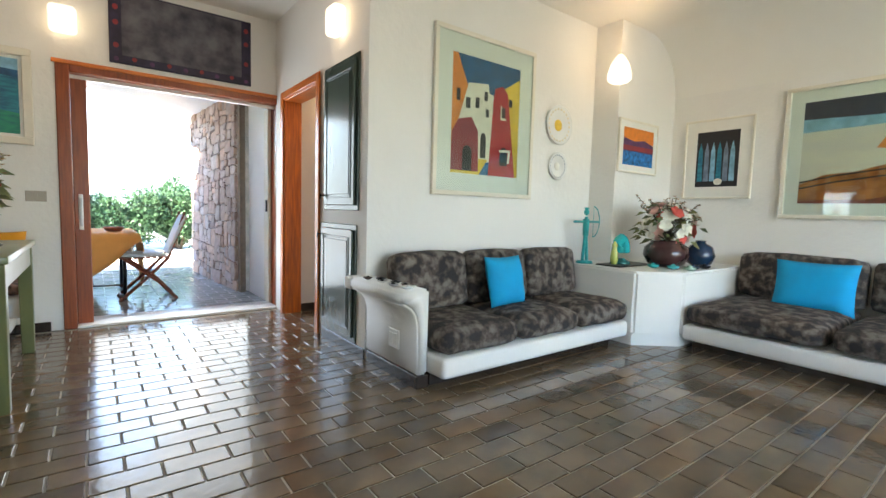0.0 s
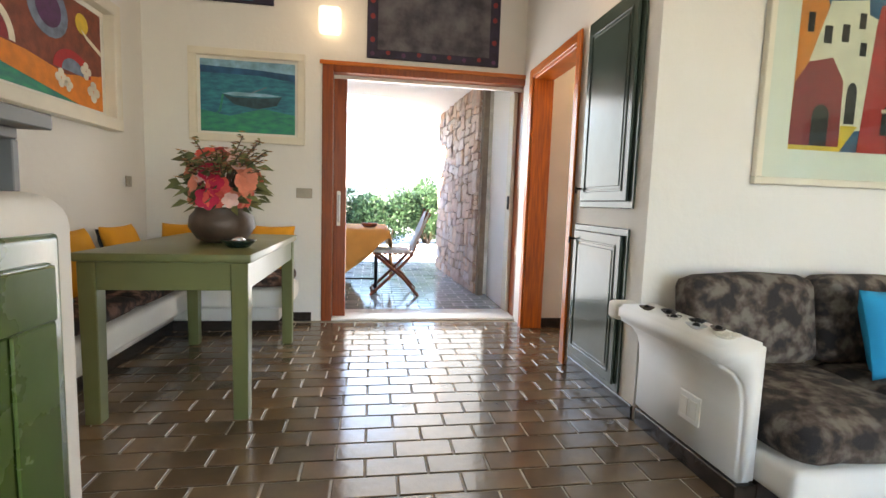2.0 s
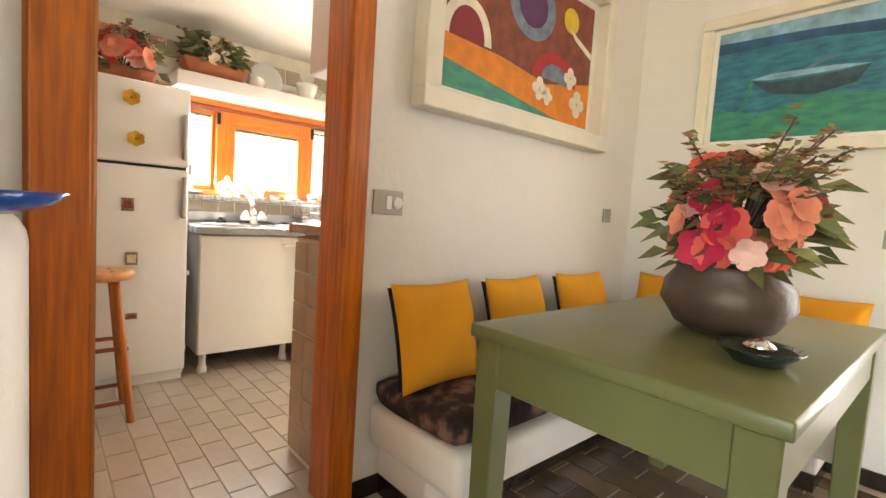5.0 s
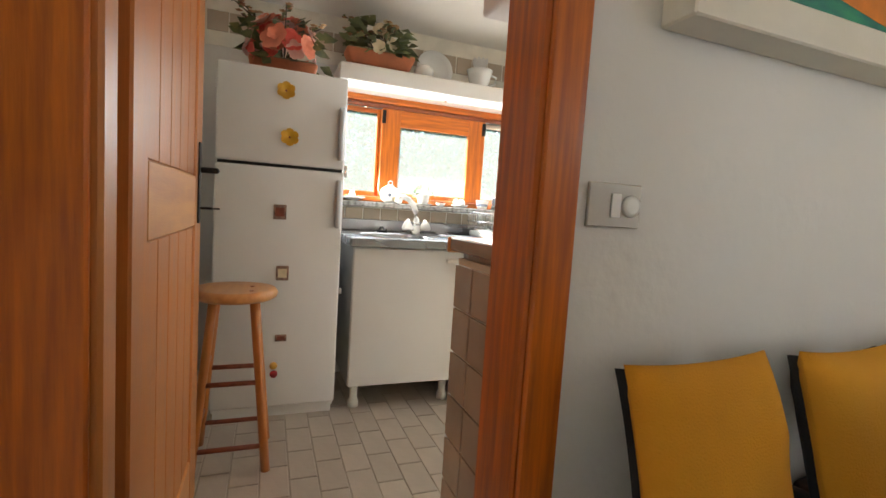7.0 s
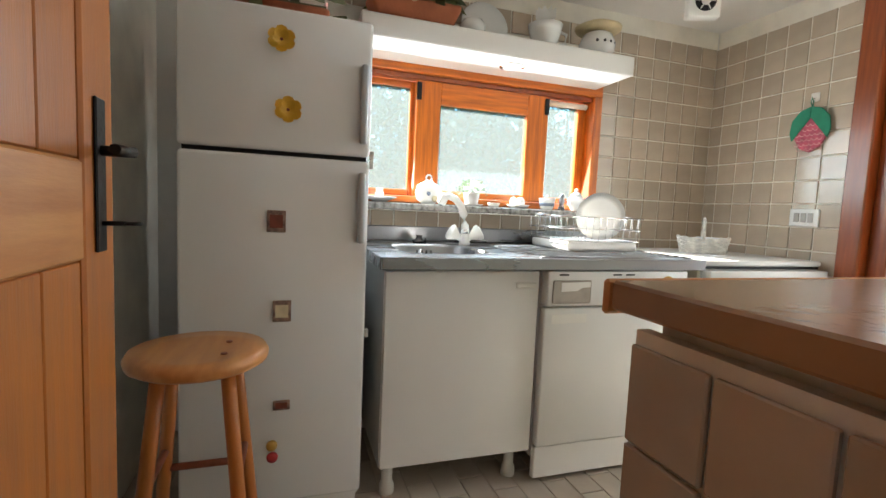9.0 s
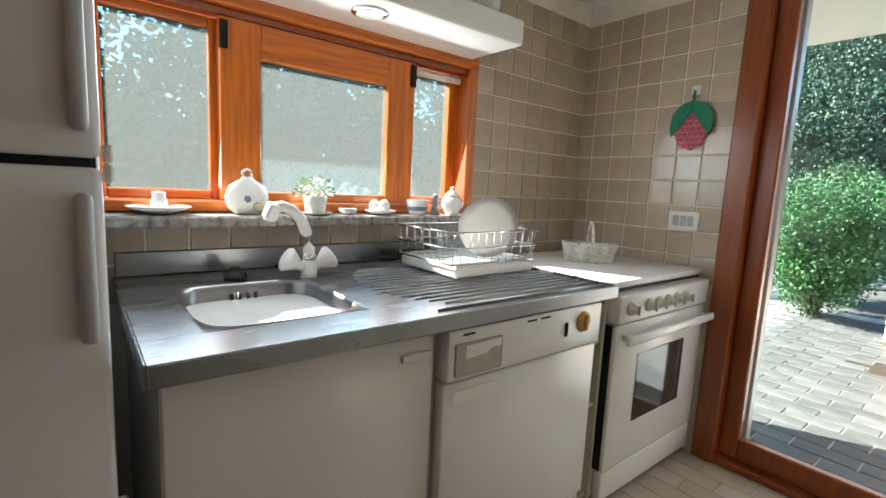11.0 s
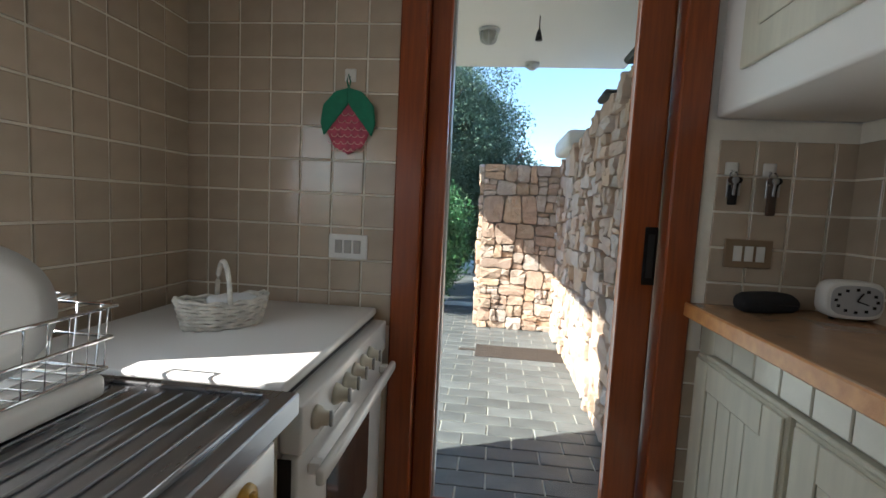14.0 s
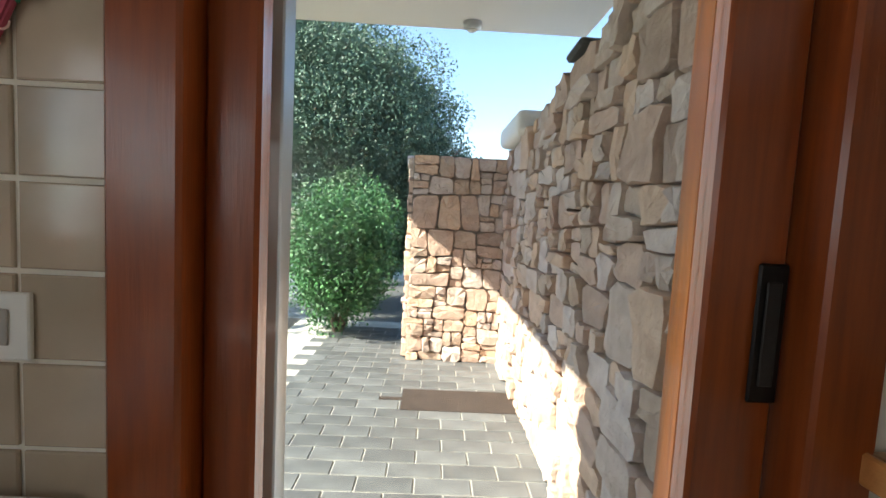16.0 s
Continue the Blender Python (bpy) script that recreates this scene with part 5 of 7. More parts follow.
part("keys", box(-0.014, -0.055, 0.0121, 0.014, 0.03, 0.014, 0.001), PLASTIC_W, bk)
dv = thing("disc_player", (-0.488, 1.49, 1.012), "white disc player inside the television shelf", "player")
part("case", box(-0.18, -0.2, 0, 0.18, 0.2, 0.052, 0.004), PLASTIC_W, dv)
part("slot", box(0.1801, -0.12, 0.03, 0.1825, 0.12, 0.038), BLACK, dv)
jg = thing("pottery_jug", (-0.375, 1.748, 1.012), "small olive-brown pottery jug inside the shelf", "jug")
smooth(part("jug", lathe([(0.022, 0), (0.036, 0.018), (0.043, 0.044), (0.036, 0.060), (0.020, 0.068), (0.023, 0.078), (0.018, 0.076)], 24), mat("olive_brown_glaze", (0.13, 0.105, 0.055), 0.16, var=0.4, scale=30, bump=0.02, coat=0.4, col2=(0.05, 0.04, 0.025)), jg))
bl = thing("blue_dish", (-0.80, 1.93, 1.012), "deep blue glass dish on white plaster block", "dish")
smooth(part("dish", lathe([(0.05, 0), (0.09, 0.012), (0.11, 0.03), (0.10, 0.03), (0.04, 0.012)], 18), plain("royal_blue_glass", (0.01, 0.09, 0.40), 0.1), bl))


# ---- kitchen ----
T = 0.1165          # pitch of the wall tiles

def fridge():
    f = thing("refrigerator", (0, 0, 0), "tall white two-door refrigerator with magnets", "refrigerator")
    x0, x1, y0, y1 = -3.50, -2.93, 2.085, 2.645
    part("body", box(x0, y0, 0.03, x1, y1, 1.645, 0.008, 2), ENAMEL, f)
    part("lower_door", box(x1 + 0.004, y0 - 0.002, 0.06, -2.892, y1 + 0.002, 1.198, 0.012, 2), ENAMEL, f)
    part("upper_door", box(x1 + 0.004, y0 - 0.002, 1.212, -2.892, y1 + 0.002, 1.64, 0.012, 2), ENAMEL, f)
    part("seal", box(x1 + 0.0005, y0 + 0.005, 0.065, x1 + 0.0035, y1 - 0.005, 1.635), RUBBER, f)
    part("kick_plate", box(x1 - 0.02, y0 + 0.01, 0.0, x1 + 0.003, y1 - 0.01, 0.058), ENAMEL, f)
    for z0, z1 in ((1.25, 1.50), (0.93, 1.16)):
        part("handle", box(-2.8915, y1 - 0.035, z0, -2.862, y1 - 0.012, z1, 0.008, 2), SILVER, f, "pale grey grip")
    for z in (1.22, 1.19, 0.62):
        part("hinge", box(-2.925, y1 + 0.003, z - 0.014, -2.90, y1 + 0.016, z + 0.014, 0.003), PLASTIC_W, f)
    return f


fridge()
MAGPIC = mat("printed_magnet", (0.42, 0.27, 0.2), 0.4, var=0.5, scale=60, bump=0.0, col2=(0.10, 0.06, 0.05))
for i, (y, z, kind) in enumerate(((2.363, 1.53, 0), (2.385, 1.325, 0), (2.355, 0.985, 1), (2.375, 0.70, 1), (2.378, 0.39, 2), (2.35, 0.255, 3), (2.352, 0.215, 4))):
    m = thing("fridge_magnet", (-2.891, y + 0.006, z + 0.008), ("yellow ceramic rose magnet on white refrigerator", "small square picture magnet on white refrigerator", "tiny landscape magnet on white refrigerator", "yellow fruit magnet on white refrigerator", "red fruit magnet on white refrigerator")[kind], "magnet", "fridge magnets")
    if kind == 0:
        b = bmesh.new()
        blossom(b, (0.006, 0, 0), 0.042, (1, 0, 0.15), 6, 0.7)
        blossom(b, (0.016, 0, 0.002), 0.026, (1, 0, 0.1), 5, 1.0)
        part("petals", b, plain("yellow_ceramic", (0.72, 0.42, 0.04), 0.3), m)
        smooth(part("heart", moved(lathe([(0.014, 0), (0.012, 0.012), (0.004, 0.018)], 12), pose(0.002, 0, 0, 0, 90)), P_BRN, m))
    elif kind < 3:
        w, h = ((0.028, 0.034), (0.026, 0.016))[kind - 1]
        part("tile", box(0.0005, -w, -h, 0.008, w, h, 0.002), MAGPIC, m)
        part("picture", box(0.0081, -w * 0.7, -h * 0.6, 0.0095, w * 0.7, h * 0.6), (P_BRN, P_SAND)[i % 2], m)
    else:
        smooth(part("fruit", moved(lathe([(0.018, 0), (0.017, 0.008), (0.008, 0.013)], 12), pose(0.0005, 0, 0, 0, 90)), (AMBER, P_RED)[kind - 3], m))


def planter(at, label, w, seed, flowers, size, greens, rx, rz):
    p = thing("flower_trough", at, label, "planter", "flower troughs")
    b = box(-0.08, -w / 2, 0, 0.08, w / 2, 0.10, 0.02, 2)
    for v in b.verts:
        k = 0.8 + 0.2 * v.co.z / 0.10
        v.co.x, v.co.y = v.co.x * k, v.co.y * k
    part("trough", b, TERRACOTTA, p)
    part("soil", box(-0.07, -w / 2 + 0.02, 0.085, 0.07, w / 2 - 0.02, 0.102), EARTH, p)
    bouquet(p, (0, 0, 0.16), rx, rz, flowers, greens, seed, size, 8)
    return p


planter((-3.18, 2.36, 1.646), "terracotta trough of pink silk peonies on refrigerator", 0.34, 21, {F_PINK: 18, F_SALMON: 10, F_CORAL: 5}, 0.062, 70, 0.20, 0.17)
planter((-3.42, 2.90, 1.848), "terracotta trough of white flowers and fern on shelf", 0.42, 22, {F_CREAM: 12}, 0.05, 130, 0.17, 0.13)

sh = thing("window_shelf", (0, 0, 0), "thick white shelf over the kitchen window", "shelf")
part("board", box(KWEST - 0.003, 2.66, 1.752, -3.315, 4.005, 1.846, 0.008, 2), PLASTER_SMOOTH, sh)
lt = thing("shelf_downlight", (-3.44, 3.40, 1.7515), "round chrome downlight under the white shelf", "lamp")
smooth(part("ring", lathe([(0.05, -0.006), (0.062, -0.004), (0.062, -0.0005), (0.02, -0.0005)], 24), CHROME, lt))
part("lens", lathe([(0.045, -0.009), (0.046, -0.0062), (0.01, -0.0061)], 20), CERAMIC, lt)
pl = thing("oval_platter", (-3.56, 3.30, 1.847), "white scalloped platter standing on white shelf", "platter")
pl.rotation_euler = (0, radians(-12), 0)
smooth(part("dish", moved(lathe([(0.06, 0.0), (0.10, 0.012), (0.125, 0.018), (0.122, 0.022), (0.09, 0.015), (0.01, 0.008)], 28), pose(0, 0, 0.122, 0, 90)), CERAMIC, pl))
pl = thing("ceramic_shell", (-3.42, 3.18, 1.847), "white ceramic shell ornament on white shelf", "ornament")
smooth(part("shell", lathe([(0.03, 0), (0.055, 0.02), (0.06, 0.05), (0.045, 0.075), (0.02, 0.085)], 14), CERAMIC, pl))
pt = thing("ceramic_pitcher", (-3.43, 3.56, 1.847), "white ceramic jug with lily leaves on shelf", "pitcher")
smooth(part("jug", lathe([(0.05, 0), (0.055, 0.01), (0.075, 0.08), (0.085, 0.115), (0.078, 0.115), (0.05, 0.06)], 22), CERAMIC, pt))
b = bmesh.new()
for k in range(9):
    leaf_blade(b, (0, 0, 0.09), (math.cos(k * 0.7) * 0.5, math.sin(k * 0.7) * 0.5, 1.4), 0.15, 0.05)
part("lily_spray", b, CERAMIC, pt)
part("handle", tube([(0, 0.075, 0.10), (0, 0.12, 0.09), (0, 0.115, 0.045), (0, 0.068, 0.03)], 0.008), CERAMIC, pt)
jl = thing("ceramic_jar", (-3.43, 3.86, 1.847), "round white ceramic jar with wide straw lid", "jar")
smooth(part("jar", lathe([(0.05, 0), (0.085, 0.03), (0.09, 0.07), (0.07, 0.115), (0.05, 0.125)], 24), CERAMIC, jl))
smooth(part("lid", lathe([(0.05, 0.126), (0.11, 0.135), (0.115, 0.15), (0.06, 0.175), (0.01, 0.18)], 24), plain("pale_straw", (0.62, 0.50, 0.30), 0.7), jl))
for k in range(4):
    part("painted_dot", moved(lathe([(0.008, 0), (0.004, 0.002)], 8), pose(0.0885 * math.cos(-0.6 + 0.4 * k), 0.0885 * math.sin(-0.6 + 0.4 * k), 0.065, 0, 90, math.degrees(-0.6 + 0.4 * k))), P_BLK, jl)

# small ventilator under the kitchen ceiling
fn = thing("ceiling_ventilator", (-3.22, 4.30, 2.1895), "small white square ventilator with dark round grille", "ventilator")
fn.rotation_euler = (0, 0, radians(68))
part("case", box(-0.075, -0.03, -0.15, 0.075, 0.03, -0.0005, 0.008, 2), PLASTIC_W, fn)
part("grille", moved(lathe([(0.050, 0), (0.050, 0.003), (0.04, 0.004), (0.038, 0.001), (0.002, 0.001)], 28), pose(0, -0.0305, -0.075, 90)), BLACK, fn, "dark round grille")
part("hub", moved(lathe([(0.022, 0), (0.021, 0.005), (0.002, 0.006)], 20), pose(0, -0.032, -0.075, 90)), PLASTIC_W, fn)
for a in range(6):
    part("bar", moved(box(0.020, -0.0365, -0.003, 0.046, -0.0345, 0.003, 0.0008), Matrix.Translation((0, 0, -0.075)) @ Matrix.Rotation(a * math.pi / 3, 4, "Y")), PLASTIC_W, fn)

# sink unit
sc = thing("sink_cabinet", (0, 0, 0), "white kitchen base cabinet on short legs", "cabinet")
part("body", box(KWEST + 0.01, 2.71, 0.13, -2.905, 3.302, 0.846), ENAMEL, sc)
dr = part("door", box(-2.903, 2.712, 0.132, -2.885, 3.30, 0.838, 0.003), ENAMEL, sc)
part("handle", box(-2.8845, 3.20, 0.775, -2.872, 3.285, 0.795, 0.004, 2), PLASTIC_W, dr, "white recessed pull")
for x in (-3.5, -2.96):
    for y in (2.755, 3.25):
        smooth(part("leg", lathe([(0.028, 0), (0.028, 0.03), (0.02, 0.05), (0.022, 0.1295)], 14, (x, y, 0)), PLASTIC_W, sc))


def sink_top():
    s = thing("steel_sink", (0, 0, 0), "stainless steel sink with ribbed drainer", "sink")
    x0, x1, y0, y1, z = KWEST, -2.85, 2.69, 4.06, 0.888
    bx0, bx1, by0, by1 = -3.40, -2.985, 2.80, 3.17
    # deck as four strips round the basin
    for q in ((x0, y0, bx0, y1), (bx1, y0, x1, y1), (bx0, y0, bx1, by0), (bx0, by1, bx1, y1)):
        part("deck", box(q[0], q[1], z - 0.004, q[2], q[3], z), STEEL, s)
    part("front_edge", box(x1 - 0.001, y0, z - 0.042, x1 + 0.006, y1, z + 0.001, 0.003), STEEL, s)
    part("end_edge", box(x0, y0 - 0.006, z - 0.042, x1, y0 - 0.001, z + 0.001, 0.002), STEEL, s)
    part("upstand", box(x0, y0, z + 0.0005, x0 + 0.012, y1, z + 0.075, 0.004), STEEL, s)
    # rounded basin
    b = bmesh.new()
    rings = []
    cx, cy = (bx0 + bx1) / 2, (by0 + by1) / 2
    for g, dz, e in ((1.015, 0.0012, 0.02), (1.0, 0.0012, 0.42), (0.97, -0.012, 0.42), (0.93, -0.11, 0.42), (0.84, -0.15, 0.45), (0.3, -0.158, 0.6)):
        ring = []
        for i in range(40):
            a = 2 * math.pi * i / 40
            c, sn = math.cos(a), math.sin(a)
            px = math.copysign(abs(c) ** e, c) * (bx1 - bx0) / 2 * g
            py = math.copysign(abs(sn) ** e, sn) * (by1 - by0) / 2 * g
            ring.append(b.verts.new((cx + px, cy + py, z + dz)))
        rings.append(ring)
    for a, c in zip(rings, rings[1:]):
        for i in range(40):
            b.faces.new((a[i], a[(i + 1) % 40], c[(i + 1) % 40], c[i])).smooth = True
    b.faces.new(rings[-1])
    bmesh.ops.recalc_face_normals(b, faces=b.faces)
    basin = part("basin", b, STEEL, s)
    smooth(part("waste", lathe([(0.04, 0), (0.038, 0.004), (0.01, 0.003)], 20, (cx, cy, z - 0.157)), CHROME, basin))
    slots = bmesh.new()
    for i in range(4):
        merge(slots, box(bx0 + 0.017, cy - 0.04 + i * 0.022, z - 0.05, bx0 + 0.021, cy - 0.032 + i * 0.022, z - 0.025, 0.001))
    part("overflow", slots, BLACK, basin, "dark overflow slots")
    part("plug_chain", tube([(bx0 + 0.02, cy - 0.02, z - 0.02), (bx0 + 0.03, cy - 0.025, z - 0.07), (bx0 + 0.035, cy - 0.01, z - 0.10), (bx0 + 0.03, cy + 0.005, z - 0.07)], 0.003, 6), CHROME, basin)
    for i in range(15):
        x = -3.44 + i * 0.036
        ya = 3.27 + 0.10 * abs(i - 7) / 7 * abs(i - 7) / 7
        part("rib", tube([(x, ya, z + 0.001), (x, ya + 0.01, z + 0.0015), (x, 4.0, z + 0.002), (x, 4.01, z + 0.001)], 0.0032, 6), STEEL, s)
    part("rim", tube([(-3.47, 4.03, z + 0.002), (-2.90, 4.03, z + 0.002), (-2.885, 4.01, z + 0.002), (-2.885, 3.30, z + 0.002)], 0.006, 6), STEEL, s)
    return s


sink_top()
fa = thing("faucet", (-3.405, 3.185, 0.889), "white curved mixer faucet with two knobs", "faucet")
smooth(part("body", lathe([(0.026, 0), (0.026, 0.02), (0.022, 0.05), (0.018, 0.06)], 18), PLASTIC_W, fa))
sp = tube([(0, 0, 0.05), (0.002, -0.002, 0.095), (0.006, -0.010, 0.14), (0.014, -0.032, 0.185), (0.026, -0.066, 0.216), (0.038, -0.100, 0.226), (0.045, -0.120, 0.222)], 0.0185, 14, 0.0165)
smooth(part("spout", sp, PLASTIC_W, fa))
part("nozzle", moved(box(-0.019, -0.019, -0.030, 0.019, 0.019, 0.020, 0.009, 3), pose(0.050, -0.130, 0.216, -18, 18)), PLASTIC_W, fa)
part("aerator", moved(box(-0.011, -0.011, -0.036, 0.011, 0.011, -0.0305, 0.003), pose(0.050, -0.130, 0.216, -18, 18)), CHROME, fa, "square chrome aerator")
part("collar", lathe([(0.021, 0.055), (0.021, 0.075), (0.017, 0.076)], 16), CHROME, fa)
for y in (-0.065, 0.065):
    k = moved(lathe([(0.014, 0), (0.016, 0.02), (0.040, 0.06), (0.037, 0.068), (0.006, 0.07)], 12), pose(0, 0.25 * y, 0.03, -60 if y > 0 else 60, 0, 0))
    smooth(part("knob", k, PLASTIC_W, fa, "white cross knob"))
pg = thing("sink_plug", (-3.47, 2.98, 0.889), "black rubber sink plug resting on steel deck", "plug")
smooth(part("plug", lathe([(0.03, 0), (0.034, 0.012), (0.02, 0.016), (0.012, 0.03), (0.016, 0.036), (0.004, 0.038)], 16), RUBBER, pg))
part("ring", tube([(0.04 + 0.012 * math.cos(t), 0.02, 0.014 + 0.012 * math.sin(t)) for t in [i * math.pi / 5 for i in range(11)]], 0.002, 5), BLACK, pg)


def dish_rack():
    r = thing("dish_rack", (-3.318, 3.775, 0.893), "chrome wire dish rack on white tray", "dish rack")
    part("tray", box(-0.168, -0.19, 0, 0.168, 0.19, 0.042, 0.012, 2), PLASTIC_W, r, "white plastic drip tray")
    for z, g in ((0.045, 0.94), (0.10, 0.97), (0.155, 1.0)):
        x, y = 0.165 * g, 0.215 * g
        part("hoop", tube([(-x, -y, z), (x, -y, z), (x, y, z), (-x, y, z), (-x, -y, z)], 0.0035, 6), CHROME, r)
    for i in range(12):
        y = -0.20 + i * 0.036
        part("wire", tube([(-0.165, y, 0.155), (-0.155, y, 0.045), (0.155, y, 0.045), (0.165, y, 0.155)], 0.002, 5), CHROME, r)
    for i in range(7):
        x = -0.14 + i * 0.046
        part("wire", tube([(x, -0.215, 0.155), (x, -0.20, 0.045), (x, 0.20, 0.045), (x, 0.215, 0.155)], 0.002, 5), CHROME, r)
    for y in (-1, 1):
        part("grip", tube([(-0.05, y * 0.215, 0.155), (-0.05, y * 0.25, 0.16), (0.05, y * 0.25, 0.16), (0.05, y * 0.215, 0.155)], 0.004, 6), CHROME, r)
    return r


dish_rack()
pl = thing("dinner_plate", (-3.285, 3.845, 1.052), "large white dinner plate standing in dish rack", "plate")
pl.rotation_euler = (radians(90), radians(4), radians(58))
smooth(part("plate", lathe([(0.066, 0), (0.080, 0.004), (0.112, 0.017), (0.115, 0.021), (0.080, 0.008), (0.01, 0.005)], 44), CERAMIC, pl))
for i in range(2):
    gl = thing("drinking_glass", (-3.40 + 0.09 * i, 3.64 + 0.02 * i, 0.942), "clear upturned drinking glass in dish rack", "glass", "glasses in the rack")
    g = smooth(part("tumbler", lathe([(0.036, 0), (0.034, 0.002), (0.028, 0.09), (0.024, 0.094), (0.002, 0.094)], 20), PANE, gl))


# dishwasher
dw = thing("dishwasher", (0, 0, 0), "white dishwasher with control panel under steel top", "dishwasher")
part("body", box(KWEST + 0.01, 3.312, 0.10, -2.90, 3.972, 0.845), ENAMEL, dw)
part("door", box(-2.899, 3.314, 0.155, -2.858, 3.970, 0.700, 0.006, 2), ENAMEL, dw)
part("kick_panel", box(-2.899, 3.314, 0.02, -2.872, 3.970, 0.150, 0.004), ENAMEL, dw)
pn = part("control_panel", box(-2.899, 3.314, 0.708, -2.846, 3.970, 0.842, 0.006, 2), ENAMEL, dw)
part("grip_recess", box(-2.8455, 3.335, 0.720, -2.842, 3.50, 0.808, 0.004), plain("beige_grip", (0.42, 0.38, 0.33), 0.4), pn, "beige recessed grip")
part("sticker", polygon([(3.37, 0.765), (3.44, 0.768), (3.46, 0.780), (3.497, 0.782), (3.497, 0.802), (3.37, 0.800)], 0, 0.001), PLASTIC_W, pn, "torn white sticker").matrix_basis = Matrix.Translation((-2.8410, 0, 0)) @ Matrix.Rotation(radians(90), 4, "Z")
part("button", box(-2.8455, 3.775, 0.755, -2.838, 3.785, 0.80, 0.002), BLACK, pn)
smooth(part("dial", moved(lathe([(0.034, 0), (0.032, 0.006), (0.022, 0.007), (0.02, 0.009), (0.005, 0.010)], 20), pose(-2.8455, 3.868, 0.79, 0, 90)), AMBER, pn, "amber programme dial"))
part("dial_grip", box(-2.8355, 3.862, 0.765, -2.826, 3.874, 0.815, 0.002), AMBER, pn)
for y in (3.36, 3.60, 3.66):
    part("lettering", box(-2.8455, y, 0.826, -2.8445, y + 0.04, 0.832), BLACK, pn)
part("sticker", box(-2.8575, 3.345, 0.64, -2.8565, 3.50, 0.675), PLASTIC_W, dw)

gp = thing("filler_shelf", (0, 0, 0), "narrow cream open shelf beside the cooker", "shelf")
part("side", box(-3.5, 3.985, 0, -2.90, 4.0, 0.86), CREAM_WOOD, gp)
part("side", box(-3.5, 4.075, 0, -2.90, 4.09, 0.86), CREAM_WOOD, gp)
part("back", box(-3.515, 3.985, 0, -3.501, 4.09, 0.86), CREAM_WOOD, gp)
for z in (0.06, 0.42, 0.66, 0.845):
    part("board", box(-3.5, 4.0005, z, -2.91, 4.0745, z + 0.016), CREAM_WOOD, gp)


def cooker():
    c = thing("cooker", (0, 0, 0), "white enamel cooker with lid down and oven window", "cooker")
    x0, x1, y0, y1 = -3.56, -2.905, 4.10, 4.825
    part("body", box(x0, y0, 0.05, x1, y1, 0.845, 0.004), ENAMEL, c)
    part("lid", box(x0, y0 - 0.004, 0.858, x1 + 0.012, y1 + 0.004, 0.884, 0.008, 2), ENAMEL, c, "closed white enamel lid")
    part("lid_gap", box(x0 + 0.01, y0 + 0.004, 0.8455, x1 + 0.004, y1 - 0.004, 0.8575), BLACK, c)
    fr = box(x1 + 0.001, y0, 0.738, x1 + 0.05, y1, 0.842, 0.006, 2)
    pn = part("control_panel", fr, ENAMEL, c)
    for i in range(6):
        y = 4.17 + i * 0.075 + (0.05 if i else 0)
        k = smooth(part("knob", moved(lathe([(0.026, 0), (0.024, 0.01), (0.017, 0.016), (0.016, 0.03), (0.003, 0.031)], 16), pose(x1 + 0.0505, y, 0.79, 0, 90)), CREAM, pn))
        part("grip", box(x1 + 0.0815, y - 0.004, 0.772, x1 + 0.09, y + 0.004, 0.808, 0.002), SILVER, k)
    d = part("oven_door", box(x1 + 0.001, y0 + 0.004, 0.165, x1 + 0.042, y1 - 0.004, 0.73, 0.008, 2), ENAMEL, c)
    part("window", box(x1 + 0.0425, 4.27, 0.325, x1 + 0.045, 4.65, 0.60, 0.002), OVENGLASS, d, "dark oven window")
    part("handle", box(x1 + 0.07, y0 + 0.02, 0.665, x1 + 0.09, y1 + 0.0, 0.70, 0.008, 2), ENAMEL, d, "white bar handle")
    for y in (y0 + 0.05, y1 - 0.06):
        part("bracket", box(x1 + 0.0425, y, 0.67, x1 + 0.0695, y + 0.03, 0.695, 0.003), ENAMEL, d)
    part("drawer", box(x1 + 0.001, y0 + 0.004, 0.045, x1 + 0.040, y1 - 0.004, 0.158, 0.006, 2), ENAMEL, c)
    part("side_gasket", box(x1 - 0.03, y0 - 0.003, 0.17, x1 + 0.03, y0 - 0.0005, 0.73), BLACK, c)
    for x in (x0 + 0.05, x1 - 0.06):
        for y in (y0 + 0.05, y1 - 0.05):
            part("foot", lathe([(0.02, 0), (0.02, 0.05)], 10, (x, y, 0)), BLACK, c)
    return c


cooker()


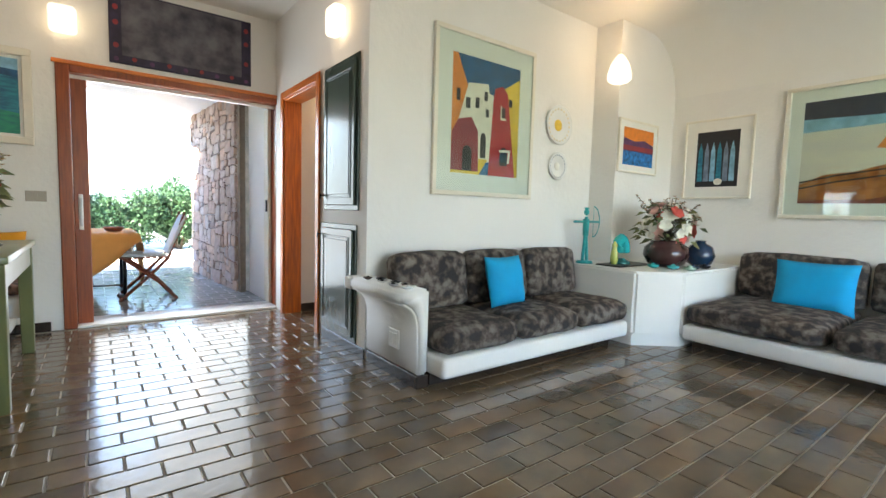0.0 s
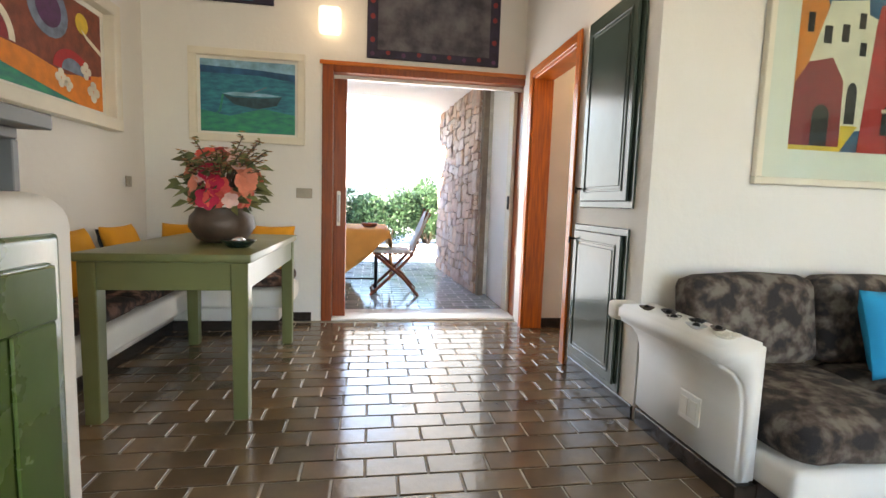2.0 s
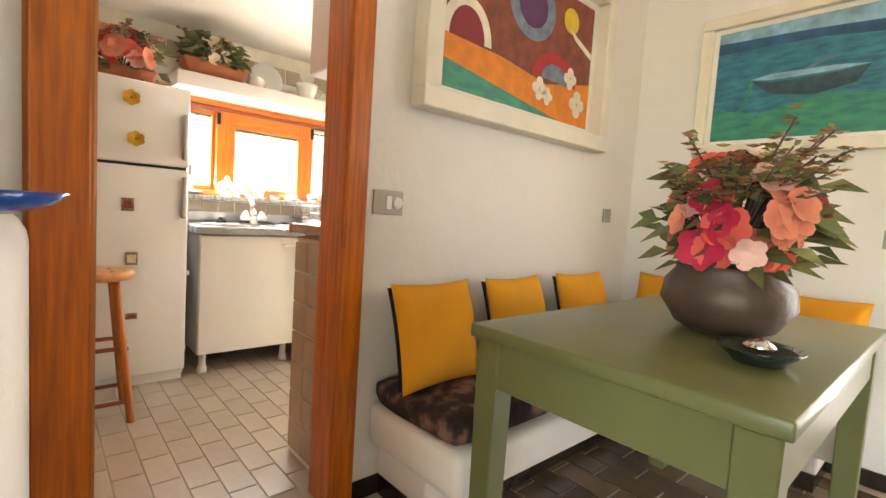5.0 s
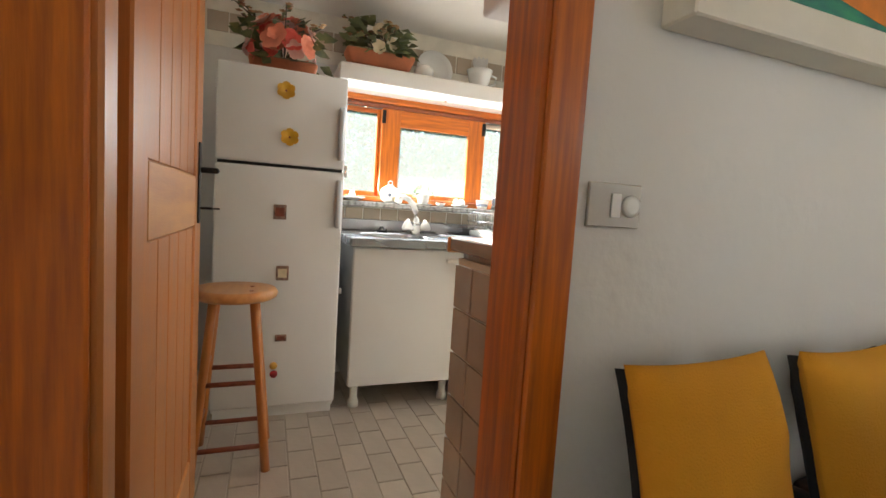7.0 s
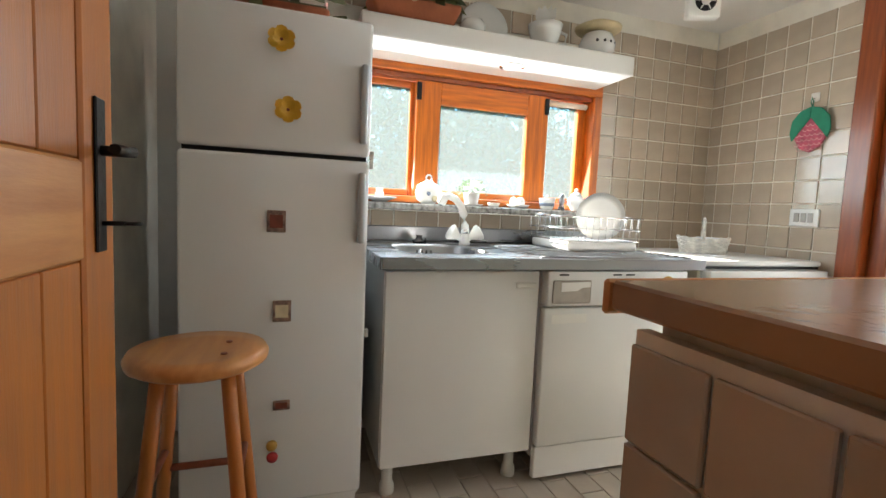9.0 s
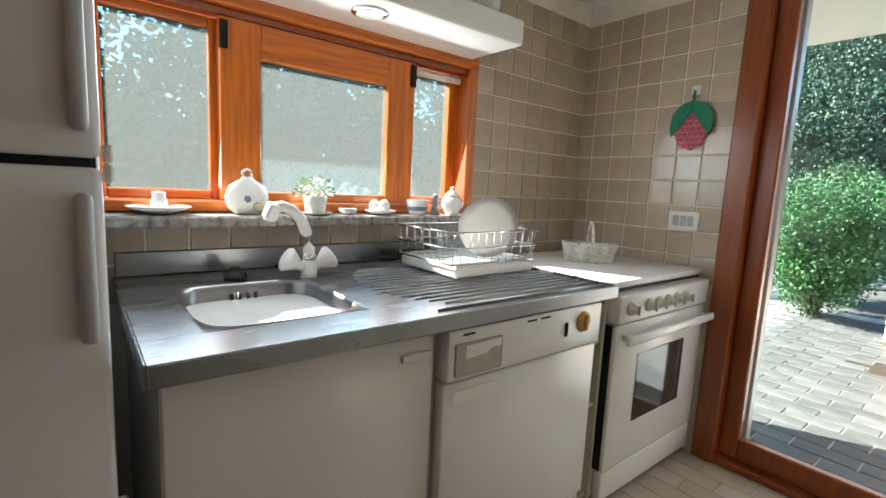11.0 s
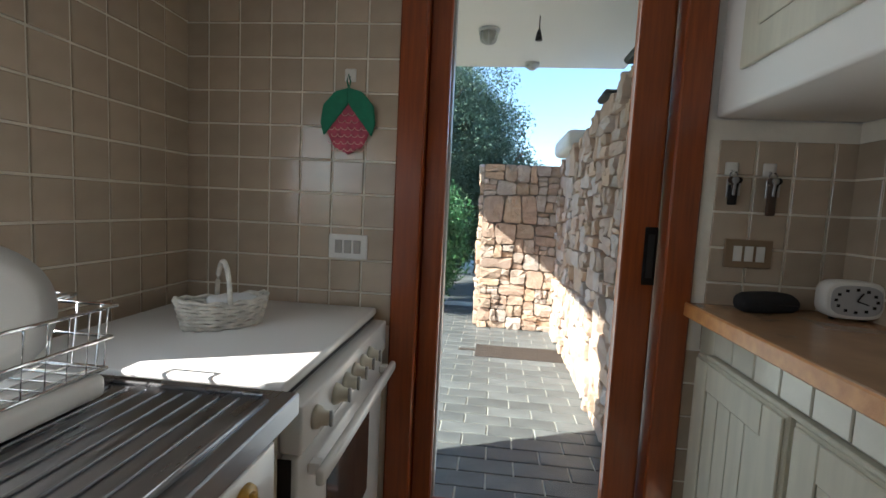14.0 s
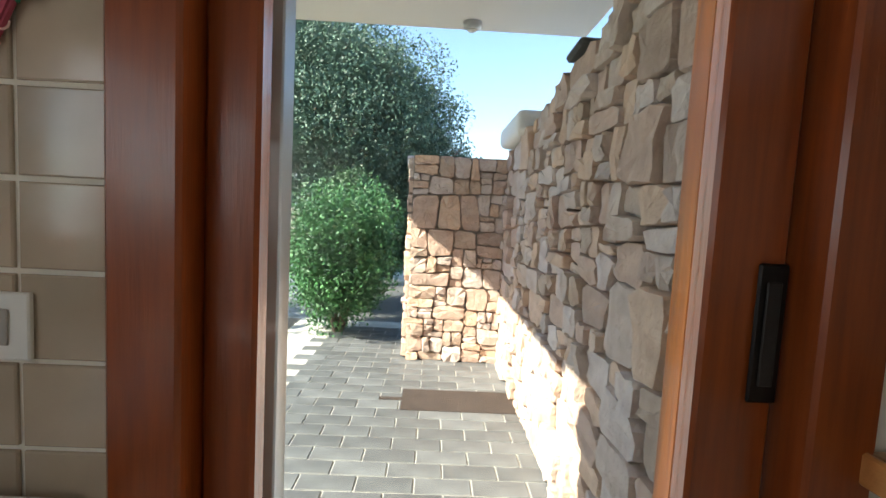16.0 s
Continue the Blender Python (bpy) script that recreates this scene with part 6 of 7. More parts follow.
def wicker_basket():
    b = thing("wicker_basket", (-3.245, 4.465, 0.885), "small white wicker basket with handle on cooker", "basket")
    b.rotation_euler = (0, 0, radians(46))
    for k in range(8):
        z = 0.006 + k * 0.0095
        g = 0.84 + 0.022 * k
        ring = [(0.122 * g * math.cos(t), 0.064 * g * math.sin(t), z + 0.003 * math.cos(t * 12 + math.pi * (k % 2)) + 0.012 * math.cos(t) ** 2 * k / 8) for t in [i * 2 * math.pi / 48 for i in range(49)]]
        part("weave", tube(ring, 0.0062, 6), WICKER, b)
    part("bottom", moved(lathe([(0.10, 0), (0.10, 0.006), (0.01, 0.006)], 28), Matrix.Diagonal((1, 0.52, 1, 1))), WICKER, b)
    part("handle", tube([(0, 0.066 * math.cos(t), 0.07 + 0.112 * math.sin(t)) for t in [i * math.pi / 14 for i in range(15)]], 0.007, 8), WICKER, b)
    part("napkin", box(-0.04, -0.038, 0.055, 0.085, 0.03, 0.085, 0.012, 2), WHITECLOTH, b, "folded white cloth")
    return b


wicker_basket()
# things on the window sill
S = 1.077
it = thing("soap_dish", (-3.56, 2.80, S), "white scalloped dish with porcelain tap figure", "dish")
smooth(part("dish", lathe([(0.03, 0), (0.06, 0.012), (0.085, 0.022), (0.08, 0.025), (0.03, 0.01)], 24), CERAMIC, it))
smooth(part("figure", lathe([(0.02, 0.01), (0.022, 0.035), (0.016, 0.055), (0.02, 0.062), (0.006, 0.066)], 14), CERAMIC, it))
it = thing("ceramic_flask", (-3.57, 3.045, S), "round white ceramic flask with small handle", "flask")
smooth(part("body", moved(lathe([(0.035, 0), (0.06, 0.02), (0.068, 0.055), (0.055, 0.09), (0.022, 0.11), (0.018, 0.118)], 26), Matrix.Diagonal((0.6, 1, 1, 1))), CERAMIC, it))
part("handle", tube([(0, 0.014 * math.cos(t), 0.128 + 0.014 * math.sin(t)) for t in [i * math.pi / 6 for i in range(13)]], 0.005, 6), CERAMIC, it)
part("painted_house", moved(lathe([(0.012, 0), (0.006, 0.001)], 5), pose(0.0405, -0.01, 0.05, 0, 90)), P_GREY, it)
part("painted_field", moved(lathe([(0.016, 0), (0.008, 0.001)], 12), pose(0.040, 0.022, 0.025, 0, 90)), P_SAND, it)
it = thing("potted_herb", (-3.56, 3.27, S), "small white pot with fine-leaved green plant on saucer", "potted plant")
smooth(part("saucer", lathe([(0.04, 0), (0.06, 0.006), (0.062, 0.01), (0.03, 0.006)], 22), CERAMIC, it))
smooth(part("pot", lathe([(0.03, 0.0065), (0.034, 0.01), (0.042, 0.065), (0.038, 0.065), (0.03, 0.05)], 22), CERAMIC, it))
b = bmesh.new()
rnd = random.Random(4)
for k in range(170):
    a, u = rnd.uniform(0, 6.28), rnd.uniform(0, 1)
    r = 0.07 * math.sqrt(rnd.random()) * (1 - 0.4 * u)
    leaf_blade(b, (r * math.cos(a), r * math.sin(a), 0.06 + 0.065 * u), (math.cos(a), math.sin(a), rnd.uniform(0, 1)), 0.018, 0.010)
part("leaves", b, plain("silvery_green_leaf", (0.26, 0.36, 0.22), 0.6), it)
it = thing("small_bowl", (-3.56, 3.395, S), "tiny white bowl on granite sill", "bowl")
smooth(part("bowl", lathe([(0.02, 0), (0.026, 0.003), (0.034, 0.022), (0.03, 0.022), (0.018, 0.006)], 20), CERAMIC, it))
it = thing("egg_dish", (-3.56, 3.535, S), "white dish of white ceramic eggs on granite sill", "dish")
smooth(part("dish", lathe([(0.03, 0), (0.05, 0.006), (0.062, 0.018), (0.056, 0.018), (0.03, 0.008)], 22), CERAMIC, it))
for a in (0, 1, 2):
    smooth(part("egg", lathe([(0.004, 0), (0.019, 0.012), (0.022, 0.025), (0.015, 0.042), (0.004, 0.05)], 14, (0.02 * math.cos(a * 2.1), 0.026 * math.sin(a * 2.1), 0.008)), CERAMIC, it))
it = thing("cup", (-3.55, 3.70, S), "white cup with grey pattern on granite sill", "cup")
smooth(part("cup", lathe([(0.03, 0), (0.034, 0.006), (0.046, 0.06), (0.043, 0.06), (0.03, 0.01)], 22), CERAMIC, it))
part("painted_band", lathe([(0.0385, 0.018), (0.0425, 0.034), (0.041, 0.034)], 22), P_GREY, it)
it = thing("pepper_mill", (-3.55, 3.79, S), "slim steel pepper mill on granite sill", "mill")
smooth(part("body", lathe([(0.02, 0), (0.014, 0.03), (0.018, 0.05), (0.012, 0.065), (0.016, 0.075), (0.004, 0.088)], 16), STEEL, it))
it = thing("sugar_pot", (-3.55, 3.88, S), "white lidded porcelain sugar pot on granite sill", "sugar pot")
smooth(part("pot", lathe([(0.022, 0), (0.028, 0.008), (0.046, 0.04), (0.04, 0.07), (0.028, 0.078)], 22), CERAMIC, it))
smooth(part("lid", lathe([(0.032, 0.0785), (0.03, 0.086), (0.016, 0.1), (0.006, 0.104), (0.012, 0.112), (0.004, 0.12)], 18), CERAMIC, it))
for y in (-1, 1):
    part("handle", tube([(0, y * 0.042, 0.06), (0, y * 0.062, 0.055), (0, y * 0.058, 0.03), (0, y * 0.042, 0.028)], 0.004, 6), CERAMIC, it)

# tile wall things
wall_switch("wall_switch", "white three-rocker switch plate on taupe tiles", (-3.01, KNORTH - 0.002, 1.092), 0, 0.14, 0.086, 3, PLASTIC_W, plain("grey_rocker", (0.36, 0.34, 0.31), 0.4))
for x, z in ((-3.02, 1.685), (-1.75, 1.415), (-1.635, 1.415)):
    hk = thing("adhesive_hook", (x, KNORTH - 0.002, z), "small white adhesive hook on tiles", "hook", "white hooks")
    part("pad", box(-0.02, -0.006, -0.022, 0.02, -0.0005, 0.022, 0.004, 2), PLASTIC_W, hk)
    part("hook", tube([(0, -0.006, -0.005), (0, -0.02, -0.015), (0, -0.024, -0.005)], 0.004, 6), PLASTIC_W, hk)


def strawberry_mitt():
    m = thing("oven_mitt", (-3.02, KNORTH - 0.004, 1.53), "strawberry-shaped quilted pot holder hanging on tiles", "pot holder")
    pink = plain("pink_scaled_cotton", (0.50, 0.09, 0.14), 0.85, 0.25, 40)
    green = plain("green_felt", (0.02, 0.21, 0.12), 0.9, 0.15, 30)

    def pad(pts, y, t, material, name):
        b = polygon(pts, y, t)
        bmesh.ops.bevel(b, geom=b.edges[:], offset=0.003, segments=2, affect="EDGES")
        return part(name, b, material, m)

    pad([(0.0, -0.115), (-0.05, -0.09), (-0.085, -0.02), (-0.06, 0.05), (0.0, 0.07), (0.06, 0.05), (0.085, -0.02), (0.05, -0.09)], -0.014, 0.012, pink, "berry")
    pad([(0.0, 0.11), (-0.05, 0.095), (-0.09, 0.05), (-0.098, -0.01), (-0.085, -0.055), (-0.05, -0.01), (0.0, 0.055)], -0.021, 0.0065, green, "leaf")
    pad([(0.0, 0.11), (0.0, 0.055), (0.055, -0.015), (0.085, -0.055), (0.098, -0.01), (0.09, 0.05), (0.05, 0.095)], -0.0215, 0.0065, green, "leaf")
    sc = bmesh.new()
    for j in range(6):
        for i in range(-3, 4):
            x, z = i * 0.024 + 0.012 * (j % 2), -0.095 + j * 0.024
            if abs(x) < 0.075 - 0.25 * abs(z + 0.03) and not (z > -0.02 and abs(x) > 0.03):
                merge(sc, tube([(x + 0.011 * math.cos(t), -0.0145, z + 0.010 * math.sin(t)) for t in [math.pi + k * math.pi / 5 for k in range(6)]], 0.0016, 4))
    part("stitching", sc, F_PINK, m)
    part("loop", tube([(0, -0.012, 0.105), (0.006, -0.02, 0.13), (0, -0.024, 0.152), (-0.006, -0.02, 0.13), (0, -0.012, 0.105)], 0.003, 6), green, m)


strawberry_mitt()
for x, lng, mt in ((-1.75, 0.10, BLACK), (-1.632, 0.13, CLAYDARK)):
    k = thing("key_bunch", (x, KNORTH - 0.024, 1.40), "bunch of keys with dark fob on white hook", "keys", "hanging keys")
    part("ring", tube([(0.012 * math.cos(t), 0, -0.006 + 0.012 * math.sin(t)) for t in [i * math.pi / 6 for i in range(13)]], 0.002, 5), STEEL, k)
    part("fob", box(-0.013, -0.006, -lng, 0.015, 0.006, -0.035, 0.005, 2), mt, k)
    part("key", box(-0.02, -0.003, -0.075, -0.014, 0.0, -0.018, 0.001), STEEL, k)
    part("key", box(0.015, -0.003, -0.07, 0.022, 0.0, -0.02, 0.001), SILVER, k)
    for q, (dx, tl) in enumerate(((-0.026, -14), (0.026, 12), (0.0, 4))):
        bl = box(-0.004, -0.002, -0.062, 0.004, 0.002, -0.022, 0.001)
        merge(bl, moved(lathe([(0.011, -0.0015), (0.011, 0.0015), (0.004, 0.0016)], 12), pose(0, 0, -0.014, 90)))
        part("key", moved(bl, pose(dx * 0.5, -0.009 - 0.004 * q, -0.008, 0, tl)), (CLAYDARK, BLACK, STEEL)[q], k)
BROWNPLATE = mat("brown_metal_plate", (0.27, 0.19, 0.115), 0.35, metal=0.2, var=0.06, bump=0.0)
wall_switch("wall_outlet", "tan three-way socket plate on dark tiles", (-1.675, KNORTH - 0.002, 1.145), 0, 0.145, 0.092, 3, BROWNPLATE, PLASTIC_W)

# worktop side
ct = thing("worktop", (0, 0, 0), "tan worktop with pale edge along the kitchen wall", "worktop")
part("slab", box(-1.845, 2.80, 0.935, KE - 0.001, KNORTH - 0.003, 0.973, 0.004), WORKTOP, ct)
part("edge", box(-1.857, 2.795, 0.928, -1.8455, KNORTH - 0.003, 0.9735, 0.004), PINE_X, ct, "pale wooden edge")
CREAM_TILE = mat("cream_glazed_tile", (0.62, 0.58, 0.47), 0.2, var=0.06, scale=8, bump=0.02, coat=0.2)
bs = thing("base_cupboard", (0, 0, 0), "cream wooden base cupboards under a tiled rail", "cabinet")
part("carcass", box(-1.79, 2.835, 0.0, KE - 0.001, KNORTH - 0.004, 0.927), CREAM_WOOD, bs)
part("end_panel", box(-1.81, 2.815, 0.0, KE - 0.001, 2.834, 0.917), WGROUT, bs)
for j in range(7):
    for i in range(4):
        part("wall_tile", box(-1.808 + i * T, 2.806, 0.03 + j * 0.125, -1.808 + (i + 1) * T - 0.006, 2.8145, 0.15 + j * 0.125, 0.002), WTILE, bs)
for j in range(17):
    ya = 2.845 + j * 0.1115
    part("rail_tile", box(-1.802, ya, 0.835, -1.7925, ya + 0.107, 0.915, 0.003), CREAM_TILE, bs, "cream glazed tile")
part("rail_backing", box(-1.792, 2.84, 0.832, -1.7905, 4.745, 0.918), SKIRT, bs)
part("rail_shelf", box(-1.816, 2.84, 0.818, -1.7905, 4.745, 0.830, 0.003), CREAM_WOOD, bs)
for j in range(4):
    ya = 2.86 + j * 0.495
    dr = part("door", box(-1.81, ya, 0.10, -1.7905, ya + 0.475, 0.815, 0.004), CREAM_WOOD, bs)
    part("stile", box(-1.818, ya + 0.01, 0.11, -1.8105, ya + 0.09, 0.805, 0.003), CREAM_WOOD, dr)
    part("stile", box(-1.818, ya + 0.385, 0.11, -1.8105, ya + 0.465, 0.805, 0.003), CREAM_WOOD, dr)
    part("rail", box(-1.818, ya + 0.0905, 0.72, -1.8105, ya + 0.3845, 0.805, 0.003), CREAM_WOOD, dr)
    part("rail", box(-1.818, ya + 0.0905, 0.11, -1.8105, ya + 0.3845, 0.19, 0.003), CREAM_WOOD, dr)
    for k in range(4):
        part("plank", box(-1.8135, ya + 0.093 + k * 0.073, 0.192, -1.8105, ya + 0.163 + k * 0.073, 0.718, 0.0015), CREAM_WOOD, dr)
up = thing("wall_cabinet", (0, 0, 0), "white plaster wall cabinet with cream panel door", "cabinet")
b = box(-1.815, 2.835, 1.572, KE - 0.001, KNORTH - 0.003, 2.188, 0.012, 2)
part("body", b, PLASTER_SMOOTH, up)
for j in range(3):
    ya = 4.72 - 0.58 * (j + 1)
    dr = part("door", box(-1.83, ya + 0.02, 1.68, -1.8155, ya + 0.56, 2.17, 0.006, 2), CREAM_WOOD, up)
    part("panel", box(-1.8375, ya + 0.11, 1.77, -1.8305, ya + 0.47, 2.08, 0.006, 2), CREAM_WOOD, dr)
ck = thing("alarm_clock", (-1.447, 4.72, 0.974), "white rounded alarm clock with silver dial on worktop", "clock")
ck.rotation_euler = (0, 0, radians(-6))


def rounded_disc(rx, rz, y0, y1, e=0.55, n=40, lip=0.9):
    """A cushion-shaped disc standing upright, its faces towards -y and +y."""
    b = bmesh.new()
    rings = []
    for g, y in ((lip, y0), (1.0, y0 + 0.12 * (y1 - y0)), (1.0, y1 - 0.12 * (y1 - y0)), (lip, y1)):
        rings.append([b.verts.new((math.copysign(abs(math.cos(a)) ** e, math.cos(a)) * rx * g, y, math.copysign(abs(math.sin(a)) ** e, math.sin(a)) * rz * g)) for a in [2 * math.pi * i / n for i in range(n)]])
    for p, q in zip(rings, rings[1:]):
        for i in range(n):
            b.faces.new((p[i], p[(i + 1) % n], q[(i + 1) % n], q[i])).smooth = True
    b.faces.new(rings[0])
    b.faces.new(rings[-1])
    bmesh.ops.recalc_face_normals(b, faces=b.faces)
    return b


part("case", moved(rounded_disc(0.078, 0.056, -0.03, 0.03), Matrix.Translation((0, 0, 0.062))), PLASTIC_W, ck)
part("dial", moved(rounded_disc(0.064, 0.044, -0.0335, -0.0305, 0.6, 36, 0.97), Matrix.Translation((0, 0, 0.062))), SILVER, ck, "silver dial")
for k in range(12):
    a = k * math.pi / 6
    part("hour_mark", box(0.052 * math.sin(a) - 0.004, -0.0355, 0.062 + 0.033 * math.cos(a) - 0.004, 0.052 * math.sin(a) + 0.004, -0.0337, 0.062 + 0.033 * math.cos(a) + 0.004), BLACK, ck)
part("hand", tube([(0, -0.036, 0.062), (0.03, -0.036, 0.052)], 0.0016, 5), BLACK, ck)
part("hand", tube([(0, -0.036, 0.062), (0.014, -0.036, 0.086)], 0.0018, 5), BLACK, ck)
for x in (-0.04, 0.04):
    part("foot", lathe([(0.008, 0), (0.008, 0.02)], 8, (x, 0, 0)), BLACK, ck)
gc = thing("spectacle_case", (-1.65, 4.765, 0.974), "soft black spectacle case on worktop", "case")
smooth(part("case", block_cushion(-0.085, -0.04, 0.0, 0.085, 0.04, 0.055, 0.026, 0.008), BLACKCLOTH, gc))
part("zip", tube([(-0.07, -0.041, 0.03), (0.0, -0.044, 0.032), (0.07, -0.041, 0.03)], 0.002, 5), BLACK, gc)


def bar_stool():
    s = thing("bar_stool", (-2.575, 2.20, 0), "round pine bar stool with turned rungs", "stool")
    part("seat", lathe([(0.140, 0.655), (0.155, 0.665), (0.158, 0.68), (0.150, 0.694), (0.11, 0.69), (0.005, 0.688)], 36), PINE_X, s)
    legs = []
    for a in (45, 135, 225, 315):
        c, n = math.cos(radians(a)), math.sin(radians(a))
        top, foot = Vector((0.10 * c, 0.10 * n, 0.66)), Vector((0.185 * c, 0.185 * n, 0.0))
        legs.append((top, foot))
        part("leg", tube([foot, foot.lerp(top, 0.3), foot.lerp(top, 0.75), top], 0.017, 10), PINE, s)
    for i in range(4):
        for t in ((0.15, 0.52) if i % 2 else (0.25, 0.60)):
            a, b = legs[i], legs[(i + 1) % 4]
            part("rung", tube([a[1].lerp(a[0], t), b[1].lerp(b[0], t)], 0.010, 8), CHAIRWOOD, s)
    for x in (-0.05, 0.05):
        part("peg", lathe([(0.008, 0.690), (0.007, 0.693)], 10, (x, 0.06, 0)), WOOD_DARK, s)
    return s


bar_stool()


# ---- outside ----
tagged(part("ground", box(-900, -900, -0.4, 900, 900, -0.13), EARTH), kind="structure")
tagged(part("ground_patio", box(-3.85, OUT, -0.129, -1.4, 9.4, -0.004), PGROUT), kind="structure")
tagged(part("ground_terrace", box(-1.4, OUT, -0.129, 3.4, 8.7, -0.004), PGROUT), kind="structure")
tagged(part("ground_lawn", box(-1.4, 8.7, -0.129, 14, 30, -0.03), mat("pale_gravel", (0.80, 0.76, 0.69), 0.95, var=0.25, scale=9, bump=0.2, bscale=80)), kind="structure")
tagged(part("ground_path", box(-5.5, 9.4, -0.129, -1.4, 16, -0.01), PATIO), kind="structure")
TILE_OUT = mat("grey_glazed_terrace_tile", (0.40, 0.40, 0.40), 0.16, var=0.3, scale=7, bump=0.04, bscale=26, coat=0.2, col2=(0.31, 0.31, 0.315), piece=0.2)

# roofs over patio and terrace
SOFFIT = mat("white_soffit_paint", (0.87, 0.86, 0.84), 0.9, var=0.03, scale=1, bump=0.04, bscale=20)
tagged(part("roof_patio", box(-4.43, OUT + 0.001, 2.55, -1.41, 7.65, 2.80, 0.015), SOFFIT), kind="structure")
b = bmesh.new()
pts = [(-1.40, OUT + 0.001), (3.4, OUT + 0.001), (3.4, 9.6), (1.7, 9.6), (1.25, 9.4), (0.98, 9.0), (0.86, 8.4), (0.82, 7.8), (0.76, 7.3), (0.62, 7.02), (0.3, 6.95), (-1.40, 6.95)]
f = b.faces.new([b.verts.new((x, y, 2.36)) for x, y in pts])
ext = bmesh.ops.extrude_face_region(b, geom=[f])
bmesh.ops.translate(b, verts=[v for v in ext["geom"] if isinstance(v, bmesh.types.BMVert)], vec=(0, 0, 0.30))
bmesh.ops.recalc_face_normals(b, faces=b.faces)
tagged(part("roof_terrace", b, SOFFIT), kind="structure")
tagged(part("roof_house", box(KIN, OUT, 2.67, EAST + 0.15, OUT + 0.15, 3.02), SOFFIT), kind="structure")

ol = thing("bulkhead_lamp", (-2.61, 6.75, 2.549), "round glass bulkhead lamp on white soffit", "lamp")
smooth(part("base", lathe([(0.07, -0.02), (0.08, -0.005), (0.08, -0.0005)], 20), SILVER, ol))
smooth(part("glass", lathe([(0.01, -0.10), (0.045, -0.09), (0.06, -0.055), (0.062, -0.021)], 20), plain("ribbed_lamp_glass", (0.42, 0.42, 0.38), 0.15), ol))
for a in range(4):
    part("guard", tube([(0.07 * math.cos(a * math.pi / 4) * s, 0.07 * math.sin(a * math.pi / 4) * s, z) for s, z in ((-1, -0.02), (-0.8, -0.085), (0, -0.108), (0.8, -0.085), (1, -0.02))], 0.004, 5), SILVER, ol)
hb = thing("hanging_bell", (-2.27, 6.5, 2.549), "small dark bell hanging under white soffit", "bell")
part("cord", tube([(0, 0, -0.001), (0, 0, -0.09)], 0.004, 5), BLACK, hb)
smooth(part("bell", lathe([(0.024, -0.16), (0.018, -0.12), (0.008, -0.09)], 14), BLACK, hb))
cl = thing("soffit_spot", (-2.24, 7.5, 2.549), "small round grey lamp near the soffit edge", "lamp")
smooth(part("base", lathe([(0.035, -0.05), (0.06, -0.035), (0.065, -0.0005)], 16), SILVER, cl))
part("lens", lathe([(0.006, -0.066), (0.03, -0.058), (0.034, -0.0505)], 14), CERAMIC, cl)


# rubble walls
def stone_block(ring, d, rnd, cx, cz):
    """One rough stone from its outline, its face to -y, about the middle of its back."""
    b = bmesh.new()
    n = len(ring)
    back = [b.verts.new((x - cx, 0.03, z - cz)) for x, z in ring]
    mid = [b.verts.new((x - cx, -d * rnd.uniform(0.45, 0.8), z - cz)) for x, z in ring]
    front = [b.verts.new(((x - cx) * rnd.uniform(0.93, 0.99), -d * rnd.uniform(0.8, 1.15), (z - cz) * rnd.uniform(0.93, 0.99))) for x, z in ring]
    hub = b.verts.new((rnd.uniform(-.02, .02), -d * rnd.uniform(0.9, 1.25), rnd.uniform(-.02, .02)))
    for p, q in ((back, mid), (mid, front)):
        for i in range(n):
            b.faces.new((p[i], p[(i + 1) % n], q[(i + 1) % n], q[i]))
    for i in range(n):
        b.faces.new((front[i], front[(i + 1) % n], hub))
    bmesh.ops.recalc_face_normals(b, faces=b.faces)
    return b


def cut(poly, nx, nz, c):
    """The part of a polygon where nx * x + nz * z <= c."""
    out = []
    for i in range(len(poly)):
        p, q = poly[i], poly[(i + 1) % len(poly)]
        dp, dq = nx * p[0] + nz * p[1] - c, nx * q[0] + nz * q[1] - c
        if dp <= 0:
            out.append(p)
        if (dp < 0 < dq) or (dq < 0 < dp):
            t = dp / (dp - dq)
            out.append((p[0] + (q[0] - p[0]) * t, p[1] + (q[1] - p[1]) * t))
    return out


def outline(poly, rnd, gap):
    """A stone's outline inside its cell: corners cut, sides bent, drawn in for the joint."""
    cx, cz = sum(p[0] for p in poly) / len(poly), sum(p[1] for p in poly) / len(poly)
    ring = []
    for i in range(len(poly)):
        p, nx = Vector(poly[i]), Vector(poly[(i + 1) % len(poly)])
        long = (nx - p).length
        if long < 0.012:
            continue
        steps = [rnd.uniform(0.10, 0.2), 1 - rnd.uniform(0.10, 0.2)]
        if long > 0.09:
            steps.insert(1, rnd.uniform(0.4, 0.6))
        for t in steps:
            q = p.lerp(nx, t) + Vector((rnd.uniform(-.005, .005), rnd.uniform(-.005, .005)))
            v = Vector((cx, cz)) - q
            ring.append(tuple(q + v.normalized() * min(gap * rnd.uniform(0.6, 1.5), v.length * 0.3)))
    return ring, cx, cz


def area(poly):
    return abs(sum(p[0] * q[1] - q[0] * p[1] for p, q in zip(poly, poly[1:] + poly[:1]))) / 2


def blocks(poly, size, rnd, out):
    """Cut a face into squarish blocks of mixed sizes, the cuts a little askew."""
    xs, zs = [p[0] for p in poly], [p[1] for p in poly]
    wide, high = max(xs) - min(xs), max(zs) - min(zs)
    a = area(poly)
    want = (size[0] + (size[1] - size[0]) * rnd.random() ** 1.4) ** 2
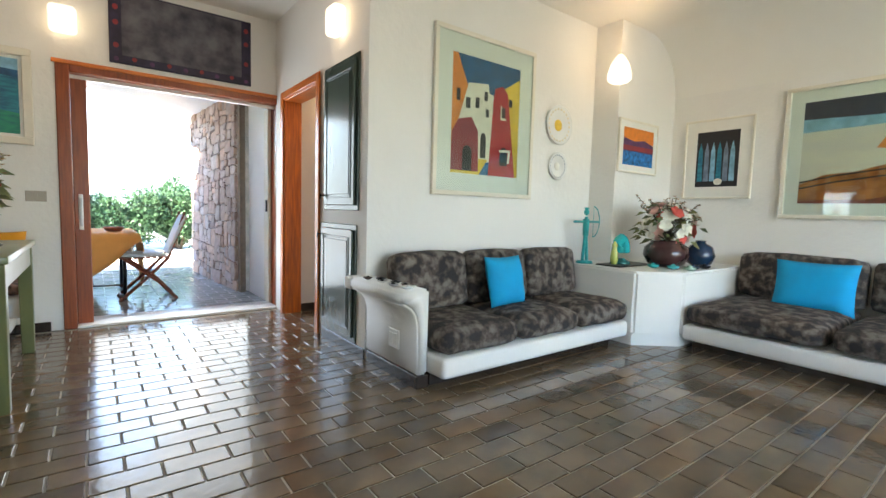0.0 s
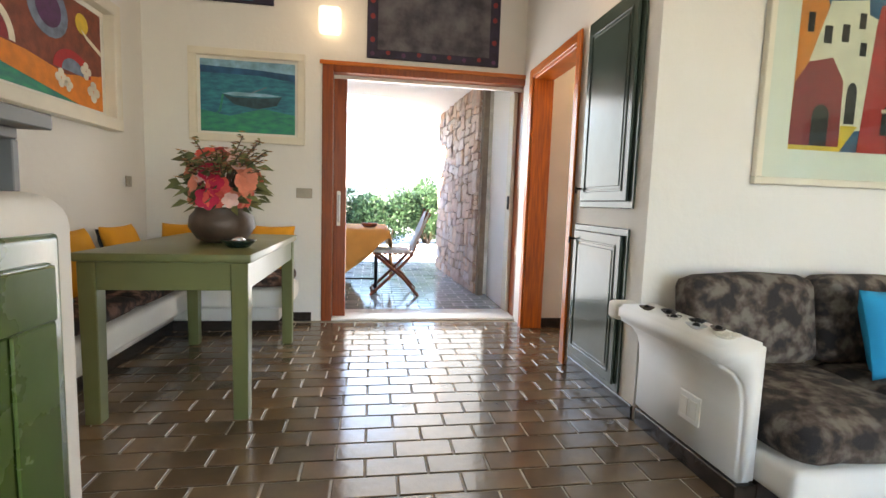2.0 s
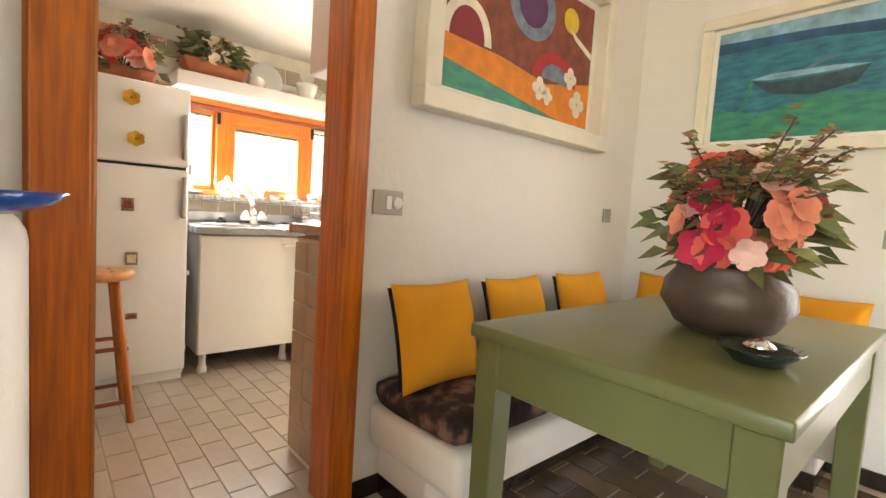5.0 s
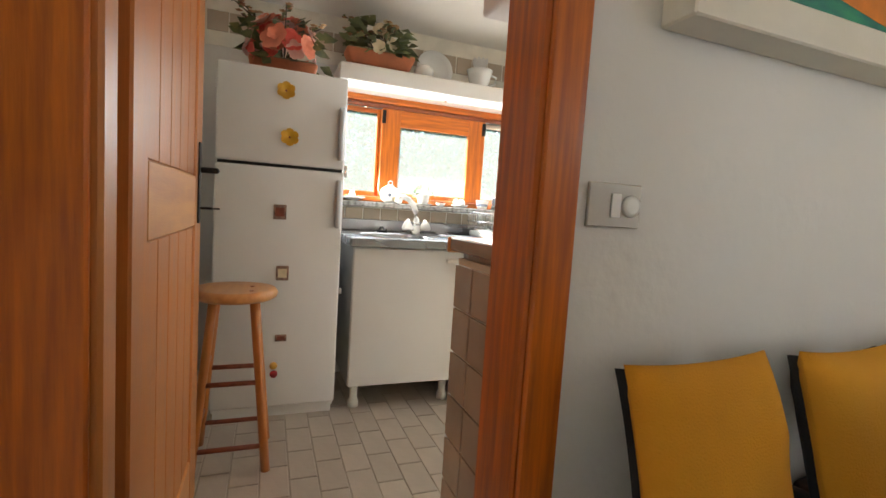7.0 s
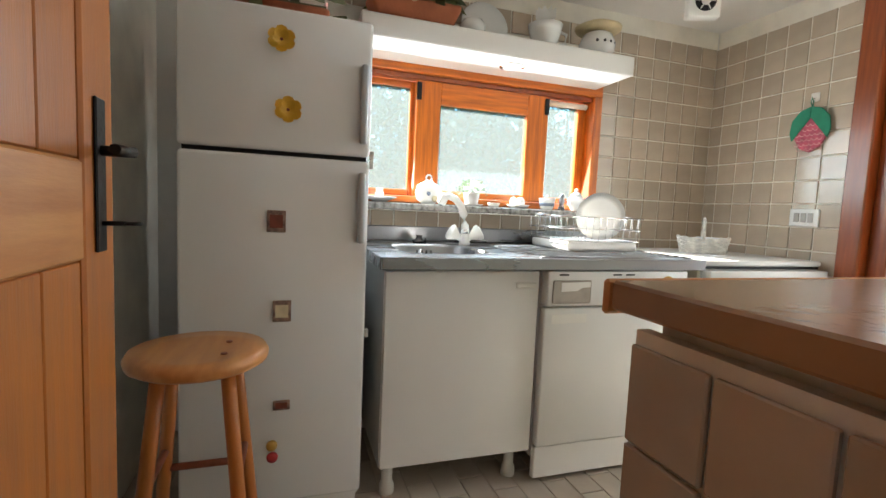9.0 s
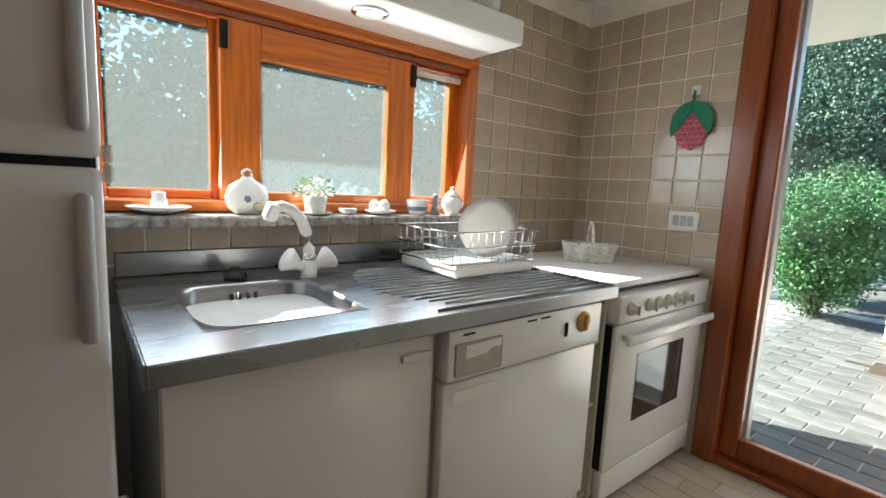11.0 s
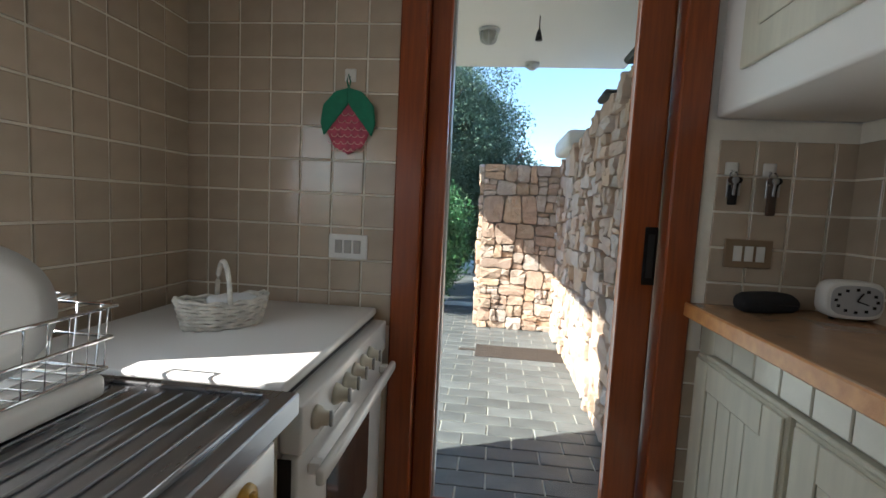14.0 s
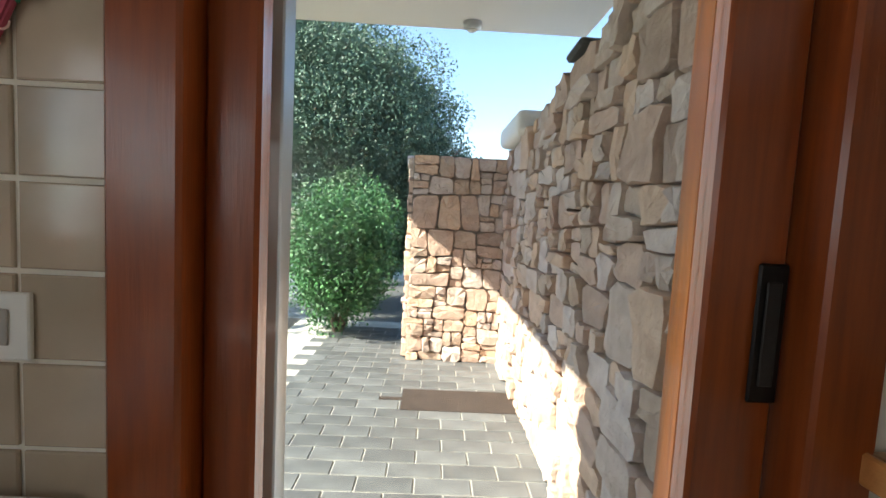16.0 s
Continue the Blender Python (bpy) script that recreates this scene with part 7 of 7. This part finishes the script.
    if a < want or a < size[0] ** 2 * 1.5 or len(poly) < 3:
        out.append(poly)
        return
    tilt = rnd.uniform(-0.16, 0.16)
    if wide > high * rnd.uniform(0.95, 1.6):
        n = (math.cos(tilt), math.sin(tilt))
        mid = (min(xs) + wide * rnd.uniform(0.32, 0.68), min(zs) + high / 2)
    else:
        n = (math.sin(tilt * 0.6), math.cos(tilt * 0.6))
        mid = (min(xs) + wide / 2, min(zs) + high * rnd.uniform(0.32, 0.68))
    c = n[0] * mid[0] + n[1] * mid[1]
    for q in (cut(poly, n[0], n[1], c), cut(poly, -n[0], -n[1], -c)):
        if len(q) > 2:
            blocks(q, size, rnd, out)


def rubble(parent, length, top, seed, m, size=(0.08, 0.34), depth=0.05, gap=0.004):
    """Rough blocks over a face along +x from 0, its height given by top(x); past 296 pieces the smallest are joined."""
    rnd = random.Random(seed)
    cells = []
    blocks([(0.0, 0.0), (length, 0.0), (length, top(length)), (0.0, top(0))], size, rnd, cells)
    cells.sort(key=area, reverse=True)
    laid, rest = 0, bmesh.new()
    for poly in cells:
        ring, cx, cz = outline(poly, rnd, gap)
        if len(ring) < 5:
            continue
        b = stone_block(ring, depth * rnd.uniform(0.55, 1.35), rnd, cx, cz)
        if laid < 296:
            o = part("stone", b, STONE, parent)
            o.matrix_basis = m @ Matrix.Translation((cx, 0, cz))
            laid += 1
        else:
            merge(rest, b, Matrix.Translation((cx, 0, cz)))
    if len(rest.verts):
        o = tagged(part("stone_rest", rest, STONE, parent), kind="stuff")
        o.matrix_basis = m
    else:
        rest.free()


def core(name, pts, z1, label, material=MORTAR):
    """A mortar core between ground and a sloping top; pts: x, y, top height."""
    w = thing(name, (0, 0, 0), label, "stone wall")
    b = bmesh.new()
    lo = [b.verts.new((x, y, -0.12)) for x, y, _ in pts]
    hi = [b.verts.new((x, y, z)) for x, y, z in pts]
    k = len(pts)
    for i in range(k):
        b.faces.new((lo[i], lo[(i + 1) % k], hi[(i + 1) % k], hi[i]))
    b.faces.new(hi)
    bmesh.ops.recalc_face_normals(b, faces=b.faces)
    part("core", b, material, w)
    return w


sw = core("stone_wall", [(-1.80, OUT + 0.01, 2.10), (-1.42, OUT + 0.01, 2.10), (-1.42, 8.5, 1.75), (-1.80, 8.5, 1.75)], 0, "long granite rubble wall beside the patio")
rubble(sw, 3.25, lambda x: 1.74 + 0.105 * x, 3, Matrix.Translation((-1.80, 8.31, 0)) @ pose(0, 0, 0, 0, 0, -90), (0.07, 0.30), 0.055)
for i, (y, z, s) in enumerate(((5.45, 2.06, 0.13), (5.72, 2.03, 0.09), (6.3, 1.965, 0.10))):
    b = box(-1.88, y - s, z, -1.55, y + s, z + 0.035, 0.012, 1)
    for v in b.verts:
        v.co.z += 0.012 * noise.noise(v.co * 7) - 0.03 * (v.co.y - y)
    part("slate", b, SLATE, sw, "loose dark slate coping")
b = box(-1.92, 7.35, 1.80, -1.45, 8.15, 1.97, 0.05, 3)
part("coping", b, SOFFIT, sw, "white rounded coping block")

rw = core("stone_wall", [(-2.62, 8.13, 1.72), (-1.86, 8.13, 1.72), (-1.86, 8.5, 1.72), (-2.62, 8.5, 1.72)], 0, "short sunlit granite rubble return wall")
rubble(rw, 0.78, lambda x: 1.72, 12, Matrix.Translation((-2.62, 8.13, 0)), (0.07, 0.27), 0.045)
rubble(rw, 0.37, lambda x: 1.72, 15, Matrix.Translation((-2.62, 8.5, 0)) @ pose(0, 0, 0, 0, 0, -90), (0.09, 0.25), 0.04)

# lighter copy of the mortar: the terrace wall's glare is put into its colour
MORTAR_GLARE = mat("glare_paled_mortar", (0.60, 0.54, 0.47), 0.95, var=0.2, scale=9, bump=0.3, bscale=60)
tw = core("stone_wall", [(1.56, 5.86, 2.36), (1.95, 5.86, 2.36), (1.75, 8.0, 2.36), (1.42, 8.0, 2.36)], 0, "granite rubble wall beside the terrace", MORTAR_GLARE)
rubble(tw, 2.15, lambda x: 2.36, 31, Matrix.Translation((1.42, 8.0, 0)) @ pose(0, 0, 0, 0, 0, -86.2), (0.08, 0.30), 0.03)
pw = thing("terrace_pier", (0, 0, 0), "white plastered pier between door and stone wall", "wall")
part("pier", box(1.665, OUT + 0.002, 0, 1.95, 5.76, 2.36, 0.01), PLASTER_SMOOTH, pw)
part("board", box(1.565, 5.765, 0, 1.63, 5.86, 2.36, 0.006), plain("weathered_grey_post", (0.26, 0.20, 0.15), 0.8), pw, "weathered brown post")
fw = core("stone_wall", [(2.0, 11.5, 1.75), (3.6, 11.5, 1.75), (3.6, 12.0, 1.75), (2.0, 12.0, 1.75)], 0, "low rubble garden wall beyond the terrace")
rubble(fw, 1.6, lambda x: 1.75, 44, Matrix.Translation((2.0, 11.5, 0)), (0.14, 0.40), 0.06)


# thin dark slab laid where a bar of shadow crosses the pavers
dm = thing("shadow_slab", (-2.28, 7.27, -0.001), "dark rounded slab in place of a shadow on the patio pavers", "mat")
b = box(-0.46, -0.17, 0, 0.47, 0.17, 0.008)
bmesh.ops.bevel(b, geom=[e for e in b.edges if abs(e.verts[0].co.z - e.verts[1].co.z) > 0.005 and e.verts[0].co.x < 0], offset=0.15, segments=6, affect="EDGES")
part("shadow_sheet", b, mat("dark_brown_shadow_tone", (0.07, 0.05, 0.04), 0.95, var=0.3, scale=20, bump=0.3, bscale=160), dm)


# terrace furniture
def folding_chair():
    c = thing("folding_chair", (0.63, 5.95, 0), "folding red-brown wooden chair with white cushion", "chair")
    for y in (-0.22, 0.22):
        part("leg", tube([(0.27, y, 0.0), (0.10, y, 0.20), (-0.20, y, 0.45)], 0.017, 4), CHAIRWOOD, c)
        part("leg", tube([(-0.25, y * 0.86, 0.0), (0.0, y * 0.86, 0.24), (0.20, y * 0.86, 0.45), (0.36, y * 0.86, 0.95)], 0.017, 4), CHAIRWOOD, c)
    for x, z in ((0.24, 0.03), (-0.23, 0.03), (0.05, 0.27)):
        part("stretcher", tube([(x, -0.22, z), (x, 0.22, z)], 0.013, 6), CHAIRWOOD, c)
    for k in range(8):
        part("seat_slat", box(-0.23 + k * 0.056, -0.21, 0.445, -0.185 + k * 0.056, 0.21, 0.46, 0.003), CHAIRWOOD, c)
    for k in range(7):
        t = 0.16 + 0.12 * k
        x, z = 0.20 + 0.20 * t, 0.45 + 0.48 * t
        part("back_slat", moved(box(-0.008, -0.19, -0.022, 0.008, 0.19, 0.022, 0.003), pose(x, 0, z, 0, 22)), CHAIRWOOD, c)
    smooth(part("seat_cushion", block_cushion(-0.24, -0.21, 0.462, 0.18, 0.21, 0.50, 0.018, 0.01), WHITECLOTH, c))
    bc = moved(block_cushion(-0.02, -0.20, 0.0, 0.02, 0.20, 0.46, 0.018, 0.0), pose(0.195, 0, 0.49, 0, 22))
    smooth(part("back_cushion", bc, WHITECLOTH, c))
    return c


folding_chair()
tt = thing("terrace_table", (0.0, 6.32, 0), "terrace table under a white top", "table")
part("tabletop", box(-0.52, -0.5, 0.69, 0.56, 0.6, 0.715, 0.006), WHITECLOTH, tt)
for x in (-0.42, 0.44):
    for y in (-0.42, 0.5):
        part("leg", tube([(x, y, 0), (x, y, 0.69)], 0.018, 8), BLACK, tt)
part("stretcher", tube([(-0.42, -0.42, 0.16), (0.44, -0.42, 0.16)], 0.010, 6), BLACK, tt)
cloth = thing("tablecloth", (0.0, 6.32, 0.716), "orange tablecloth hanging in points from terrace table", "tablecloth")
b = bmesh.new()
n = 30
sheet = []
for i in range(n + 1):
    row = []
    for j in range(n + 1):
        u, v = -0.86 + 1.72 * i / n, -0.86 + 1.72 * j / n
        ca, sa = math.cos(0.72), math.sin(0.72)
        x, y = u * ca - v * sa, u * sa + v * ca
        ox, oy = max(0, abs(x) - 0.565), max(0, abs(y) - 0.56)
        drop = ox + oy
        px, py = math.copysign(min(abs(x), 0.575 + 0.04 * min(1, 4 * ox)), x), math.copysign(min(abs(y), 0.615 + 0.03 * min(1, 4 * oy)), y)
        w = 0.018 * math.sin(9 * (x + y)) * min(1, drop * 5)
        row.append(b.verts.new((px + w, py + w, 0.003 - drop)))
    sheet.append(row)
for i in range(n):
    for j in range(n):
        b.faces.new((sheet[i][j], sheet[i + 1][j], sheet[i + 1][j + 1], sheet[i][j + 1])).smooth = True
ob = part("cloth", b, ORANGECLOTH, cloth)
so = ob.modifiers.new("thickness", "SOLIDIFY")
so.thickness = 0.003
bw = thing("terrace_bowl", (0.36, 6.12, 0.722), "shallow wooden bowl on the terrace table", "bowl")
smooth(part("bowl", lathe([(0.05, 0), (0.08, 0.012), (0.10, 0.045), (0.094, 0.045), (0.05, 0.015)], 22), CHAIRWOOD, bw))


# plants
def leaf_cloud(centre, radii, count, size, seed, lumps=14, up=0.3):
    """Leaves gathered in lumps over an uneven crown: vertices and faces."""
    rng = np.random.default_rng(seed)
    dirs = rng.normal(size=(lumps, 3))
    dirs /= np.linalg.norm(dirs, axis=1)[:, None]
    hubs = dirs * rng.uniform(0.45, 0.85, (lumps, 1))
    pick = rng.integers(0, lumps, count)
    loc = rng.normal(size=(count, 3))
    loc /= np.linalg.norm(loc, axis=1)[:, None]
    loc *= rng.uniform(0.55, 1.0, (count, 1)) * 0.42
    p = (hubs[pick] + loc) * np.array(radii) + np.array(centre)
    a = rng.normal(size=(count, 3))
    a[:, 2] += up
    a /= np.linalg.norm(a, axis=1)[:, None]
    s = np.cross(a, rng.normal(size=(count, 3)))
    s /= np.linalg.norm(s, axis=1)[:, None] + 1e-9
    L = size * rng.uniform(0.6, 1.4, (count, 1))
    q = np.stack([p, p + a * L * 0.5 + s * L * 0.26, p + a * L, p + a * L * 0.5 - s * L * 0.26], 1)
    return q.reshape(-1, 3)


def foliage(name, clouds, material, parent):
    v = np.concatenate(clouds)
    me = bpy.data.meshes.new(name)
    n = len(v) // 4
    me.from_pydata(v.tolist(), [], [(4 * i, 4 * i + 1, 4 * i + 2, 4 * i + 3) for i in range(n)])
    me.materials.append(material)
    o = new(name, me)
    o.parent = parent
    return o


def tree(at, label, height, radii, count, size, seed, material, trunk_r=0.12, lumps=22):
    t = thing("tree", at, label, "tree")
    rnd = random.Random(seed)
    b = tube([(0, 0, -0.15), (0.05, 0.02, height * 0.3), (-0.05, 0.08, height * 0.55), (0.03, 0, height * 0.9)], trunk_r, 10, trunk_r * 0.25)
    for k in range(7):
        a = k * 0.95 + rnd.uniform(-.3, .3)
        z = height * rnd.uniform(0.25, 0.6)
        e = (radii[0] * 0.7 * math.cos(a), radii[1] * 0.7 * math.sin(a), z + height * 0.25)
        merge(b, tube([(0, 0, z), (e[0] * 0.5, e[1] * 0.5, z + height * 0.1), e], trunk_r * 0.42, 7, 0.015))
    part("trunk", b, BARK, t)
    foliage("crown", [leaf_cloud((0, 0, height * 0.68), radii, count, size, seed, lumps), leaf_cloud((0, 0, height * 0.5), [r * 0.75 for r in radii], count // 3, size, seed + 1, lumps)], material, t)
    return t


def bush(at, label, radii, count, size, seed, material, lumps=16):
    t = thing("bush", at, label, "bush")
    b = bmesh.new()
    rnd = random.Random(seed)
    for k in range(6):
        a = k * 1.05
        merge(b, tube([(0, 0, -0.12), (radii[0] * 0.3 * math.cos(a), radii[1] * 0.3 * math.sin(a), radii[2] * 0.6), (radii[0] * 0.5 * math.cos(a), radii[1] * 0.5 * math.sin(a), radii[2] * 1.3)], 0.025, 6, 0.008))
    part("trunk", b, BARK, t)
    foliage("crown", [leaf_cloud((0, 0, radii[2]), radii, count, size, seed, lumps), leaf_cloud((0, 0, radii[2] * 0.8), [r * 0.7 for r in radii], count // 2, size, seed + 1, lumps)], material, t)
    return t


# beyond the patio
bush((-3.35, 8.9, 0), "bright green feathery bush beside the patio path", (0.55, 0.75, 0.80), 30000, 0.036, 61, LEAF_B, 34)
bush((-3.5, 10.2, 0), "dense green bush along the garden path", (0.7, 0.8, 0.85), 18000, 0.042, 62, LEAF_C, 26)
tree((-4.0, 11.6, 0), "dark juniper tree with grey-green needles", 4.0, (1.75, 1.5, 1.35), 90000, 0.046, 63, LEAF_A, 0.14, 44)
tree((-5.4, 12.8, 0), "tall dark juniper tree behind the path", 4.8, (2.0, 1.8, 1.9), 50000, 0.065, 64, LEAF_A, 0.16, 40)
tree((-2.75, 12.4, 0), "lower dark juniper tree behind the stone wall", 3.25, (1.15, 1.0, 1.15), 42000, 0.046, 65, LEAF_A, 0.10, 34)
bush((-3.9, 13.4, 0), "dark shrub closing the garden path", (1.1, 0.8, 1.1), 7000, 0.08, 66, LEAF_C)
# west of the kitchen window
for i, (x, y, h) in enumerate(((-8.2, 2.0, 3.1), (-8.8, 4.6, 3.4), (-9.5, -0.6, 3.0), (-9.0, 7.2, 3.2))):
    tree((x, y, 0), "broad green garden tree west of the house", h, (1.6, 1.7, 1.25), 9000, 0.12, 70 + i, LEAF_A if i % 2 else LEAF_C, 0.12, 24)
for i, y in enumerate((-0.4, 1.5, 3.4, 5.3)):
    bush((-10.6, y, 0), "dense green shrub west of the house", (0.9, 1.35, 1.25), 7000, 0.12, 100 + i, LEAF_C, 26)
# beyond the terrace
for i in range(7):
    bush((-4.2 + i * 1.0, 12.6 + 0.25 * math.sin(i * 2.1), 0), "clipped dark green hedge bush at the terrace end", (0.72, 0.5, 0.74), 6500, 0.07, 80 + i, LEAF_C, 20)
bush((1.75, 12.9, 0), "taller light green bush beside garden wall", (0.75, 0.7, 0.85), 9000, 0.07, 90, LEAF_C)
bush((2.9, 13.6, 0), "light green tree-like bush behind garden wall", (1.0, 0.9, 1.5), 8000, 0.09, 91, LEAF_A)

# far hills
b = bmesh.new()
rows = []
for k, (dist, hh) in enumerate(((340, 0), (420, 1.0), (520, 0.0))):
    rows.append([b.verts.new((dist * math.sin(radians(a)), dist * math.cos(radians(a)), -0.2 + hh * (14 + 12 * noise.noise(Vector((a * 0.07, 3.1, 0)))))) for a in range(-70, 71, 2)])
for p, q in zip(rows, rows[1:]):
    for i in range(len(p) - 1):
        b.faces.new((p[i], p[i + 1], q[i + 1], q[i])).smooth = True
bmesh.ops.recalc_face_normals(b, faces=b.faces)
tagged(part("backdrop", b, HILL), kind="structure")


# ---- laid pieces: floors, wall tiles ----
def chamfer_tile(w, d, h, c=0.003):
    """A flat tile with its upper edges broken, standing on z = 0, without underside."""
    b = bmesh.new()
    lo = [b.verts.new((x * w / 2, y * d / 2, 0)) for x, y in ((-1, -1), (1, -1), (1, 1), (-1, 1))]
    mi = [b.verts.new((x * w / 2, y * d / 2, h - c)) for x, y in ((-1, -1), (1, -1), (1, 1), (-1, 1))]
    hi = [b.verts.new((x * (w / 2 - c), y * (d / 2 - c), h)) for x, y in ((-1, -1), (1, -1), (1, 1), (-1, 1))]
    for a, k in ((lo, mi), (mi, hi)):
        for i in range(4):
            b.faces.new((a[i], a[(i + 1) % 4], k[(i + 1) % 4], k[i]))
    b.faces.new(hi)
    return b


def pieces(name, mesh, places, parent, turn=(0, 0, 0), wobble=0.0):
    rnd = random.Random(7)
    for x, y, z in places:
        o = new(name, mesh)
        o.parent = parent
        o.location = (x, y, z)
        o.rotation_euler = (turn[0] + rnd.uniform(-wobble, wobble), turn[1] + rnd.uniform(-wobble, wobble), turn[2])


def joined(name, mesh, places, parent, material, turn=(0, 0, 0), wobble=0.0):
    """Many pieces as one mesh."""
    if not places:
        return None
    rnd = random.Random(9)
    co = np.array([v.co for v in mesh.vertices])
    fs = [list(p.vertices) for p in mesh.polygons]
    vs, faces = [], []
    for n, (x, y, z) in enumerate(places):
        r = np.array(Euler((turn[0] + rnd.uniform(-wobble, wobble), turn[1] + rnd.uniform(-wobble, wobble), turn[2])).to_matrix())
        vs.append(co @ r.T + np.array((x, y, z)))
        faces += [[i + n * len(co) for i in f] for f in fs]
    me = bpy.data.meshes.new(name)
    me.from_pydata(np.concatenate(vs).tolist(), [], faces)
    me.materials.append(material)
    o = new(name, me)
    o.parent = parent
    return tagged(o, kind="stuff")


def brick_bond(x0, x1, y0, y1, pw, ph, ox=0.0, oy=0.0):
    out = []
    j0, j1 = math.floor((y0 - oy) / ph), math.ceil((y1 - oy) / ph)
    for j in range(j0, j1 + 1):
        y = oy + (j + 0.5) * ph
        if not y0 + 0.2 * ph < y < y1 - 0.2 * ph:
            continue
        sh = ox + (0.5 * pw if j % 2 else 0)
        for i in range(math.floor((x0 - sh) / pw), math.ceil((x1 - sh) / pw) + 1):
            x = sh + (i + 0.5) * pw
            if x0 + 0.3 * pw < x < x1 - 0.3 * pw:
                out.append((x, y))
    return out


def mesh_of(name, bm, material):
    me = bpy.data.meshes.new(name)
    bm.to_mesh(me)
    bm.free()
    me.materials.append(material)
    return me


def lay(floor_name, piece, material, spots, size, near, z=-0.004, h=0.006, wobble=0.0035):
    """Lay a floor: pieces inside the near stretch are objects, the rest one mesh."""
    floor = bpy.data.objects[floor_name]
    me = mesh_of(piece, chamfer_tile(size[0], size[1], h, 0.0025), material)
    inside = [s for s in spots if near[0] < s[0] < near[2] and near[1] < s[1] < near[3]][:300]
    got = set(inside)
    pieces(piece, me, [(x, y, z) for x, y in inside], floor, wobble=wobble)
    joined(piece + "_rest", me, [(x, y, z) for x, y in spots if (x, y) not in got], floor, material, wobble=wobble)


PW, PH = 0.238, 0.123
spots = brick_bond(KIN, EAST, -3.35, NORTH, PW, PH, 0.028, 0.07)
spots += brick_bond(-0.02, 1.72, NORTH, OUT, PW, PH, 0.028, 0.07)
spots += brick_bond(CAB, 3.3, 3.54, 4.46, PW, PH, 0.028, 0.07)
spots = list(dict.fromkeys((round(x, 4), round(y, 4)) for x, y in spots))
lay("floor", "floor_tile", TILE, spots, (PW - 0.009, PH - 0.009), (-0.4, 1.3, 1.75, 4.7))

kspots = brick_bond(-3.6, KIN, 1.85, KNORTH, 0.205, 0.105, 0.0, 0.0)
lay("floor_kitchen", "kitchen_tile", KTILE, kspots, (0.201, 0.101), (-2.9, 1.9, -1.5, 4.8), z=-0.003, h=0.0045, wobble=0.001)

lay("ground_patio", "paver", PATIO, brick_bond(-3.6, -1.6, OUT, 9.2, 0.2675, 0.1255, 0.071, 0.089), (0.2585, 0.1165), (-3.2, 5.0, -1.7, 8.2))
lay("ground_terrace", "terrace_tile", TILE_OUT, brick_bond(-1.3, 1.9, OUT, 8.6, PW, PH, 0.028, 0.07), (PW - 0.009, PH - 0.009), (0.0, 5.0, 1.7, 7.2))

# glazed tiles on the kitchen walls
tile_v = mesh_of("wall_tile", chamfer_tile(T - 0.0075, T - 0.0075, 0.009, 0.002), WTILE)


def tile_wall(backing, places, turn):
    pieces("wall_tile", tile_v, places, backing, turn, 0.006)


def backing(name, x0, y0, z0, x1, y1, z1):
    return tagged(part(name, box(x0, y0, z0, x1, y1, z1), WGROUT), kind="structure")


Z0 = 0.8115
rows = [Z0 + (j + 0.5) * T for j in range(int((2.19 - Z0) / T))]
n1 = backing("wall_tiling_north", -3.62, KNORTH + 0.004, 0, -2.852, KNORTH + 0.011, 2.19)
tile_wall(n1, [(-2.846 - (i + 0.5) * T, KNORTH + 0.007, z) for i in range(7) for z in rows], (radians(90), 0, 0))
n2 = backing("wall_tiling_north_east", -1.833, KNORTH + 0.004, 0, KE, KNORTH + 0.011, 1.57)
tile_wall(n2, [(-1.7935 + (i + 0.5) * T, KNORTH + 0.007, z) for i in range(4) for z in rows if z < 1.55], (radians(90), 0, 0))
tile_wall(n2, [(-1.7935 - 0.5 * T + 0.052, KNORTH + 0.007, z - k * T) for k in range(1, 7) for z in rows[:1]], (radians(90), 0, 0))
w1 = backing("wall_tiling_west", KWEST - 0.011, 4.051, 0, KWEST - 0.004, KNORTH, 2.19)
tile_wall(w1, [(KWEST - 0.007, KNORTH - 0.005 - (i + 0.5) * T, z) for i in range(7) for z in rows], (radians(90), 0, radians(90)))
w2 = backing("wall_tiling_west_low", KWEST - 0.011, 2.58, 0.8, KWEST - 0.004, 4.05, 1.041)
tile_wall(w2, [(KWEST - 0.007, 4.05 - (i + 0.5) * T, z) for i in range(12) for z in (0.865, 0.982)], (radians(90), 0, radians(90)))
w3 = backing("wall_tiling_west_high", KWEST - 0.011, 1.85, 1.90, KWEST - 0.004, 4.05, 2.19)
tile_wall(w3, [(KWEST - 0.007, 4.05 - (i + 0.5) * T, z) for i in range(18) for z in rows if z > 1.92], (radians(90), 0, radians(90)))
e1 = backing("wall_tiling_east", KE - 0.011, 2.81, 0.9, KE - 0.004, KNORTH, 1.57)
tile_wall(e1, [(KE - 0.007, KNORTH - (i + 0.5) * T, z) for i in range(6) for z in rows if 0.93 < z < 1.55], (radians(90), 0, radians(-90)))
s1 = backing("wall_tiling_south", -3.62, 1.851, 0, -2.2, 1.858, 2.19)
tile_wall(s1, [(-2.2 - (i + 0.5) * T, 1.855, z) for i in range(5) for z in rows], (radians(90), 0, radians(180)))
